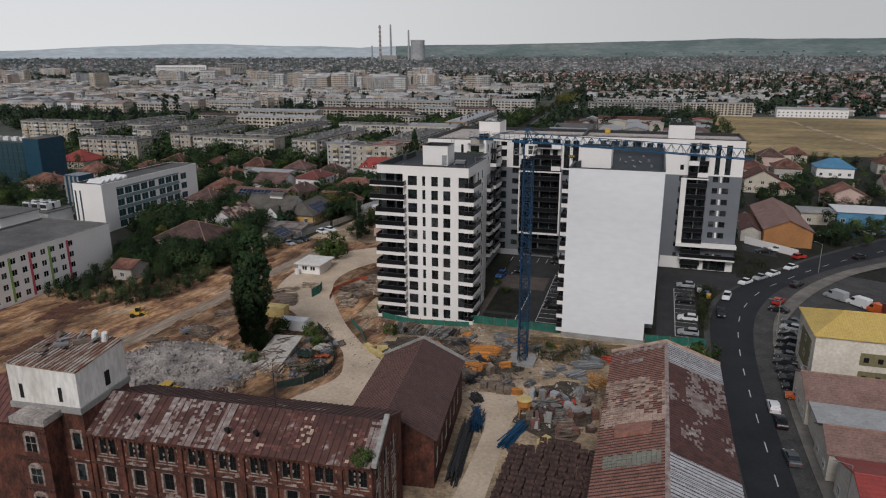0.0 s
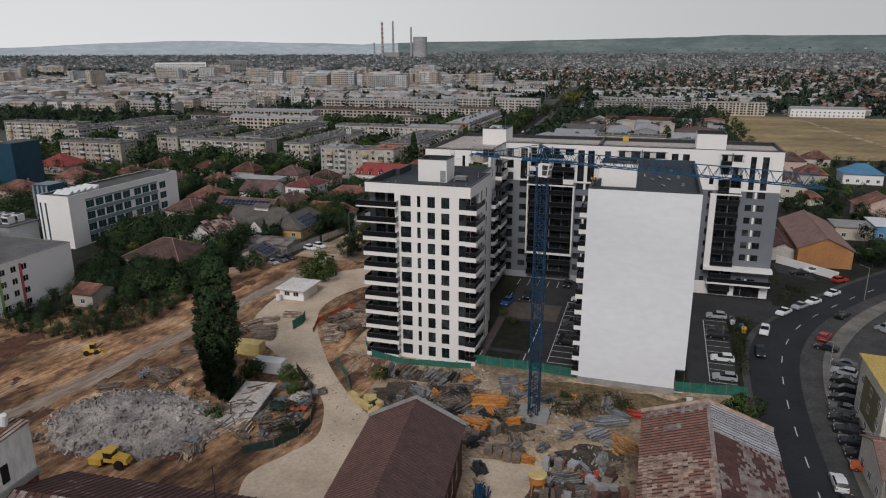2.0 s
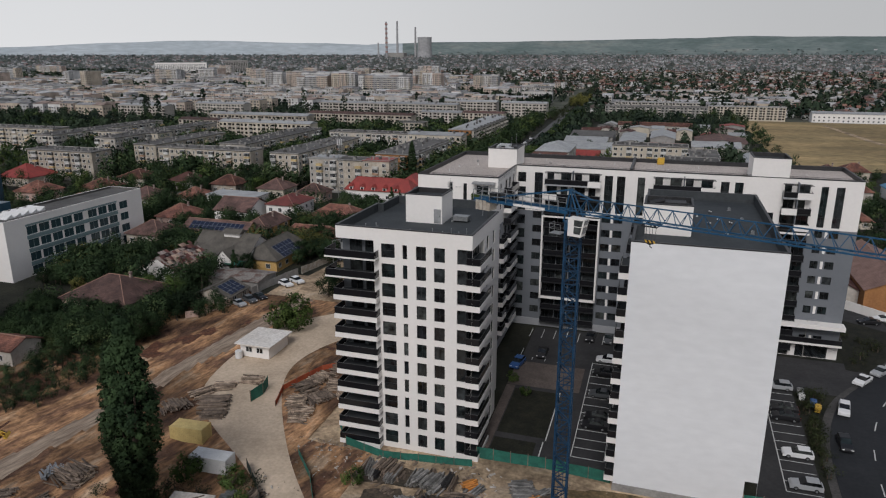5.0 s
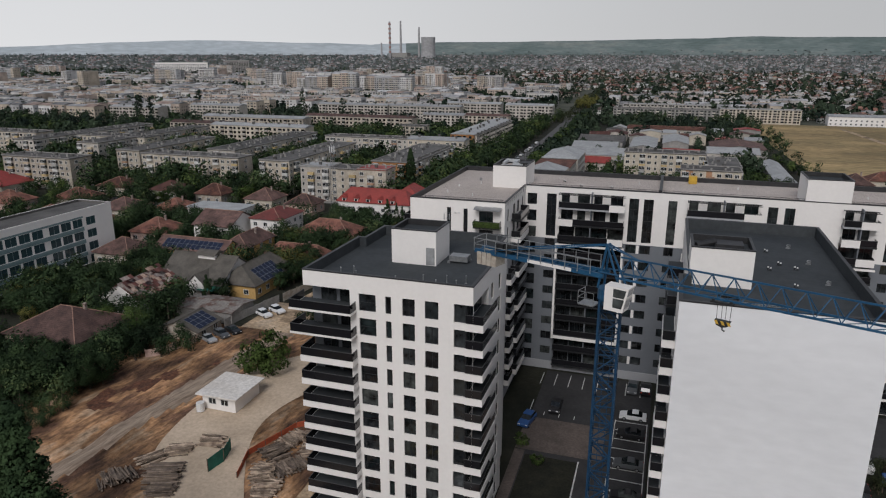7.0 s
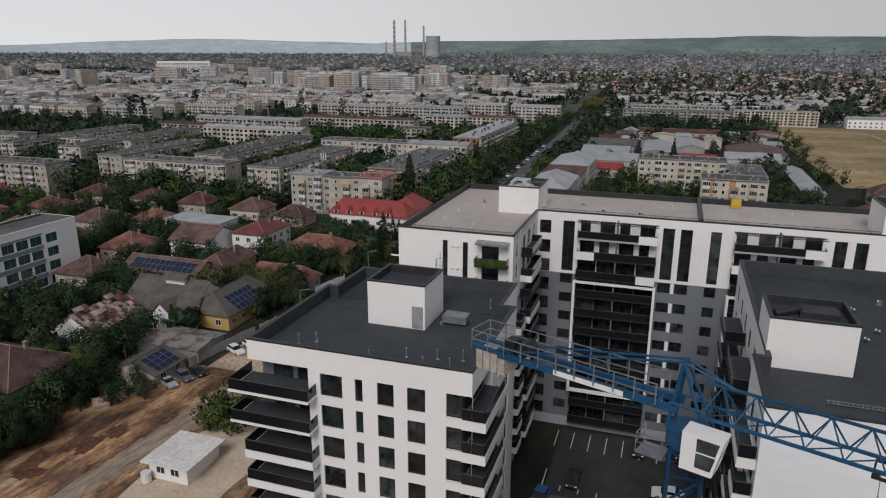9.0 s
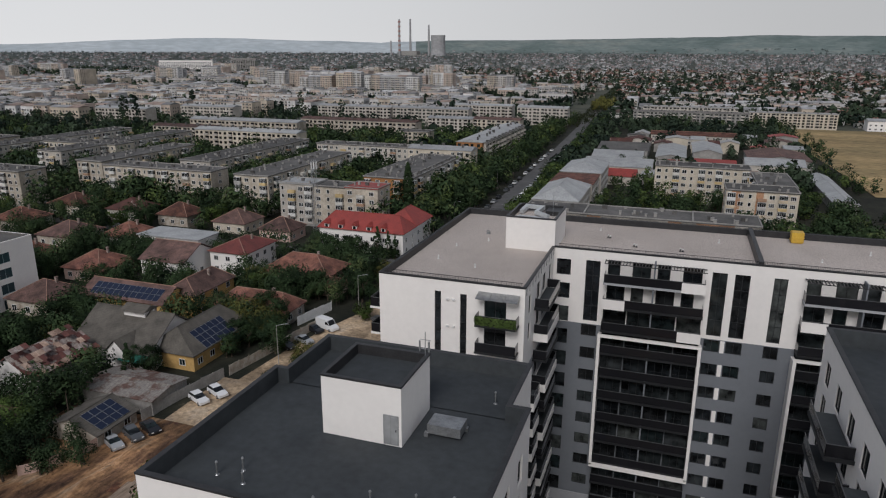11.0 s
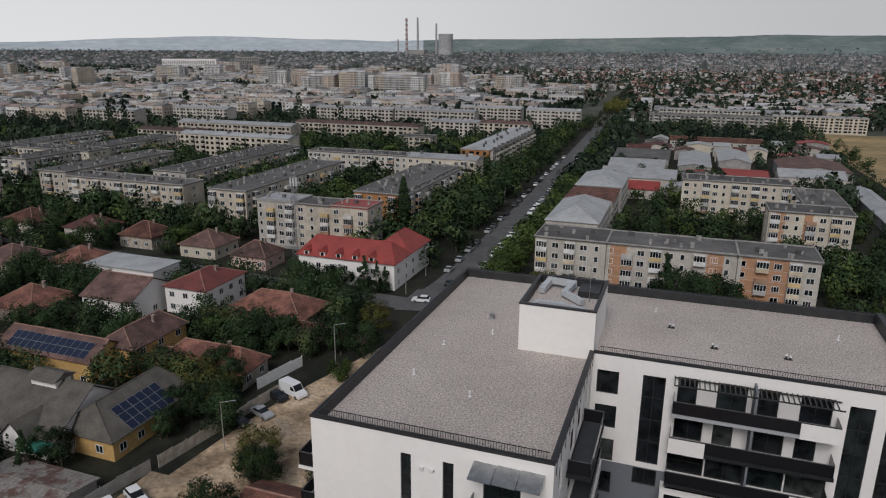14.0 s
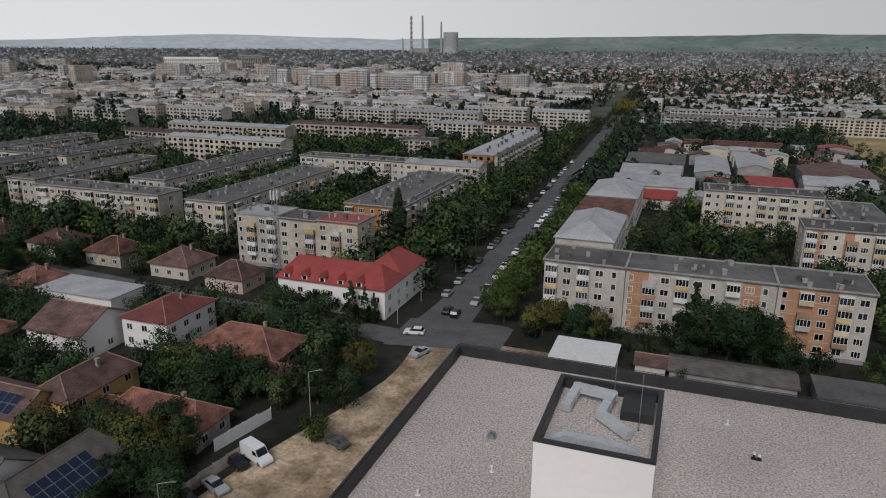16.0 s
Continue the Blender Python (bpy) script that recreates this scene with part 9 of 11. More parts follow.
# brick pallets
mb = MB()
for i in range(3):
    for j in range(3):
        for k in range(3):
            mb.box(-0.55 + 0.37 * i, -0.55 + 0.37 * j, 0.15 + 0.28 * k, -0.55 + 0.37 * i + 0.355, -0.55 + 0.37 * j + 0.355, 0.15 + 0.28 * k + 0.27)
pal = MB()
for k in range(5):
    pal.box(-0.6, -0.6 + 0.27 * k, 0.1, 0.6, -0.6 + 0.27 * k + 0.12, 0.15)
for k in range(3):
    pal.box(-0.6 + 0.55 * k, -0.6, 0.0, -0.5 + 0.55 * k, 0.6, 0.1)
first, rnd = None, random.Random(4)
for i in range(10):
    for j in range(13):
        x, y = -17.0 + 1.3 * i + rnd.uniform(-.06, .06), 77.5 + 1.4 * j + rnd.uniform(-.06, .06)
        if j > 10 and i < 3 or j > 11 and i > 7:
            continue
        if first is None:
            first = thing("brick_pallet", (x, y, 0.07), "pallet of dark red bricks", "brick pallet", "brick pallets in the yard", rz=2)
            part("pallet", pal, ["wood"], first)
            part("bricks", mb, ["brickpallet"], first, kind="stuff")
        else:
            copy_thing(first, pose(x + rnd.uniform(-.12, .12), y + rnd.uniform(-.12, .12), 0.07, 0, 0, rnd.uniform(-16, 16)))
# block pallets
bp = MB()
bp.box(-0.6, -0.6, 0.12, 0.6, 0.6, 1.35)
bp.box(-0.6, -0.6, 0.0, -0.45, 0.6, 0.12)
bp.box(0.45, -0.6, 0.0, 0.6, 0.6, 0.12)
for z in (0.4, 0.7, 1.0):
    bp.box(-0.62, -0.62, z, 0.62, 0.62, z + 0.03, 1)
first = None
for x, y in ((-24.6, 109.2), (-23.2, 108.9), (-21.8, 109.0), (-26.4, 110.0), (-29.2, 113.2), (-30.6, 113.6), (-32.0, 113.4), (-16.5, 101.6), (-15.0, 101.9), (-33.2, 114.5)):
    if first is None:
        first = thing("block_pallet", (x, y, 0.06), "wrapped pallet of grey-brown blocks", "block pallet", "block pallets")
        part("blocks", bp, ["wood", "darkframe"], first, kind="stuff")
    else:
        copy_thing(first, pose(x, y, 0.06, 0, 0, 6))
# yellow insulation packs
yp = MB()
yp.box(-1.1, -0.55, 0, 1.1, 0.55, 0.9)
yp.box(-1.12, -0.57, 0.28, 1.12, 0.57, 0.32)
yp.box(-1.12, -0.57, 0.6, 1.12, 0.57, 0.64)
first = None
for x, y, r in ((-53.2, 120.0, -35), (-51.6, 118.2, -30), (-49.6, 117.2, -25), (-50.2, 120.2, 20), (-48.3, 118.9, -30), (-47.6, 115.9, 80), (-46.4, 115.3, 80), (-13.0, 94.8, 60)):
    if first is None:
        first = thing("insulation_pack", (x, y, 0.07), "pale yellow wrapped insulation pack", "insulation pack", "yellow packs", rz=r)
        part("body", yp, ["paleyellow"], first)
    else:
        copy_thing(first, pose(x, y, 0.07, 0, 0, r))


def container(x, y, L, W, H, mat, label, rz):
    t = thing("site_container", (x, y, earth_z(x, y) + 0.05), label, "container", rz=rz)
    mb = MB()
    mb.box(-L / 2, -W / 2, 0, L / 2, W / 2, H)
    for k in range(int(L / 0.35)):
        xx = -L / 2 + 0.1 + 0.35 * k
        mb.box(xx, -W / 2 - 0.04, 0.15, xx + 0.16, -W / 2, H - 0.15)
        mb.box(xx, W / 2, 0.15, xx + 0.16, W / 2 + 0.04, H - 0.15)
    for sx in (-1, 1):
        for sy in (-1, 1):
            mb.box(sx * L / 2 - 0.08, sy * W / 2 - 0.08, 0, sx * L / 2 + 0.08, sy * W / 2 + 0.08, H + 0.03)
    part("body", mb, [mat], t)
    d = MB()
    d.box(L / 2 + 0.01, -W / 2 + 0.12, 0.15, L / 2 + 0.06, -0.03, H - 0.15)
    d.box(L / 2 + 0.01, 0.03, 0.15, L / 2 + 0.06, W / 2 - 0.12, H - 0.15)
    part("door", d, [mat], t)


container(-81.3, 131.0, 5.6, 2.6, 2.5, "paleyellow", "pale yellow steel site container", 4)
container(-73.0, 125.0, 6.0, 2.5, 2.4, "winwhite", "white site cabin container", 3)

t = thing("site_hut", (-87.0, 162.0, earth_z(-87, 162)), "small white site hut with an overhanging flat roof", "hut", rz=0)
take(-93, -81, 155, 168)
mb = MB()
mb.box(-3.2, -3.6, 0, 3.2, 3.6, 2.7)
part("wall", mb, ["white"], t)
mb = MB()
mb.box(-4.0, -4.4, 2.7, 4.0, 4.3, 2.95)
part("roof", mb, ["oldwhite"], t, "pale flat roof")
B = basis((-3.2, -3.6, 0), (1, 0, 0), (0, -1, 0))
flat_window(t, B, 1.2, 1.0, 1.5, 1.2, 2)
flat_window(t, B, 3.6, 1.0, 1.5, 1.2, 2)
mb = MB()
mb.rod((-3.0, -4.6, 0), (-3.0, -4.6, 1.5), 0.7, n=14)
part("water_tank", mb, ["winwhite"], t, "white plastic water tank")

# collapsed concrete slab
t = thing("collapsed_slab", (-68.8, 109.7, earth_z(-69, 110) + 0.3), "broken concrete roof slab lying on debris", "concrete slab", rz=4)
mb = MB()
mb.tbox(pose(0, 0, 1.0, 9, -3, 0), 6.2, 13.5, 0.25)
part("slab", mb, ["paleslab"], t)
mb, rnd = MB(), random.Random(8)
for _ in range(26):
    y = rnd.uniform(-6, 6)
    mb.tbox(pose(rnd.uniform(-2.6, 2.6), y, 1.25 + y * 0.158, 9, -3, rnd.uniform(0, 180)), rnd.uniform(1, 4), 0.22, 0.1)
part("planks", mb, ["wood"], t, kind="stuff")
mb = MB()
for x in (-2.2, 2.2):
    mb.box(x - 0.4, -3, -0.6, x + 0.4, 5.5, 0.6)
part("support_rubble", mb, ["rubble"], t)

# rubble mound with stones
mb, rnd = MB(), random.Random(9)
n, rings = 44, 12
cx, cy = -84.0, 101.0


def mound(x, y):
    dx, dy = (x - cx) / 15.0, (y - cy) / 10.5
    r = math.hypot(dx, dy)
    return earth_z(x, y) + 4.6 * max(0, 1 - r * r) * (0.75 + 0.35 * noise.noise((x * 0.18, y * 0.18, 2))) + 0.5 * noise.noise((x * 0.6, y * 0.6, 5)) * max(0, 1 - r)


for i in range(rings):
    for k in range(n):
        q = []
        for a, b in ((i, k), (i, k + 1), (i + 1, k + 1), (i + 1, k)):
            th, r = 2 * math.pi * (b % n) / n, a / rings
            x, y = cx + 15 * r * math.cos(th), cy + 10.5 * r * math.sin(th)
            q.append((x, y, mound(x, y) - (0.4 if a == rings else 0)))
        mb.poly(q[::-1] if i else [q[0], q[3], q[2]])
t = solid("rubble_mound", mb, ["rubble"], "grey mound of demolition rubble", "rubble", "stuff", smooth=True)
mb = MB()
for _ in range(1900):
    th, r = rnd.uniform(0, 6.283), math.sqrt(rnd.random()) * 1.05
    x, y = cx + 15 * r * math.cos(th), cy + 10.5 * r * math.sin(th)
    s = 0.09 + 0.6 * rnd.random() ** 6
    mb.tbox(Matrix.Translation((x, y, mound(x, y) + s * 0.2)) @ Euler((rnd.random() * 6, rnd.random() * 6, rnd.random() * 6)).to_matrix().to_4x4(), s * 1.5, s, s * 0.7)
solid("rubble_stones", mb, ["rubble"], "broken concrete lumps on the mound", "rubble", "stuff")
mb = MB()
for _ in range(5200):        # litter and clods over the site
    x, y = rnd.uniform(-64, 12), rnd.uniform(100, 137)
    if -43 < x < -27 and y < 104 or x > -5 and y < 118:
        continue
    if noise.noise((x * 0.09, y * 0.09, 3)) < 0.02:
        continue
    s = 0.08 + 0.35 * rnd.random() ** 3
    mb.tbox(Matrix.Translation((x, y, G(x, y) + 0.06 + s * 0.2)) @ Euler((rnd.random(), rnd.random(), rnd.random() * 6)).to_matrix().to_4x4(), s * 2.2, s, s * 0.5)
solid("site_litter", mb, ["wood"], "small scattered site debris", "debris", "stuff")
mb = MB()
for _ in range(2600):
    x, y = rnd.uniform(-66, 10), rnd.uniform(98, 137)
    if -43 < x < -27 and y < 104 or x > -5 and y < 118 or noise.noise((x * 0.1, y * 0.1, 9)) < 0.05 or x < -40 and off_haul(x, y) < 0.5:
        continue
    s = 0.07 + 0.28 * rnd.random() ** 3
    z = max(G(x, y) + 0.1, earth_z(x, y) if x < -53 else 0)
    mb.tbox(Matrix.Translation((x, y, z + s * 0.2)) @ Euler((rnd.random(), rnd.random(), rnd.random() * 6)).to_matrix().to_4x4(), s * 2.6, s, s * 0.4)
solid("pale_litter", mb, ["paleslab"], "pale scraps and broken concrete bits", "debris", "stuff")

# fences
def fence(name, pts, h, mat, label, post="wood"):
    t = thing(name, (pts[0][0], pts[0][1], 0), label, "fence")
    o = Vector((pts[0][0], pts[0][1], 0))
    rnd = random.Random(int(abs(pts[0][0]) * 10))
    for (ax, ay), (bx, by) in zip(pts, pts[1:]):
        n = max(1, int(math.hypot(bx - ax, by - ay) / 2.5))
        mb = MB()
        for k in range(n):
            p, q = [Vector((ax + (bx - ax) * f, ay + (by - ay) * f, 0)) for f in (k / n, (k + 1) / n)]
            za, zb = [max(G(v.x, v.y), earth_z(v.x, v.y) if X0 < v.x < X1 and Y0 < v.y < Y1 else 0) for v in (p, q)]
            w = (q - p).normalized().cross(Vector((0, 0, 1))) * 0.025
            ja, jb = h * (1 + rnd.uniform(-.08, .05)), h * (1 + rnd.uniform(-.08, .05))
            P = [p - o, q - o]
            mb.hull([P[0] - w + Vector((0, 0, za)), P[1] - w + Vector((0, 0, zb)), P[1] + w + Vector((0, 0, zb)), P[0] + w + Vector((0, 0, za)),
                     P[0] - w + Vector((0, 0, za + ja)), P[1] - w + Vector((0, 0, zb + jb)), P[1] + w + Vector((0, 0, zb + jb)), P[0] + w + Vector((0, 0, za + ja))],
                    [(0, 3, 2, 1), (4, 5, 6, 7), (0, 1, 5, 4), (1, 2, 6, 5), (2, 3, 7, 6), (3, 0, 4, 7)])
            ps = MB()
            ps.box(P[0].x - 0.05, P[0].y - 0.05, za, P[0].x + 0.05, P[0].y + 0.05, za + h + 0.15)
            part("post", ps, [post], t)
        part("netting", mb, [mat], t)


fence("site_fence", [(-60, 141), (-57, 137.0), (-50, 135.3), (-36.5, 137.2)], 1.3, "greennet", "sagging green netting fence at the tower's foot")
fence("site_fence", [(-36.5, 139.6), (-26, 139.9), (-16.6, 139.2)], 1.9, "greennet", "green netting fence round the parking court")
fence("site_fence", [(0.9, 139.2), (6, 139.6), (13.0, 140.6)], 2.0, "greennet", "green netting fence round the parking court")
fence("site_fence", [(-78.4, 143.5), (-77.8, 146.5), (-78.6, 149.5)], 2.2, "greennet", "torn green netting beside the timber")
fence("site_fence", [(-73.5, 143.5), (-75.2, 149), (-72, 158), (-66, 163)], 1.0, "orangenet", "orange safety netting round the debris")
fence("site_fence", [(-68, 126.4), (-63.5, 122), (-60.2, 117.6), (-57.6, 113.5), (-56.2, 109.5), (-56.2, 105.5), (-58.2, 101.5), (-62, 98.6)], 1.5, "darknet", "dark green site fence along the haul road")
fence("site_fence", [(-62.6, 132), (-58, 127), (-54.8, 122)], 1.0, "greennet", "low green netting along the haul road")
fence("garden_wall", [(-103.5, 207), (-101, 222), (-99.5, 232)], 2.0, "stonetrim", "pale garden wall beside the dirt road", "stonetrim")
fence("garden_wall", [(-101.5, 243), (-104, 232)], 2.2, "winwhite", "white garden wall", "winwhite")
fence("garden_wall", [(-72, 275.5), (-40, 275.2), (20, 275)], 1.8, "concrete", "grey concrete yard wall behind the building", "concrete")
fence("garden_wall", [(-107, 188.5), (-106, 196), (-104, 206)], 2.0, "concrete", "grey yard wall", "concrete")
fence("garden_wall", [(-113, 171), (-108, 177), (-107.6, 180)], 1.6, "pinkwall", "pinkish garden wall", "pinkwall")

# road roller
t = thing("road_roller", (-78.6, 90.4, earth_z(-78.6, 90.4) + 0.1), "yellow road roller parked beside the mound", "roller", rz=8)
mb = MB()
mb.rod((-2.0, -1.05, 0.75), (-2.0, 1.05, 0.75), 0.75, n=18)
part("drum", mb, ["steel"], t, "steel roller drum")
mb = MB()
mb.box(-3.0, -1.2, 0.55, -1.0, -1.06, 1.2)
mb.box(-3.0, 1.06, 0.55, -1.0, 1.2, 1.2)
mb.box(-3.0, -1.2, 1.2, -1.0, 1.2, 1.5)
part("drum_frame", mb, ["yellow"], t)
mb = MB()
mb.hull([(0.6, -0.8, 0.7), (2.9, -0.8, 0.8), (2.9, 0.8, 0.8), (0.6, 0.8, 0.7), (0.6, -0.8, 1.9), (2.7, -0.7, 1.6), (2.7, 0.7, 1.6), (0.6, 0.8, 1.9)],
        [(0, 3, 2, 1), (4, 5, 6, 7), (0, 1, 5, 4), (1, 2, 6, 5), (2, 3, 7, 6), (3, 0, 4, 7)])
part("bonnet", mb, ["yellow"], t)
mb = MB()
mb.box(-0.9, -0.8, 0.9, 0.6, 0.8, 1.5, 0)
mb.box(-0.85, -0.75, 1.5, 0.55, 0.75, 2.5, 1)
mb.box(-1.0, -0.9, 2.5, 0.7, 0.9, 2.65, 0)
part("cab", mb, ["yellow", "glass"], t)
for y in (-0.95, 0.95):
    mb = MB()
    mb.rod((1.6, y - 0.2, 0.7), (1.6, y + 0.2, 0.7), 0.7, n=14)
    part("wheel", mb, ["black"], t)

# bulldozer
t = thing("wheel_loader", (-111.3, 121.2, earth_z(-111, 121)), "yellow wheel loader on the dug earth", "loader", rz=25)
t.scale = (0.72, 0.72, 0.72)
mb = MB()
mb.box(-2.4, -0.95, 0.9, 0.6, 0.95, 1.9)
mb.box(0.6, -0.7, 0.8, 1.9, 0.7, 1.5)
part("body", mb, ["yellow"], t)
mb = MB()
mb.box(-0.6, -0.75, 1.9, 0.7, 0.75, 3.2, 0)
mb.box(-0.65, -0.8, 3.2, 0.75, 0.8, 3.32, 1)
part("cab", mb, ["glass", "yellow"], t)
for x in (-1.6, 1.2):
    for y in (-1.0, 1.0):
        mb = MB()
        mb.rod((x, y - 0.25, 0.75), (x, y + 0.25, 0.75), 0.75, n=14)
        part("wheel", mb, ["black"], t)
mb = MB()
mb.hull([(2.6, -1.3, 0.1), (3.6, -1.3, 0.05), (3.5, -1.3, 0.3), (2.8, -1.3, 1.2), (2.6, 1.3, 0.1), (3.6, 1.3, 0.05), (3.5, 1.3, 0.3), (2.8, 1.3, 1.2)],
        [(0, 1, 2, 3), (7, 6, 5, 4), (0, 4, 5, 1), (1, 5, 6, 2), (2, 6, 7, 3), (3, 7, 4, 0)])
for y in (-0.5, 0.5):
    mb.rod((1.2, y, 1.7), (2.8, y, 0.7), 0.12)
part("bucket", mb, ["yellow"], t)

# ---- trees ----
def trunk_mesh(name, h, r, limbs, seed, spread):
    rnd, mb = random.Random(seed), MB()
    mb.rod((0, 0, -0.3), (0.05 * h * rnd.uniform(-1, 1), 0.05 * h * rnd.uniform(-1, 1), h * 0.55), r, r * 0.6, n=7)
    for _ in range(limbs):
        a = rnd.uniform(0, 6.283)
        z = h * rnd.uniform(0.25, 0.5)
        mb.rod((0, 0, z), (spread * math.cos(a) * 0.6, spread * math.sin(a) * 0.6, z + h * rnd.uniform(0.2, 0.4)), r * 0.4, r * 0.12, n=5)
    return mb.data(name, ["bark"])


def crown_mesh(name, shape, n, leaf, mat, seed, clumps, tall):
    """Leaves in clumps: shape(rnd) gives a clump's centre and radius."""
    rnd, mb = random.Random(seed), MB()
    for _ in range(clumps):
        c, r = shape(rnd)
        c = Vector(c)
        axis = Vector((c.x, c.y, (c.z - tall * 0.5) * 0.6))
        axis = axis.normalized() if axis.length > 0.1 else Vector((0, 0, 1))
        for _ in range(n):
            d = Vector((rnd.gauss(0, 1), rnd.gauss(0, 1), rnd.gauss(0, 0.8))).normalized()
            p = c + d * r * (0.55 + 0.5 * rnd.random())
            nrm = (d + Vector((rnd.uniform(-.7, .7), rnd.uniform(-.7, .7), rnd.uniform(-.2, .9)))).normalized()
            out = (d * 0.65 + axis * 1.0 + nrm * 0.18).normalized()
            mb.leaf(p, nrm, out, leaf * rnd.uniform(0.6, 1.3), 0.7, 0, rnd.uniform(0, 6.283))
    return mb.data(name, [mat])


def thicket(n, x0, x1, y0, y1, h0, h1, seed, gap=1.0, where=None):
    """Garden trees and shrubs that nobody could count, joined."""
    r, made, tries = random.Random(seed), 0, 0
    while made < n and tries < n * 25:
        tries += 1
        x, y = r.uniform(x0, x1), r.uniform(y0, y1)
        if is_free(x, y, gap) and (where is None or where(x, y)):
            h = r.uniform(h0, h1)
            z = earth_z(x, y) if X0 < x < X1 and Y0 < y < Y1 else G(x, y)
            mid_tree(PALE if y > 290 and r.random() < 0.13 else WOOD, x, y, h, h * r.uniform(0.4, 0.62), r, z=z)
            made += 1


def round_shape(H, R, low=0.32):
    def f(rnd):
        while True:
            x, y, z = rnd.uniform(-1, 1), rnd.uniform(-1, 1), rnd.uniform(-1, 1)
            q = x * x + y * y + z * z
            if 0.25 < q < 1:
                break
        zc = H * (low + (1 - low) * 0.5)
        return (x * R * 0.85, y * R * 0.85, zc + z * H * (1 - low) * 0.42), R * rnd.uniform(0.2, 0.36)
    return f


def column_shape(H, R):
    def f(rnd):
        v = rnd.random()
        w = R * (0.30 + 0.70 * sstep(-0.05, 0.55, v)) * (1 - 0.9 * max(0, (v - 0.5) / 0.5) ** 1.6) * 0.85
        a, q = rnd.uniform(0, 6.283), math.sqrt(rnd.random())
        return (w * q * math.cos(a), w * q * math.sin(a), H * (0.05 + 0.93 * v)), R * rnd.uniform(0.13, 0.30) * (1 - 0.3 * v)
    return f


def cone_shape(H, R):
    def f(rnd):
        v = rnd.random() ** 1.4
        w = R * (1 - v) * 0.85
        a, q = rnd.uniform(0, 6.283), rnd.uniform(0.4, 1)
        return (w * q * math.cos(a), w * q * math.sin(a), H * (0.1 + 0.87 * v)), R * (0.12 + 0.2 * (1 - v))
    return f


KINDS = {
    "a": (trunk_mesh("trunk", 9, 0.24, 6, 1, 3.5), crown_mesh("crown", round_shape(9, 4.0, 0.16), 84, 0.17, "leaf", 1, 50, 9)),
    "b": (trunk_mesh("trunk", 8, 0.22, 6, 2, 3.2), crown_mesh("crown", round_shape(8, 3.6, 0.06), 84, 0.165, "leafdark", 2, 50, 8)),
    "c": (trunk_mesh("trunk", 10, 0.28, 7, 3, 3.8), crown_mesh("crown", round_shape(10, 3.9, 0.08), 84, 0.17, "leafdark", 3, 54, 10)),
    "d": (trunk_mesh("trunk", 7, 0.20, 6, 4, 3.2), crown_mesh("crown", round_shape(7, 3.5, 0.06), 84, 0.155, "leafwarm", 4, 46, 7)),
    "e": (trunk_mesh("trunk", 9, 0.22, 6, 5, 3.0), crown_mesh("crown", round_shape(9, 3.2, 0.08), 84, 0.165, "leaf", 5, 48, 9)),
    "p": (trunk_mesh("trunk", 24, 0.5, 4, 6, 2.0), crown_mesh("crown", column_shape(25, 2.95), 72, 0.155, "leafdark", 6, 520, 25)),
    "n": (trunk_mesh("trunk", 9, 0.2, 3, 7, 1.5), crown_mesh("crown", cone_shape(9.5, 2.6), 66, 0.16, "leafdark", 7, 64, 9.5)),
    "s": (trunk_mesh("trunk", 3, 0.1, 5, 8, 1.4), crown_mesh("crown", round_shape(3, 1.7, 0.02), 40, 0.13, "leaf", 8, 30, 3)),
}
TREES = [0]
WOOD, PALE = MB(), MB()


def mid_tree(mb, x, y, h, r, rnd, clumps=12, n=34, z=None):
    """A tree of the joined woods: clumps of leaf-like faces in an uneven crown, and a trunk."""
    z = G(x, y) if z is None else z
    if y > 425:
        clumps, n, size = int(clumps * 0.75), int(n * 0.6), 1.3
    elif y > 292:
        n, size = int(n * 0.75), 1.15
    else:
        n, size = int(n * 1.5), 0.74
    for _ in range(clumps):
        a, q, v = rnd.uniform(0, 6.283), math.sqrt(rnd.random()), rnd.random()
        w = r * 0.75 * math.sqrt(max(0.08, 1 - (2 * v - 1) ** 2))
        c = Vector((x + w * q * math.cos(a), y + w * q * math.sin(a), z + h * (0.22 + 0.66 * v)))
        cr = r * rnd.uniform(0.3, 0.5)
        axis = Vector((q * math.cos(a), q * math.sin(a), 1.5 * v - 0.6))
        for _ in range(n):
            d = Vector((rnd.gauss(0, 1), rnd.gauss(0, 1), rnd.gauss(0, 0.9))).normalized()
            nrm = (d + Vector((rnd.uniform(-.6, .6), rnd.uniform(-.6, .6), rnd.uniform(-.1, .8)))).normalized()
            out = (d * 0.65 + axis * 1.0 + nrm * 0.18).normalized()
            mb.leaf(c + d * cr * rnd.uniform(0.6, 1.05), nrm, out, cr * rnd.uniform(0.14, 0.26) * size, 0.75, 0, rnd.uniform(0, 6.283))
    mb.hull([(x - .15, y - .15, z), (x + .15, y - .15, z), (x, y + .2, z), (x, y, z + h * 0.6)], [(0, 1, 3), (1, 2, 3), (2, 0, 3)], 1)


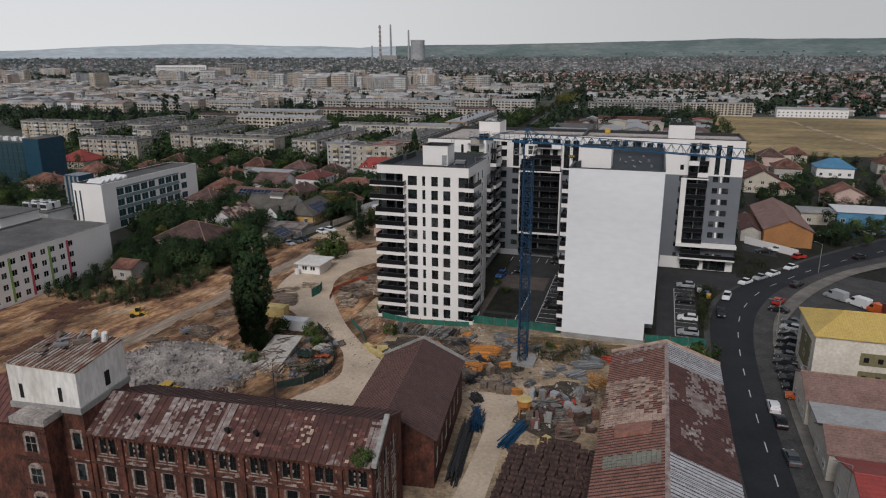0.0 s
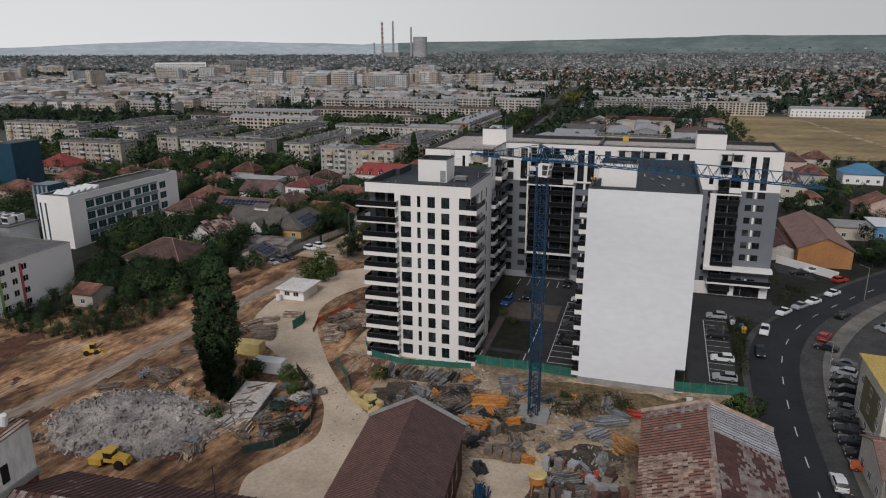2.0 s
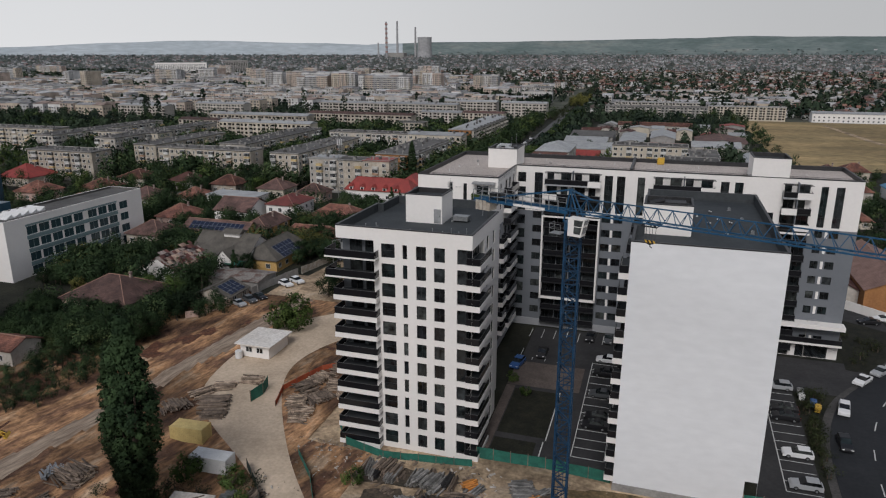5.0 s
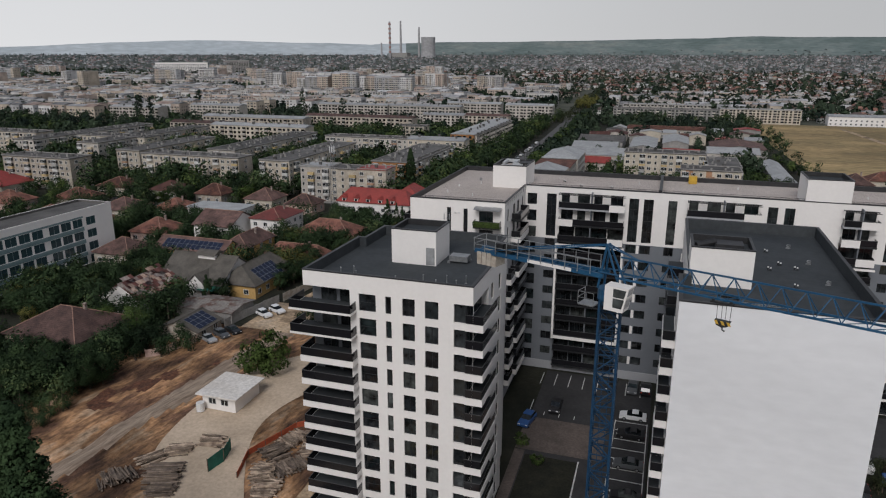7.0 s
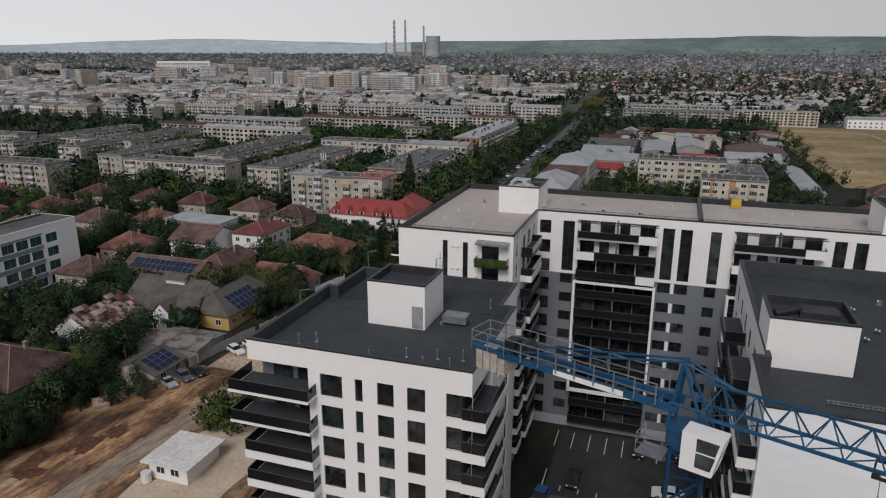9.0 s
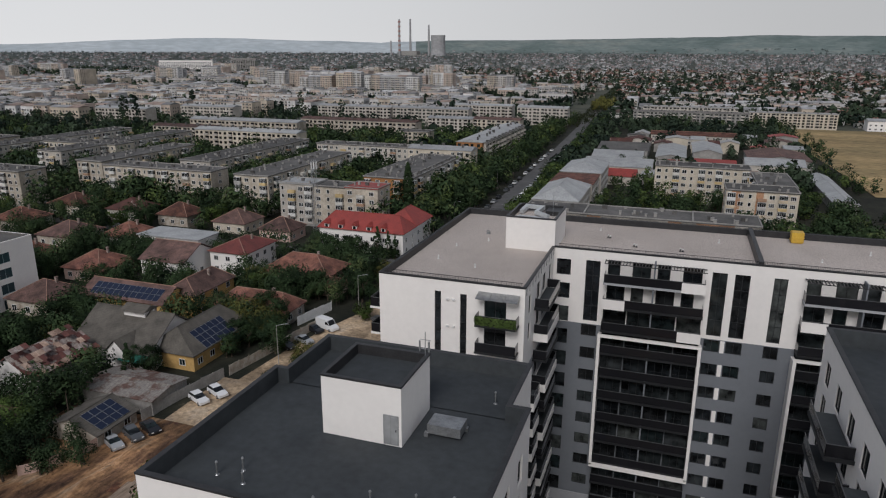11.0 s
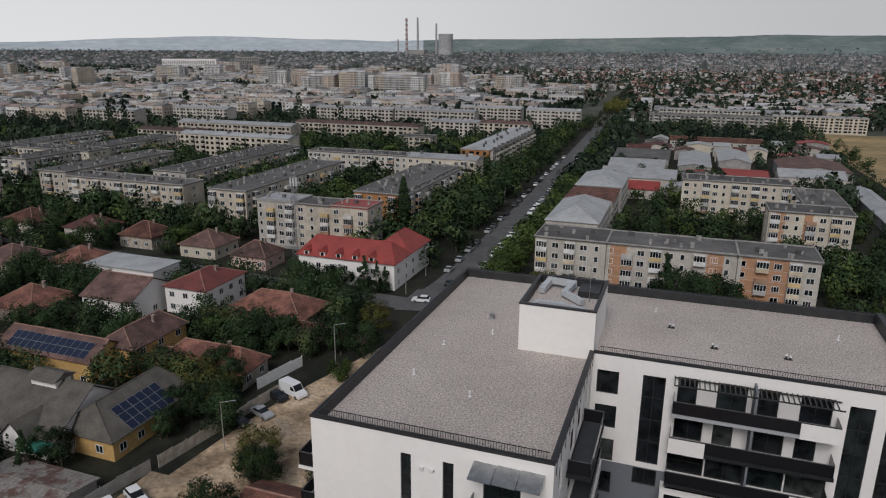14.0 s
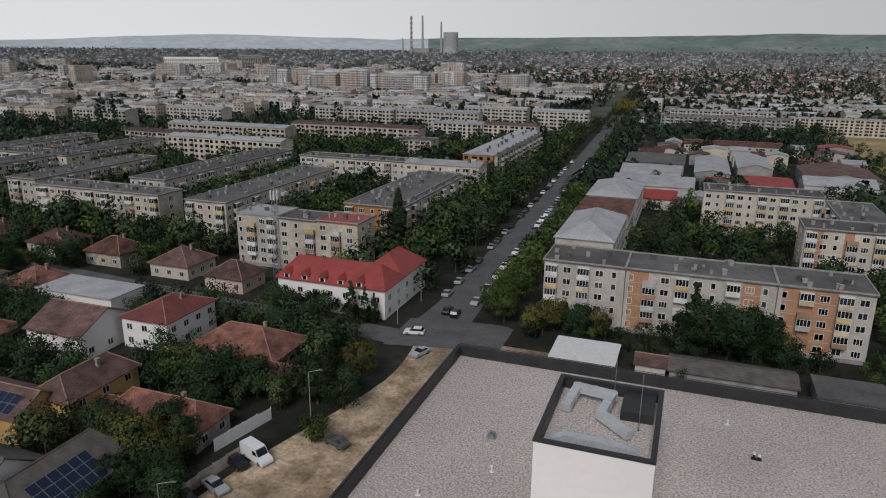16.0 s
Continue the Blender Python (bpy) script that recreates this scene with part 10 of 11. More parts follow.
def tree(x, y, h, kind, seed=None, label=None, group=""):
    rnd = random.Random(seed if seed is not None else int(x * 31 + y * 17))
    if (y > 312 or x < -215) and kind != "p":
        mid_tree(PALE if kind in "ad" else WOOD, x, y, h, h * rnd.uniform(0.36, 0.5), rnd, 14, 44)
        return
    base = {"a": 9, "b": 8, "c": 10, "d": 7, "e": 9, "p": 25, "n": 9.5, "s": 3}[kind]
    k = h / base
    lab = label or {"a": "leafy green broadleaf tree", "b": "dense dark green broadleaf tree", "c": "tall dark green broadleaf tree", "d": "broadleaf tree with yellowing leaves",
                    "e": "slim green broadleaf tree", "p": "tall dark green columnar poplar", "n": "dark green conical conifer", "s": "low green bush on bare soil"}[kind]
    z = earth_z(x, y) - 0.1 if X0 < x < X1 and Y0 < y < Y1 else G(x, y)
    t = thing("bush" if kind == "s" else "tree", (x, y, z), lab, "bush" if kind == "s" else "tree", group, rz=rnd.uniform(0, 360))
    w = k * rnd.uniform(0.9, 1.15)
    t.scale = (w, w, k)
    part("trunk", KINDS[kind][0], None, t)
    part("crown", KINDS[kind][1], None, t)
    TREES[0] += 1


tree(-73.4, 111.6, 29.5, "p", 1, "tall dark columnar poplar on the building site")
tree(-77.6, 113.4, 25.0, "p", 4, "slightly shorter columnar poplar beside the tall one")
tree(-117.4, 331, 21, "p", 3)
big = random.Random(8)
for x, y, h, r in ((-222.8, 315.5, 14, 6.5), (-217, 316.5, 12, 5), (-188, 316, 9.5, 4.5), (-176, 313, 8.5, 4.2), (-162.5, 322, 10, 4.5), (-160, 330, 9, 4)):
    mid_tree(WOOD, x, y, h, r, big, 26, 60)
for x, y, h, k in ((-89.5, 172, 7.0, "s"), (-87.0, 175.5, 7.5, "s"), (-85.5, 172.5, 5.5, "s"), (-64.5, 180, 10.5, "c"), (-66, 187, 9.5, "b"), (-70, 192, 8, "b"), (-68, 172, 7.5, "c"), (-61.5, 169, 6, "b"),
                   (-51.5, 127.7, 3.0, "s"), (-64, 118, 3.2, "s"), (-67, 121.5, 3.6, "s"), (-75, 121.5, 4.5, "s"), (-72, 106, 3, "s"), 
                   (-17, 129, 2.4, "s"), (10, 133, 3.5, "s"), (12.5, 134, 4.5, "s"), (12.0, 126, 3.6, "s"), 
                   (-33, 160, 2.0, "s"), (-36, 164, 2.4, "s"),
                   (-89.8, 211.5, 7.0, "d"), (-88.6, 208.0, 6.5, "c"), (-88.3, 199.1, 7, "b"), (-88.2, 192.9, 6.5, "b"), (-100.8, 218.1, 7.5, "b"), (-106.6, 229.1, 8, "c"), (-105.5, 224.5, 6.5, "b"), (-110.5, 231, 8, "b"), (-120.8, 228.5, 8, "c"), (-107.6, 248.2, 8, "b"), (-117.6, 202.8, 6, "b"), (-121.5, 203, 5.5, "c"), (-86, 208, 7, "c"), (-79, 210, 6.5, "b"), (-92, 250, 8, "b"), (-97, 250, 8.5, "c"), (-100, 258, 8, "b"), (-95, 262, 7.5, "d"), (-92, 240, 5, "s"),
                   (-118.5, 198.5, 8, "n"), (-108, 214, 5, "b"), (-107.5, 219, 5.5, "c"), (-128, 176, 8, "e"), (-121, 178, 8.5, "e"), (-113, 226, 8, "d"), (-108, 224, 7.5, "d"), (-117, 227, 7, "d"), (-110, 219, 6, "b"),
                   (-127, 284, 7.5, "b"), (-122.5, 284, 6.5, "b"), (-118.5, 284.3, 6.5, "b"), (-114.5, 284.6, 6.5, "b"), (-108.8, 285.2, 9.5, "n"), (-105.4, 285.2, 8.5, "n"), (-103.6, 286, 7, "n"),
                   (-38.5, 294.5, 15.0, "n"), (-35.5, 294, 12.5, "c"), (-31.5, 294, 12.0, "b"), (-28.5, 294, 12.5, "c"), (-25.5, 294, 10.5, "b"), (-41, 294, 9, "b"), (-22.5, 293.5, 8, "c"), (-66, 295.5, 8, "d"), (-61, 295, 7.5, "b"), (-57, 296, 7, "d"), (-70, 293, 6.5, "d")):
    tree(x, y, h, k)

t = thing("bush", (-29.3, 62.9, 12.9), "green shrub rooted on the factory's cornice", "bush")
t.scale = (0.95, 0.8, 0.9)
part("trunk", KINDS["s"][0], None, t)
part("crown", KINDS["s"][1], None, t)
SC = MB()
rnd = random.Random(61)
for cx, cy, rx, ry, n in ((-15.5, 127, 5, 3.5, 14), (-25, 120, 4, 3, 9), (-11, 130.5, 5, 3, 10), (9, 131, 4, 4, 12), (13.4, 159, 0.7, 14, 46), (15.2, 172, 1.2, 4, 10), (28.5, 197, 2.5, 4, 9), (25.5, 205, 1.2, 4, 7), (26, 190, 1.5, 2, 5), (-62, 113, 4, 3, 8), (-66, 121, 4, 3, 9), (-73, 117, 5, 3, 12), (-83, 112, 5, 3, 8), (-59, 105, 2, 4, 6)):
    for _ in range(n):
        a, q = rnd.uniform(0, 6.283), math.sqrt(rnd.random())
        x, y = cx + rx * q * math.cos(a), cy + ry * q * math.sin(a)
        h = rnd.uniform(1.0, 2.8)
        mid_tree(SC, x, y, h, h * rnd.uniform(0.55, 0.9), rnd, 7, 18, z=(earth_z(x, y) if x < -53 else G(x, y)) - 0.2)
solid("scrub", SC, ["scrub", "bark"], "dark scrub growing between the stacks", "bushes", "stuff")

rnd = random.Random(12)
# avenue trees
for k in range(30):
    y = 296 + k * 4.3
    tree((-80.2 if k % 2 else -77.0) + rnd.uniform(-1.5, 1.5), y, rnd.uniform(7.5, 11), rnd.choice("aaea"), k, group="avenue trees")
for k in range(46):
    y = 314 + k * 7.2
    x0 = -98.5 - (y - 300) * 0.036
    tree(x0 - 8 + rnd.uniform(-5, 3), y, rnd.uniform(7.5, 11), rnd.choice("bbcca"), k + 50, group="avenue trees")
for k in range(26):
    y = 430 + k * 9.5
    tree(-80 - (y - 300) * 0.028 + rnd.uniform(-1, 4), y, rnd.uniform(7, 10), rnd.choice("abcd"), k + 100, group="avenue trees")

# the far end of the avenue is roofed over by its trees
FAR = MB()
for k in range(70):
    y = 668 + k * 7.6
    edge = -93.5 - (y - 480) * 0.0382 if k % 2 else -101.5 - (y - 480) * 0.0382
    h = rnd.uniform(8, 12)
    mid_tree(FAR, edge + rnd.uniform(-1.5, 1.5), y, h, h * rnd.uniform(0.38, 0.5), rnd, 9, 30, z=0)
GOLD = MB()
for k in range(16):
    h = rnd.uniform(10, 15)
    mid_tree(GOLD, -106 + rnd.uniform(-9, 9), 835 + rnd.uniform(-35, 35), h, h * rnd.uniform(0.38, 0.5), rnd, 16, 60, z=2)
solid("yellowing_trees", GOLD, ["leafwarm", "bark"], "tall yellowing trees at the far end of the avenue", "trees", "stuff")
solid("tree_row", FAR, ["scrub", "bark"], "dark green roadside trees meeting over the avenue", "trees", "stuff")


def scatter(n, x0, x1, y0, y1, kinds, h0, h1, seed, gap=2.2):
    r, made, tries = random.Random(seed), 0, 0
    while made < n and tries < n * 30:
        tries += 1
        x, y = r.uniform(x0, x1), r.uniform(y0, y1)
        if is_free(x, y, gap):
            tree(x, y, r.uniform(h0, h1), r.choice(kinds), made + seed * 7)
            made += 1


take(-141, -127, 136, 150, 0)
scatter(30, -146, -113, 150, 164, "bbbc", 5, 8, 21, 0.5)
scatter(74, -168, -100, 176, 285, "bbcbde", 4.5, 8.0, 22)
scatter(70, -250, -160, 190, 312, "bbcae", 5, 9, 23)
thicket(360, -192, -98, 178, 284, 3.0, 9.0, 41, 0.6, lambda x, y: x < -108 or y > 246)
thicket(70, -150, -113, 149, 168, 3, 7, 42, 0.3)
thicket(240, -146, -112, 118, 154, 1.2, 3.4, 58, -2.0, lambda x, y: y > 125)
thicket(60, -126, -106, 158, 178, 2.5, 6, 56, 0.0, lambda x, y: y > 158 + (x + 126) * 0.9)
thicket(40, -150, -124, 150, 166, 3, 6, 57, 0.3)
thicket(220, -330, -160, 176, 318, 3.5, 9.5, 43, 0.8)
thicket(210, -132, -97, 300, 720, 6, 10.5, 44, 0.0, lambda x, y: -114 - (y - 300) * 0.036 < x < -97 - (y - 300) * 0.036)
thicket(200, -104, -74, 296, 720, 5, 9, 45, 0.0, lambda x, y: y > 400 and -83 - (y - 300) * 0.029 < x < -76.0 - (y - 300) * 0.026)
thicket(90, -72, 26, 290, 300, 2.5, 5, 46, 0.4)
thicket(75, -58, 30, 314, 392, 5, 10, 47, 1.0)
thicket(44, -64, 84, 676, 687, 7, 12, 60, -1.0)
thicket(60, -66, 34, 405, 470, 4, 9, 48, 1.0)
thicket(420, -270, -112, 300, 530, 6, 14, 49, 1.0)
thicket(280, -360, -200, 320, 540, 6, 14, 50, 1.0)
thicket(80, 26, 130, 222, 335, 3, 7, 51, 1.0)
thicket(95, 24, 150, 318, 420, 3, 7, 53, 1.0)
thicket(60, -6, 30, 296, 350, 4, 9, 54, 1.0)
thicket(150, -560, -230, 420, 640, 7, 13, 55, 1.0)
thicket(70, 36, 64, 428, 720, 3, 8, 59, -9.0)
for k, (x, y0, y1) in enumerate(((-249, 327, 384), (-167.3, 322, 386), (-209, 345, 423), (-290, 345, 434), (-332, 345, 434), (-118.6, 337, 393))):
    thicket(34, x + 1.5, x + 10, y0, y1, 7, 13.5, 70 + k, -1.5)          # courtyard rows before the long fronts
thicket(40, -245, -190, 311, 319, 5, 11, 80, -1.0)
thicket(60, -60, 30, 210, 300, 2.5, 6, 52, 1.0)
scatter(20, -60, -8, 316, 390, "bbca", 7, 11, 24)
scatter(24, -50, 30, 322, 470, "bbca", 6, 10, 25)
scatter(40, -200, -112, 322, 412, "bbcca", 7, 11, 26, 3)
scatter(40, -260, -130, 385, 530, "bbcca", 7, 11, 27, 3)
scatter(46, -340, -230, 230, 445, "bbca", 6, 10, 28, 3)
scatter(30, 26, 120, 226, 330, "bbcaa", 5, 9, 29, 2)
scatter(16, -60, 25, 212, 256, "bba", 5, 8, 30, 2)


# ---- far town: joined buildings and woods ----
def far_tree(mb, x, y, h, r, rnd, n, z=None):
    z = G(x, y) if z is None else z
    for _ in range(n):
        a, q = rnd.uniform(0, 6.283), math.sqrt(rnd.random())
        v = rnd.random()
        w = r * math.sqrt(max(0.05, 1 - (2 * v - 0.9) ** 2 * 0.8))
        p = Vector((x + w * q * math.cos(a), y + w * q * math.sin(a), z + h * (0.12 + 0.88 * v)))
        nrm = Vector((math.cos(a) * q + rnd.uniform(-.4, .4), math.sin(a) * q + rnd.uniform(-.4, .4), rnd.uniform(0, 1))).normalized()
        out = (Vector((math.cos(a) * q, math.sin(a) * q, 1.7 * v - 0.55)) + nrm * 0.4).normalized()
        mb.leaf(p, nrm, out, r * rnd.uniform(0.28, 0.55) * (0.5 if n > 60 else 1), 0.9, 0, rnd.uniform(0, 6.283))


def in_view(x, y, pad=3.0):
    """Whether a far place lies in the wedge that the flight looks into."""
    a = math.degrees(math.atan2(-x, y))
    a2 = math.degrees(math.atan2(-(x + 42), y - 160))
    return -20 - pad < a and a2 < 56 + pad and a < 58


rnd = random.Random(77)
AVX = lambda y: -104 - (y - 300) * 0.038
nb = 0
far_rects = []
FW, FR, FG, FT0 = MB(), MB(), MB(), MB()
for row in range(36):
    y = 446 + row * 31 + rnd.uniform(-5, 5)
    x = -1500 + rnd.uniform(0, 60)
    while x < 190:
        L = rnd.choice((28, 36, 48, 60, 75))
        D = 11.5
        if rnd.random() < 0.3:
            L, D = 11.5, rnd.choice((24, 30))
        cx = x + L / 2
        keep = in_view(cx, y) and not any(a - 8 < q < b + 8 and c - 14 < y + D and y < d + 14 for a, b, c, d in TAKEN for q in (x, cx, x + L)) and abs(cx - AVX(y)) > L / 2 + 18
        far = math.hypot(cx, y)
        if far > 900:
            keep = keep and rnd.random() < 0.8
        if y > 1150:
            keep = keep and cx < -300 - (y - 1150) * 0.4
        if cx > -112 and (y < 770 or y > 1060 or cx > 70 + 0.2 * (y - 700)) or y < 540 or y < 600 and cx > -360:
            keep = False
        if keep and rnd.random() < 0.84:
            tall = 1
            if -620 < cx < -320 and 930 < y < 1080:
                tall = 2 if rnd.random() < 0.7 else 1
            elif rnd.random() < 0.07 and y > 900 and cx < -112:
                tall = 2
            H = (13.5 if rnd.random() < 0.6 else 10.5) if tall == 1 else rnd.uniform(24, 31)
            H = 9.5 if cx > -112 else H
            joined_up = far > 780
            t = None if joined_up else thing("apartment_block", (cx, y + D / 2, 2.0), "distant pale apartment block" if tall == 1 else "distant tall apartment block", "building", "distant apartment blocks")
            nb += 1
            far_rects.append((x, x + L, y, y + D))
            w, r, g = MB(), MB(), MB()
            for _ in range(int(L / 3.2)):
                hh = rnd.uniform(6, 12)
                far_tree(FT0, cx + rnd.uniform(-.5, .5) * L, y - rnd.uniform(3.0, 11), hh, hh * rnd.uniform(.35, .5), rnd, 70 if far < 760 else 28 if far < 1000 else 16)
            pitched = rnd.random() < 0.5
            sx = -L / 2
            while sx < L / 2 - 0.1:
                ex = min(L / 2, sx + rnd.choice((9, 12, 15, 19)))
                ex = L / 2 if L / 2 - ex < 6 else ex
                fy, h = -D / 2 + rnd.choice((0.0, 0.0, -1.2, 0.9)), H + rnd.choice((-0.4, 0.0, 0.0, 0.5, 1.1))
                by = D / 2 + rnd.choice((0.0, 0.8))
                w.box(sx, fy, -0.5, ex - 0.02, by, h)
                if pitched:
                    mid = (fy + by) / 2
                    r.hull([(sx - .2, fy - .4, h), (ex + .1, fy - .4, h), (ex + .1, by + .4, h), (sx - .2, by + .4, h), (sx - .2, mid, h + 1.6), (ex + .1, mid, h + 1.6)],
                           [(0, 1, 5, 4), (2, 3, 4, 5), (1, 2, 5), (3, 0, 4)])
                else:
                    r.box(sx - .15, fy - .25, h, ex, by + .25, h + 0.35)
                    w.box(sx, fy - .25, h + 0.35, ex - 0.05, fy + 0.1, h + 0.75)
                    for _ in range(rnd.randrange(1, 4)):
                        xx, yy = rnd.uniform(sx + 1, ex - 3), rnd.uniform(fy + 2, by - 3)
                        r.box(xx, yy, h + 0.35, xx + rnd.uniform(0.8, 2.6), yy + rnd.uniform(1, 2.4), h + rnd.uniform(1, 2.4))
                nf, nc = int(h / 2.8), max(2, int((ex - sx) / 3.0))
                loggia = rnd.randrange(nc)
                for c in range(nc):
                    u = sx + (c + 0.25) * (ex - sx) / nc
                    for f in range(nf):
                        z = 1.2 + f * 2.8
                        if c == loggia or c == (loggia + 2) % nc and nc > 3:
                            if f:
                                x2, m = u + 2.5, rnd.choice((1, 1, 2))
                                g.hull([(u - .3, fy - 1.0, z - .9), (x2, fy - 1.0, z - .9), (x2, fy, z - .9), (u - .3, fy, z - .9), (u - .3, fy - 1.0, z + .2), (x2, fy - 1.0, z + .2), (x2, fy, z + .2), (u - .3, fy, z + .2)],
                                       [(4, 5, 6, 7), (0, 1, 5, 4), (1, 2, 6, 5), (3, 0, 4, 7)], m)
                            g.poly([(u, fy - 0.05, z), (u + 2.2, fy - 0.05, z), (u + 2.2, fy - 0.05, z + 1.5), (u, fy - 0.05, z + 1.5)])
                        elif rnd.random() < 0.92:
                            g.poly([(u, fy - 0.05, z), (u + 1.5, fy - 0.05, z), (u + 1.5, fy - 0.05, z + 1.4), (u, fy - 0.05, z + 1.4)])
                sx = ex
            for f in range(int(H / 2.8)):
                for c in range(3):
                    z, v = 1.2 + f * 2.8, -D / 2 + 2 + 3 * c
                    g.poly([(L / 2 + .04, v, z), (L / 2 + .04, v + 1.2, z), (L / 2 + .04, v + 1.2, z + 1.4), (L / 2 + .04, v, z + 1.4)])
            if not joined_up:
                part("wall", w, ["farblocki"], t)
                part("roof", r, ["farblockroofi"], t)
            if joined_up:
                for src, dst in ((w, FW), (r, FR), (g, FG)):
                    i0 = len(dst.v)
                    dst.v += [(px + cx, py + y + D / 2, pz + 2.0) for px, py, pz in src.v]
                    dst.f += [tuple(q + i0 for q in f) for f in src.f]
                    dst.m += src.m
            else:
                part("glazing", g, ["farglass", "palewall", "cream"], t, kind="stuff")
        x += L + rnd.choice((4, 6, 10, 18))

for x, y, L, D, H, lab in ((-1154, 1509, 119, 16, 29, "long white slab block far across the town"), (-1048, 1585, 54, 18, 34, "grey slab tower far across the town")):
    t = thing("apartment_block", (x, y, G(x, y) - 1), lab, "building", "distant apartment blocks", rz=35)
    w, g2 = MB(), MB()
    w.box(-L / 2, -D / 2, -2, L / 2, D / 2, H)
    for f in range(int(H / 3) - 1):
        for c in range(int(L / 4)):
            u, z = -L / 2 + 1 + 4 * c, 2 + 3 * f
            g2.poly([(u, -D / 2 - .1, z), (u + 2.6, -D / 2 - .1, z), (u + 2.6, -D / 2 - .1, z + 1.6), (u, -D / 2 - .1, z + 1.6)])
    part("wall", w, ["white" if L > 100 else "concrete"], t)
    part("glazing", g2, ["glass"], t, kind="stuff")
HW, HR, ft = MB(), MB(), FT0
hw2, hr2, ft2 = MB(), MB(), MB()          # those past two kilometres, with haze in their colours
rnd = random.Random(78)


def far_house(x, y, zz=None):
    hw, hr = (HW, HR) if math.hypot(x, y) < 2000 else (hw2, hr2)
    w, d, h, r = rnd.uniform(4, 7), rnd.uniform(3.5, 6), rnd.uniform(3.2, 6.0), rnd.uniform(1.6, 3.2)
    z = G(x, y) - 0.5 if zz is None else zz
    hw.box(x - w, y - d, z, x + w, y + d, z + h)
    o = 0.4
    if rnd.random() < 0.6:
        q = d * 0.8 if w > d else 0
        hr.hull([(x - w - o, y - d - o, z + h), (x + w + o, y - d - o, z + h), (x + w + o, y + d + o, z + h), (x - w - o, y + d + o, z + h), (x - w + q, y, z + h + r), (x + w - q, y, z + h + r)],
                [(0, 1, 5, 4), (2, 3, 4, 5), (1, 2, 5), (3, 0, 4)])
    else:
        hr.hull([(x - w - o, y - d - o, z + h), (x + w + o, y - d - o, z + h), (x + w + o, y + d + o, z + h), (x - w - o, y + d + o, z + h), (x, y - d, z + h + r), (x, y + d, z + h + r)],
                [(1, 2, 5, 4), (3, 0, 4, 5), (0, 1, 4), (2, 3, 5)])


def clear(x, y, pad):
    return not any(a - pad < x < b + pad and c - pad < y < d + pad for a, b, c, d in far_rects) and is_free(x, y, pad)


# houses: beyond the field and behind the blocks
made = 0
while made < 5600:
    f = 560 + 3380 * rnd.random() ** 1.1
    a = radians(rnd.uniform(-24, 60))
    x, y = -math.sin(a) * f, math.cos(a) * f
    if not in_view(x, y):
        continue
    right = x > -110 - max(0, y - 800) * 0.25
    if y < 760 and x > -110 and not x > 90 or (40 < x < 440 and y < 740):
        continue
    if not right and (f < 1250 or rnd.random() < 0.35):
        continue
    if abs(x - AVX(y)) < 14 and y < 1200 or f < 1500 and not clear(x, y, 7):
        continue
    far_house(x, y)
    made += 1
made = 0
while made < 21000:
    f = 430 + 3550 * rnd.random() ** 1.2
    a = radians(rnd.uniform(-24, 60))
    x, y = -math.sin(a) * f, math.cos(a) * f
    if not in_view(x, y) or abs(x - AVX(y)) < 9 and y < 1200 or 40 < x < 430 and 330 < y < 735:
        continue
    if f < 1500 and not clear(x, y, 2.5):
        continue
    h = rnd.uniform(5, 11)
    n = 90 if f < 760 else 30 if f < 900 else (14 if f < 1800 else 8)
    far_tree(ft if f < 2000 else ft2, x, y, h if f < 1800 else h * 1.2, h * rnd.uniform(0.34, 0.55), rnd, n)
    made += 1
for k in range(2600):        # woods and houses at the foot of the hills and up their slopes
    a = radians(rnd.uniform(-24, 58))
    R, top = ridge(a)
    f = R - rnd.uniform(230 if a < 0.36 else 330, 1200)
    x, y, d = -math.sin(a) * f, math.cos(a) * f, R - f
    z = G(x, y)
    for (d0, h0), (d1, h1) in zip(SLOPE, SLOPE[1:]):
        if d1 <= d <= d0:
            z = max(z, top * (h0 + (h1 - h0) * (d0 - d) / (d0 - d1)))
    if k % 4 == 0 and d > 150:
        far_house(x, y, z - 1)
    else:
        far_tree(ft2, x, y, rnd.uniform(4, 8), rnd.uniform(5, 11), rnd, 9, z)
for x, y in ((-420, 520), (-424, 528), (-408, 522), (-340, 640), (-260, 560), (-452, 640)):
    for _ in range(60):
        far_tree(ft, x + rnd.uniform(-1.5, 1.5), y + rnd.uniform(-1.5, 1.5), 24, 2.6, rnd, 2)
solid("far_block_walls", FW, ["farblocki"], "far pale apartment blocks", "buildings", "stuff")
solid("far_block_roofs", FR, ["farblockroofi"], "flat roofs of far apartment blocks", "roofs", "stuff")
solid("far_block_windows", FG, ["farglass", "palewall", "cream"], "windows of far apartment blocks", "windows", "stuff")
solid("far_house_walls", HW, ["farwall"], "distant small houses", "houses", "stuff")
solid("far_house_roofs", HR, ["farroof"], "roofs of distant small houses", "roofs", "stuff")
solid("horizon_house_walls", hw2, ["hazewall"], "house walls near the horizon, coloured hazy", "houses", "stuff")
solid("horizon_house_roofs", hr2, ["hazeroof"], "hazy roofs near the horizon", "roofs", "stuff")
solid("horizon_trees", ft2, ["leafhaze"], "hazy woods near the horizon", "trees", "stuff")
solid("light_wood", PALE, ["leafpale", "bark"], "fresh green broadleaf trees along the avenue and in the courtyards", "trees", "stuff")
solid("wood", WOOD, ["leafmid", "bark"], "dense garden and courtyard trees", "trees", "stuff")
solid("far_trees", ft, ["leaffar"], "distant trees between the houses", "trees", "stuff")

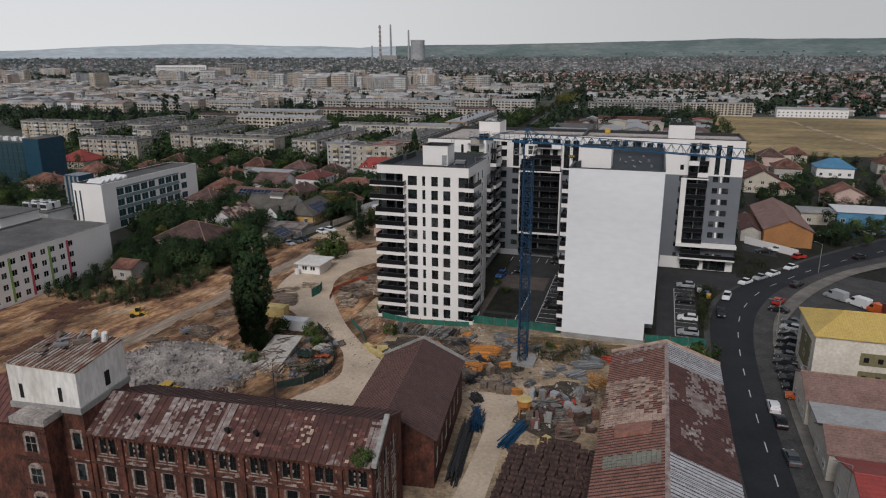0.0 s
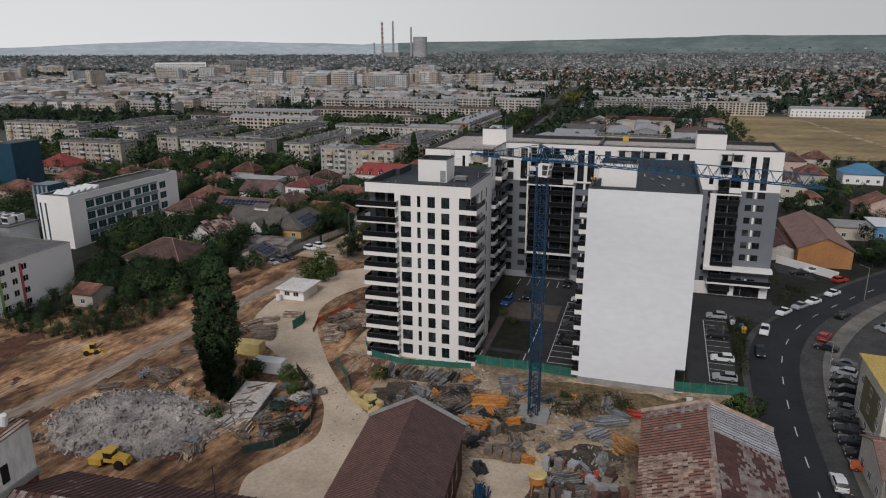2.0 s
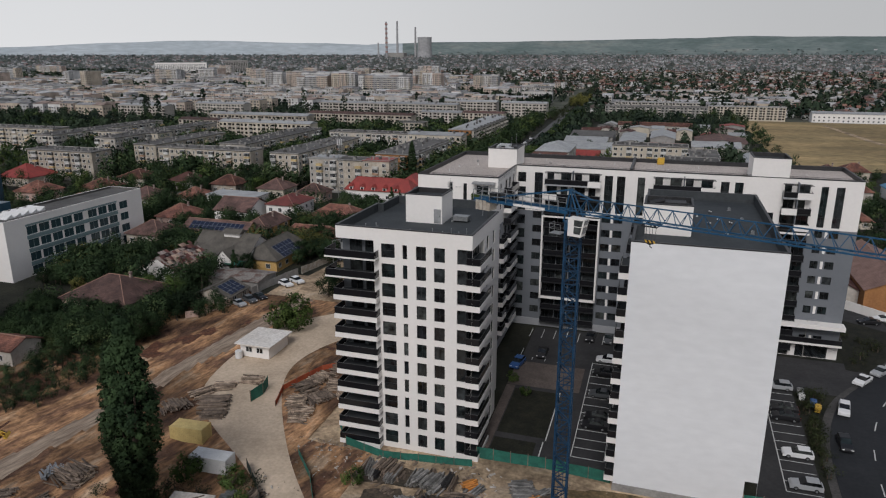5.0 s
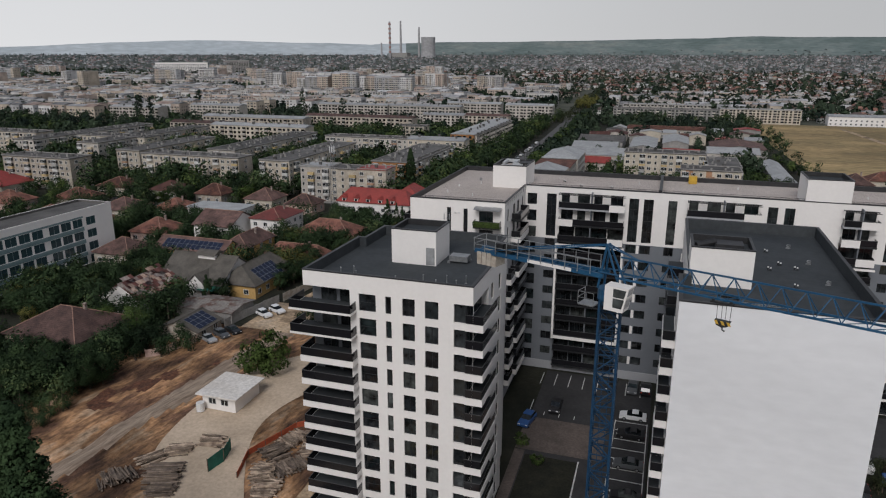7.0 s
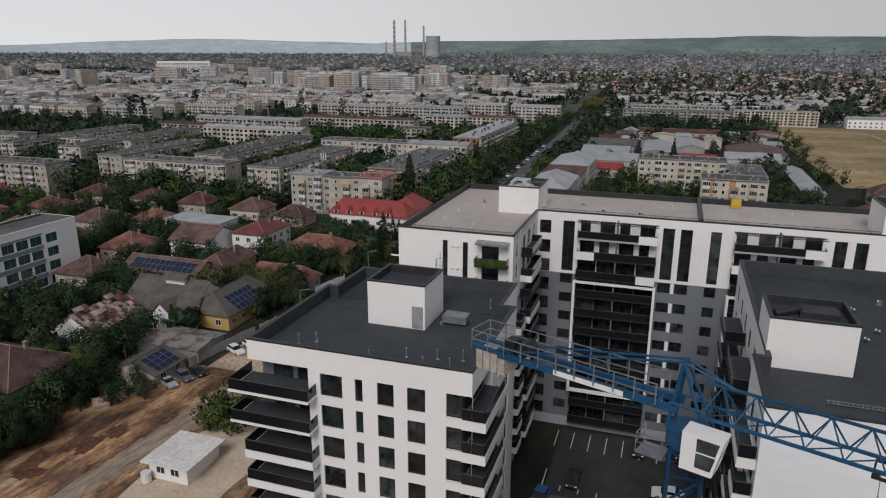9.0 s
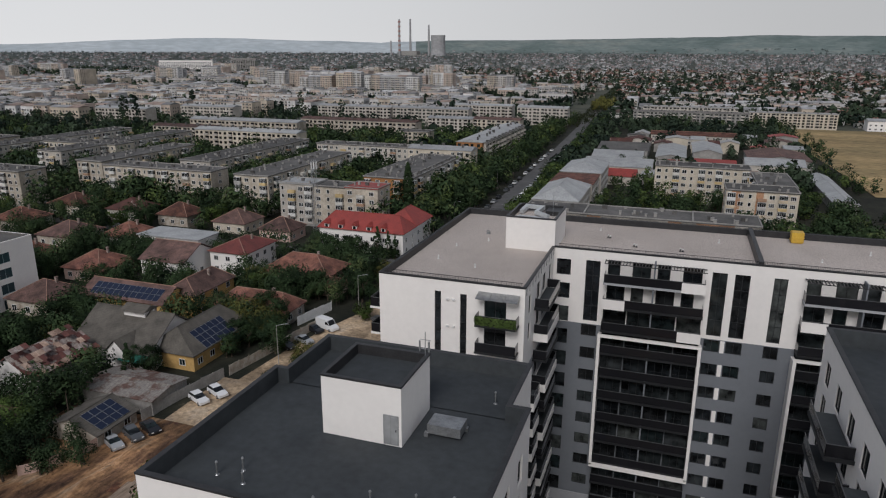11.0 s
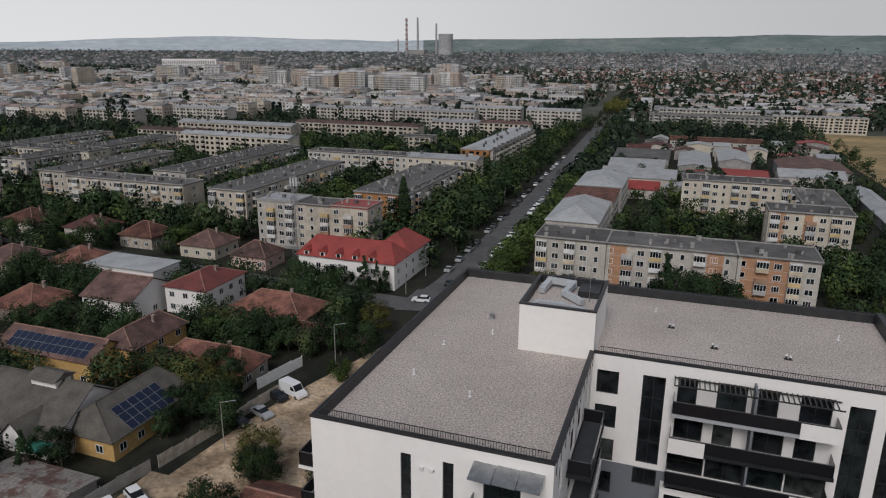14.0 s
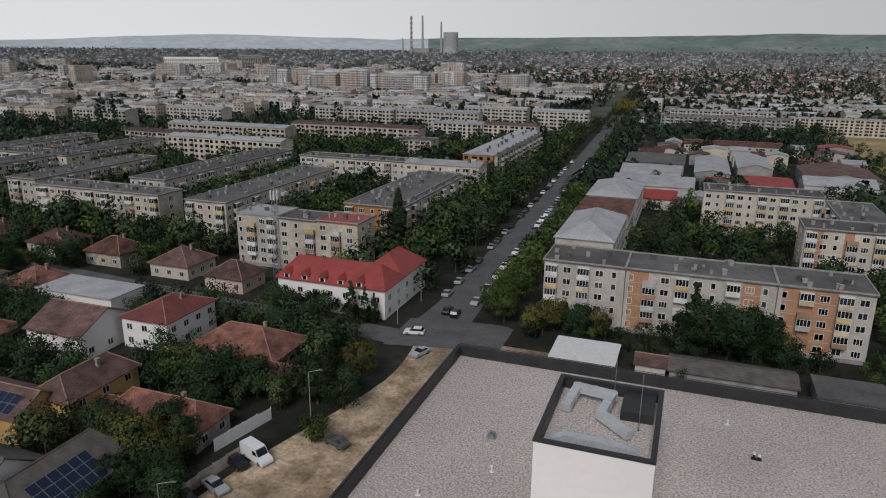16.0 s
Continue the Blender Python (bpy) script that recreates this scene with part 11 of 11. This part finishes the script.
# ---- power station on the horizon, scaled to its distance ----
KP = 0.78
t = thing("power_station", (-1500 * KP, 4030 * KP, 13), "distant power station with chimneys and a cooling tower", "power station")
for x, y, top, r in ((-1623, 3982, 238, 6), (-1564, 4006, 241, 6), (-1464, 4043, 209, 6), (-1668, 3962, 120, 5)):
    mb = MB()
    mb.rod((x + 1500, y - 4030, -15), (x + 1500, y - 4030, top - 2), r * 1.3, r * 0.8, n=12)
    ch = part("chimney", mb, ["stack"], t)
    if r == 6 and x < -1600:
        for k in range(7):
            b = MB()
            b.rod((x + 1500, y - 4030, top - 20 - k * 26), (x + 1500, y - 4030, top - 10 - k * 26), r * 1.25, n=12)
            part("band", b, ["stackred"], ch)
mb = MB()
prev = None
for k in range(13):
    z = -15 + 165 * k / 12
    r = 41 + 13 * ((k / 12 - 0.75) / 0.75) ** 2
    row = [(88 + r * math.cos(6.2832 * i / 28), 28 + r * math.sin(6.2832 * i / 28), z) for i in range(28)]
    if prev:
        for i in range(28):
            mb.poly([prev[i], prev[(i + 1) % 28], row[(i + 1) % 28], row[i]])
    prev = row
part("cooling_tower", mb, ["stack"], t, "grey concrete cooling tower", smooth=True)
mb = MB()
mb.box(-130, -40, -15, -20, 20, 62)
mb.box(-20, -30, -15, 30, 20, 40)
part("boiler_house", mb, ["concrete"], t)
t.scale = (KP, KP, KP)

# ---- cars ----
def car_meshes(colour, kind):
    """Body with rounded profile, glass house, wheels, lamps, built along +y."""
    van = kind == "van"
    L, W = (5.4, 1.95) if van else (4.3, 1.76)
    prof = [(-L / 2, 0.35), (-L / 2, 0.85), (-L / 2 + 0.12, 1.0), (L / 2 - 1.25, 1.0), (L / 2 - 0.25, 0.82), (L / 2, 0.62), (L / 2, 0.3)]
    if kind == "hatch":
        prof = [(-L / 2, 0.35), (-L / 2 - 0.0, 0.95), (-L / 2 + 0.2, 1.02), (L / 2 - 1.2, 1.02), (L / 2 - 0.25, 0.85), (L / 2, 0.62), (L / 2, 0.3)]
    if van:
        prof = [(-L / 2, 0.35), (-L / 2, 2.2), (-L / 2 + 0.15, 2.4), (L / 2 - 2.0, 2.4), (L / 2 - 1.75, 2.28), (L / 2 - 1.0, 1.3), (L / 2 - 0.25, 1.08), (L / 2, 0.75), (L / 2, 0.3)]
    body = MB()

    def loft(mb, pr, w0, w1, zmid, m=0):
        n = len(pr)
        A = [(-w1 / 2 if z > zmid else -w0 / 2, y, z) for y, z in pr]
        Bq = [(w1 / 2 if z > zmid else w0 / 2, y, z) for y, z in pr]
        mb.hull(A + Bq, [tuple(range(n))] + [tuple(range(2 * n - 1, n - 1, -1))] + [(i, n + i, n + (i + 1) % n, (i + 1) % n) for i in range(n)], m)
    loft(body, prof, W, W - 0.08, 0.9)
    roof, wg = None, W
    if van:
        glass = [(L / 2 - 2.3, 1.4), (L / 2 - 2.3, 2.05), (L / 2 - 1.62, 2.05), (L / 2 - 1.12, 1.4)]
    elif kind == "hatch":
        roof = [(-L / 2 + 0.5, 1.5), (-L / 2 + 0.7, 1.56), (L / 2 - 2.3, 1.56), (L / 2 - 2.1, 1.5)]
        glass = [(-L / 2 + 0.15, 1.0), (-L / 2 + 0.5, 1.5), (L / 2 - 2.1, 1.5), (L / 2 - 1.25, 1.0)]
        wg = W - 0.2
    else:
        roof = [(-L / 2 + 1.25, 1.42), (-L / 2 + 1.5, 1.47), (L / 2 - 2.2, 1.47), (L / 2 - 2.0, 1.42)]
        glass = [(-L / 2 + 0.65, 0.99), (-L / 2 + 1.25, 1.42), (L / 2 - 2.0, 1.42), (L / 2 - 1.2, 0.99)]
        wg = W - 0.2
    if roof:
        loft(body, roof, W - 0.3, W - 0.3, 2.0)
    gl = MB()
    loft(gl, glass, wg, wg - 0.16 if not van else wg + 0.02, 1.2)
    if van:
        gl = MB()
        loft(gl, glass, W + 0.02, W - 0.04, 0.0)
        gl.poly([(-W / 2 + 0.12, L / 2 - 1.02, 1.36), (W / 2 - 0.12, L / 2 - 1.02, 1.36), (W / 2 - 0.16, L / 2 - 1.68, 2.24), (-W / 2 + 0.16, L / 2 - 1.68, 2.24)])
    wh = MB()
    wh.rod((-0.11, 0, 0), (0.11, 0, 0), 0.32, n=14)
    wh.rod((-0.12, 0, 0), (0.12, 0, 0), 0.19, n=10, m=1)
    lp = MB()
    lp.box(-W / 2 + 0.08, L / 2 - 0.06, 0.6, -W / 2 + 0.45, L / 2 + 0.01, 0.74)
    lp.box(W / 2 - 0.45, L / 2 - 0.06, 0.6, W / 2 - 0.08, L / 2 + 0.01, 0.74)
    tl = MB()
    tl.box(-W / 2 + 0.05, -L / 2 - 0.015, 0.7, -W / 2 + 0.3, -L / 2 + 0.05, 0.9)
    tl.box(W / 2 - 0.3, -L / 2 - 0.015, 0.7, W / 2 - 0.05, -L / 2 + 0.05, 0.9)
    return (body.data("body", ["car_" + colour]), gl.data("glazing", ["glass"]), wh.data("wheel", ["black", "steel"]), lp.data("headlight", ["winwhite"]), tl.data("tail_light", ["red"]), L, W)


CARMESH = {}


def car(x, y, rz, colour, kind="sedan", z=None):
    if (colour, kind) not in CARMESH:
        CARMESH[colour, kind] = car_meshes(colour, kind)
    b, g, w, lp, tl, L, W = CARMESH[colour, kind]
    lab = {"sedan": "saloon car", "hatch": "hatchback car", "van": "delivery van"}[kind]
    zz = (G(x, y) + 0.12) if z is None else z
    t = thing("van" if kind == "van" else "car", (x, y, zz), colour + " parked " + lab + " on the ground", "van" if kind == "van" else "car", "parked cars", rz=rz)
    part("body", b, None, t)
    part("glazing", g, None, t)
    if y < 222:
        part("headlight", lp, None, t)
        part("tail_light", tl, None, t)
    for sx in (-1, 1):
        for sy in (-L * 0.3, L * 0.31):
            part("wheel", w, None, t, mat=Matrix.Translation((sx * (W / 2 - 0.1), sy, 0.32)))


for c in ((-97.0, 232.5, 250, "white", "van", None), (-98.8, 230.2, 250, "black", "sedan", None), (-98.0, 224.5, 250, "silver", "sedan", None), (-100.0, 221.0, 250, "black", "sedan", None),
          (-102.4, 196.8, 245, "white", "hatch", None), (-100.9, 199.9, 245, "white", "hatch", None), (-103.6, 186.6, 245, "black", "sedan", None), (-104.8, 184.2, 245, "grey", "hatch", None), (-106.0, 181.4, 245, "silver", "sedan", None),
          (-88, 240, 70, "grey", "sedan", None), (-88, 274, 160, "silver", "sedan", None), (-93, 283, 100, "white", "hatch", None), (-90.6, 297, 5, "black", "sedan", None), (-88.3, 296, 5, "black", "hatch", None),
          (17.1, 158.6, 180, "black", "hatch", None), (19.2, 169.6, 168, "white", "hatch", None), (36.6, 182.7, 325, "black", "sedan", None), (30.6, 169.5, 332, "red", "hatch", None), (30.0, 164.2, 65, "black", "sedan", None), (36.3, 215.8, 100, "white", "hatch", None), (32.8, 213.0, 100, "black", "sedan", None), (24.5, 181.3, 145, "white", "sedan", None), (28.5, 186, 140, "silver", "sedan", None), (32.0, 190, 140, "white", "sedan", None), (37.5, 197.5, 140, "white", "sedan", None),
          (41.6, 209.6, 310, "red", "hatch", None), (58, 214, 310, "black", "sedan", None),
          (22.5, 116.5, 0, "white", "hatch", None), (22.9, 111.5, 0, "black", "sedan", None), (22.8, 100.5, 5, "grey", "sedan", None), (22.6, 86.5, 5, "black", "sedan", None), (23.6, 75, 5, "silver", "sedan", None),
          (9.7, 145.9, 90, "silver", "hatch", None), (9.8, 153.8, 90, "white", "hatch", None), (9.5, 164.4, 90, "black", "sedan", None), (9.7, 166.9, 90, "black", "sedan", None), (9.9, 174.9, 90, "silver", "hatch", None),
          (-20.2, 176.5, 90, "white", "sedan", None), (-20.2, 171, 90, "black", "sedan", None), (-20.2, 153, 90, "black", "sedan", None), (-20.0, 155.5, 90, "black", "sedan", None), (-20.1, 163, 90, "grey", "sedan", None),
          (-32.8, 176, 178, "black", "sedan", None), (-24.5, 186.2, 178, "black", "sedan", None), (-20.8, 186.2, 178, "grey", "sedan", None), (-18.6, 186.4, 0, "black", "hatch", None), (-36.6, 170.5, 170, "blue", "hatch", None)):
    car(c[0], c[1], c[2], c[3], c[4], c[5])
rnd = random.Random(5)
for k in range(11):          # parked in front of the school
    y = 121.5 + 3.6 * k
    x = 28.5 + max(0, y - 140) * 0.22
    car(x - 1.3 if y < 137 else x - 0.6, y, 78 + rnd.uniform(-12, 12), rnd.choice(("grey", "black", "white", "black", "silver", "blue", "black")) if y > 125 else ("orange", "white")[k % 2], rnd.choice(("sedan", "hatch")), G(x, y) + 0.18)
for k in range(26):          # along the avenue
    y = 306 + 8.6 * k + rnd.uniform(-2, 2)
    car(-86.0 - (y - 300) * 0.031, y, 180 + rnd.uniform(-3, 3), rnd.choice(("grey", "silver", "white", "black")), rnd.choice(("sedan", "hatch")))
    if k % 5 < 4:
        car(-94.2 - (y - 300) * 0.032, y + 3, rnd.uniform(-3, 3), rnd.choice(("grey", "silver", "white", "black")), "sedan")
for x, y, c in ((-44, 330, "white"), (-40, 338, "black"), (-24, 330, "white"), (-19, 332, "black"), (-13, 345, "white"), (-48, 345, "grey"), (-30, 350, "white"), (-28, 362, "silver"), (-35, 368, "white")):
    car(x, y, rnd.uniform(60, 120), c, "sedan")
for k, (x, y) in enumerate(((44, 176), (48, 172.5), (51, 169), (58, 178), (62, 176), (66, 174))):
    car(x, y, 40 if k < 3 else 140, ("silver", "white", "orange")[k % 3], "van", G(x, y) + 0.07)
for k in range(9):
    car(52 + 3.2 * k, 240 + 1.2 * k, 20, rnd.choice(("white", "silver", "black", "blue")), "sedan", G(50, 240) + 0.05)


# ---- bins and the boundary wall beside the road ----
def bin_container(x, y, mat, label, rz, w=1.25, d=1.0, h=1.15):
    t = thing("waste_container", (x, y, G(x, y) + 0.1), label, "bin", "waste containers", rz=rz)
    a, b = w / 2, d / 2
    body = MB()
    body.hull([(-a * .88, -b * .8, .18), (a * .88, -b * .8, .18), (a * .88, b * .8, .18), (-a * .88, b * .8, .18), (-a, -b, h), (a, -b, h), (a, b, h), (-a, b, h)],
              [(0, 3, 2, 1), (4, 5, 6, 7), (0, 1, 5, 4), (1, 2, 6, 5), (2, 3, 7, 6), (3, 0, 4, 7)])
    part("body", body, [mat], t)
    lid = MB()
    lid.hull([(-a - .03, -b - .03, h + .01), (a + .03, -b - .03, h + .01), (a + .03, b + .03, h + .01), (-a - .03, b + .03, h + .01), (-a * .9, -b * .5, h + .2), (a * .9, -b * .5, h + .2), (a * .9, b * .7, h + .14), (-a * .9, b * .7, h + .14)],
             [(0, 3, 2, 1), (4, 5, 6, 7), (0, 1, 5, 4), (1, 2, 6, 5), (2, 3, 7, 6), (3, 0, 4, 7)])
    part("lid", lid, [mat], t)
    for sx in (-1, 1):
        for sy in (-1, 1):
            wh = MB()
            wh.rod((sx * a * .75 - .03, sy * b * .6, .09), (sx * a * .75 + .03, sy * b * .6, .09), 0.09, n=8)
            part("wheel", wh, ["black"], t)


for x, y, m, lab in ((13.0, 173.4, "steel", "grey waste container at the car park's edge"), (13.1, 171.8, "winwhite", "pale waste container at the car park's edge"), (14.6, 169.9, "car_blue", "blue recycling container beside the hedge"), (15.0, 168.3, "yellow", "yellow recycling container beside the hedge")):
    bin_container(x, y, m, lab, 80)
t = thing("boundary_wall", (28.5, 223.4, 0), "whitewashed boundary wall before the orange workshop", "wall")
for k in range(6):
    mb = MB()
    p, q = [Vector((13.0 * f / 6, -12.4 * f / 6, 0)) for f in (k, k + 1)]
    n = Vector((0.69, 0.72, 0)) * 0.09
    e = (q - p) * 0.006
    za = G(28.5 + p.x, 223.4 + p.y) - 0.1
    mb.hull([p + e - n + Vector((0, 0, za)), q - e - n + Vector((0, 0, za)), q - e + n + Vector((0, 0, za)), p + e + n + Vector((0, 0, za)),
             p + e - n + Vector((0, 0, za + 2.3)), q - e - n + Vector((0, 0, za + 2.3)), q - e + n + Vector((0, 0, za + 2.3)), p + e + n + Vector((0, 0, za + 2.3))],
            [(0, 3, 2, 1), (4, 5, 6, 7), (0, 1, 5, 4), (1, 2, 6, 5), (2, 3, 7, 6), (3, 0, 4, 7)])
    part("wall_panel", mb, ["white"], t)


# ---- lamps, masts ----
def street_lamp(x, y, h, rz, arm=1.8):
    t = thing("street_lamp", (x, y, max(G(x, y), earth_z(x, y) if X0 < x < X1 and Y0 < y < Y1 else 0)), "grey street lamp with a single arm", "street lamp", "street lamps", rz=rz)
    mb = MB()
    mb.rod((0, 0, 0), (0, 0, h), 0.09, 0.05, n=8)
    part("pole", mb, ["concrete"], t)
    mb = MB()
    mb.rod((0, 0, h), (arm, 0, h + 0.35), 0.045, n=6)
    part("arm", mb, ["steel"], t)
    mb = MB()
    mb.box(arm - 0.1, -0.1, h + 0.28, arm + 0.5, 0.1, h + 0.38)
    part("lamp_head", mb, ["steel"], t)


for x, y, r in ((-98.5, 287, 20), (-99, 302, 0), (-100, 330, 0), (-101.5, 360, 0), (-103, 400, 0), (-105, 440, 0), (-81, 330, 180), (-84, 420, 180), (-87, 480, 180), (-97.5, 214, 20), (-96, 246, 20), (27.5, 150, 180), (27, 118, 180), (27, 88, 180), (44, 196, 140), (16, 190, -40)):
    street_lamp(x, y, 8.0, r)

t = thing("telecom_mast", (-136.5, 299.5, 2.0), "slim lattice telecom mast with antennas", "mast")
mb = MB()
for k in range(3):
    a, b = 2.094 * k, 2.094 * (k + 1)
    P = lambda q, z: (1.1 * (1 - z / 34) * math.cos(q) + 0.35 * math.cos(q), 1.1 * (1 - z / 34) * math.sin(q) + 0.35 * math.sin(q), z)
    mb.rod(P(a, 0), P(a, 25), 0.07, n=5)
    for j in range(14):
        z = 25 * j / 14
        mb.rod(P(a, z), P(b, z + 25 / 14), 0.04, n=4)
        mb.rod(P(b, z), P(a, z + 25 / 14), 0.04, n=4)
part("lattice", mb, ["steel"], t)
for k in range(6):
    mb = MB()
    a = 1.047 * k
    mb.box(0.9 * math.cos(a) - 0.15, 0.9 * math.sin(a) - 0.15, 22.2, 0.9 * math.cos(a) + 0.15, 0.9 * math.sin(a) + 0.15, 24.4)
    part("antenna", mb, ["winwhite"], t)
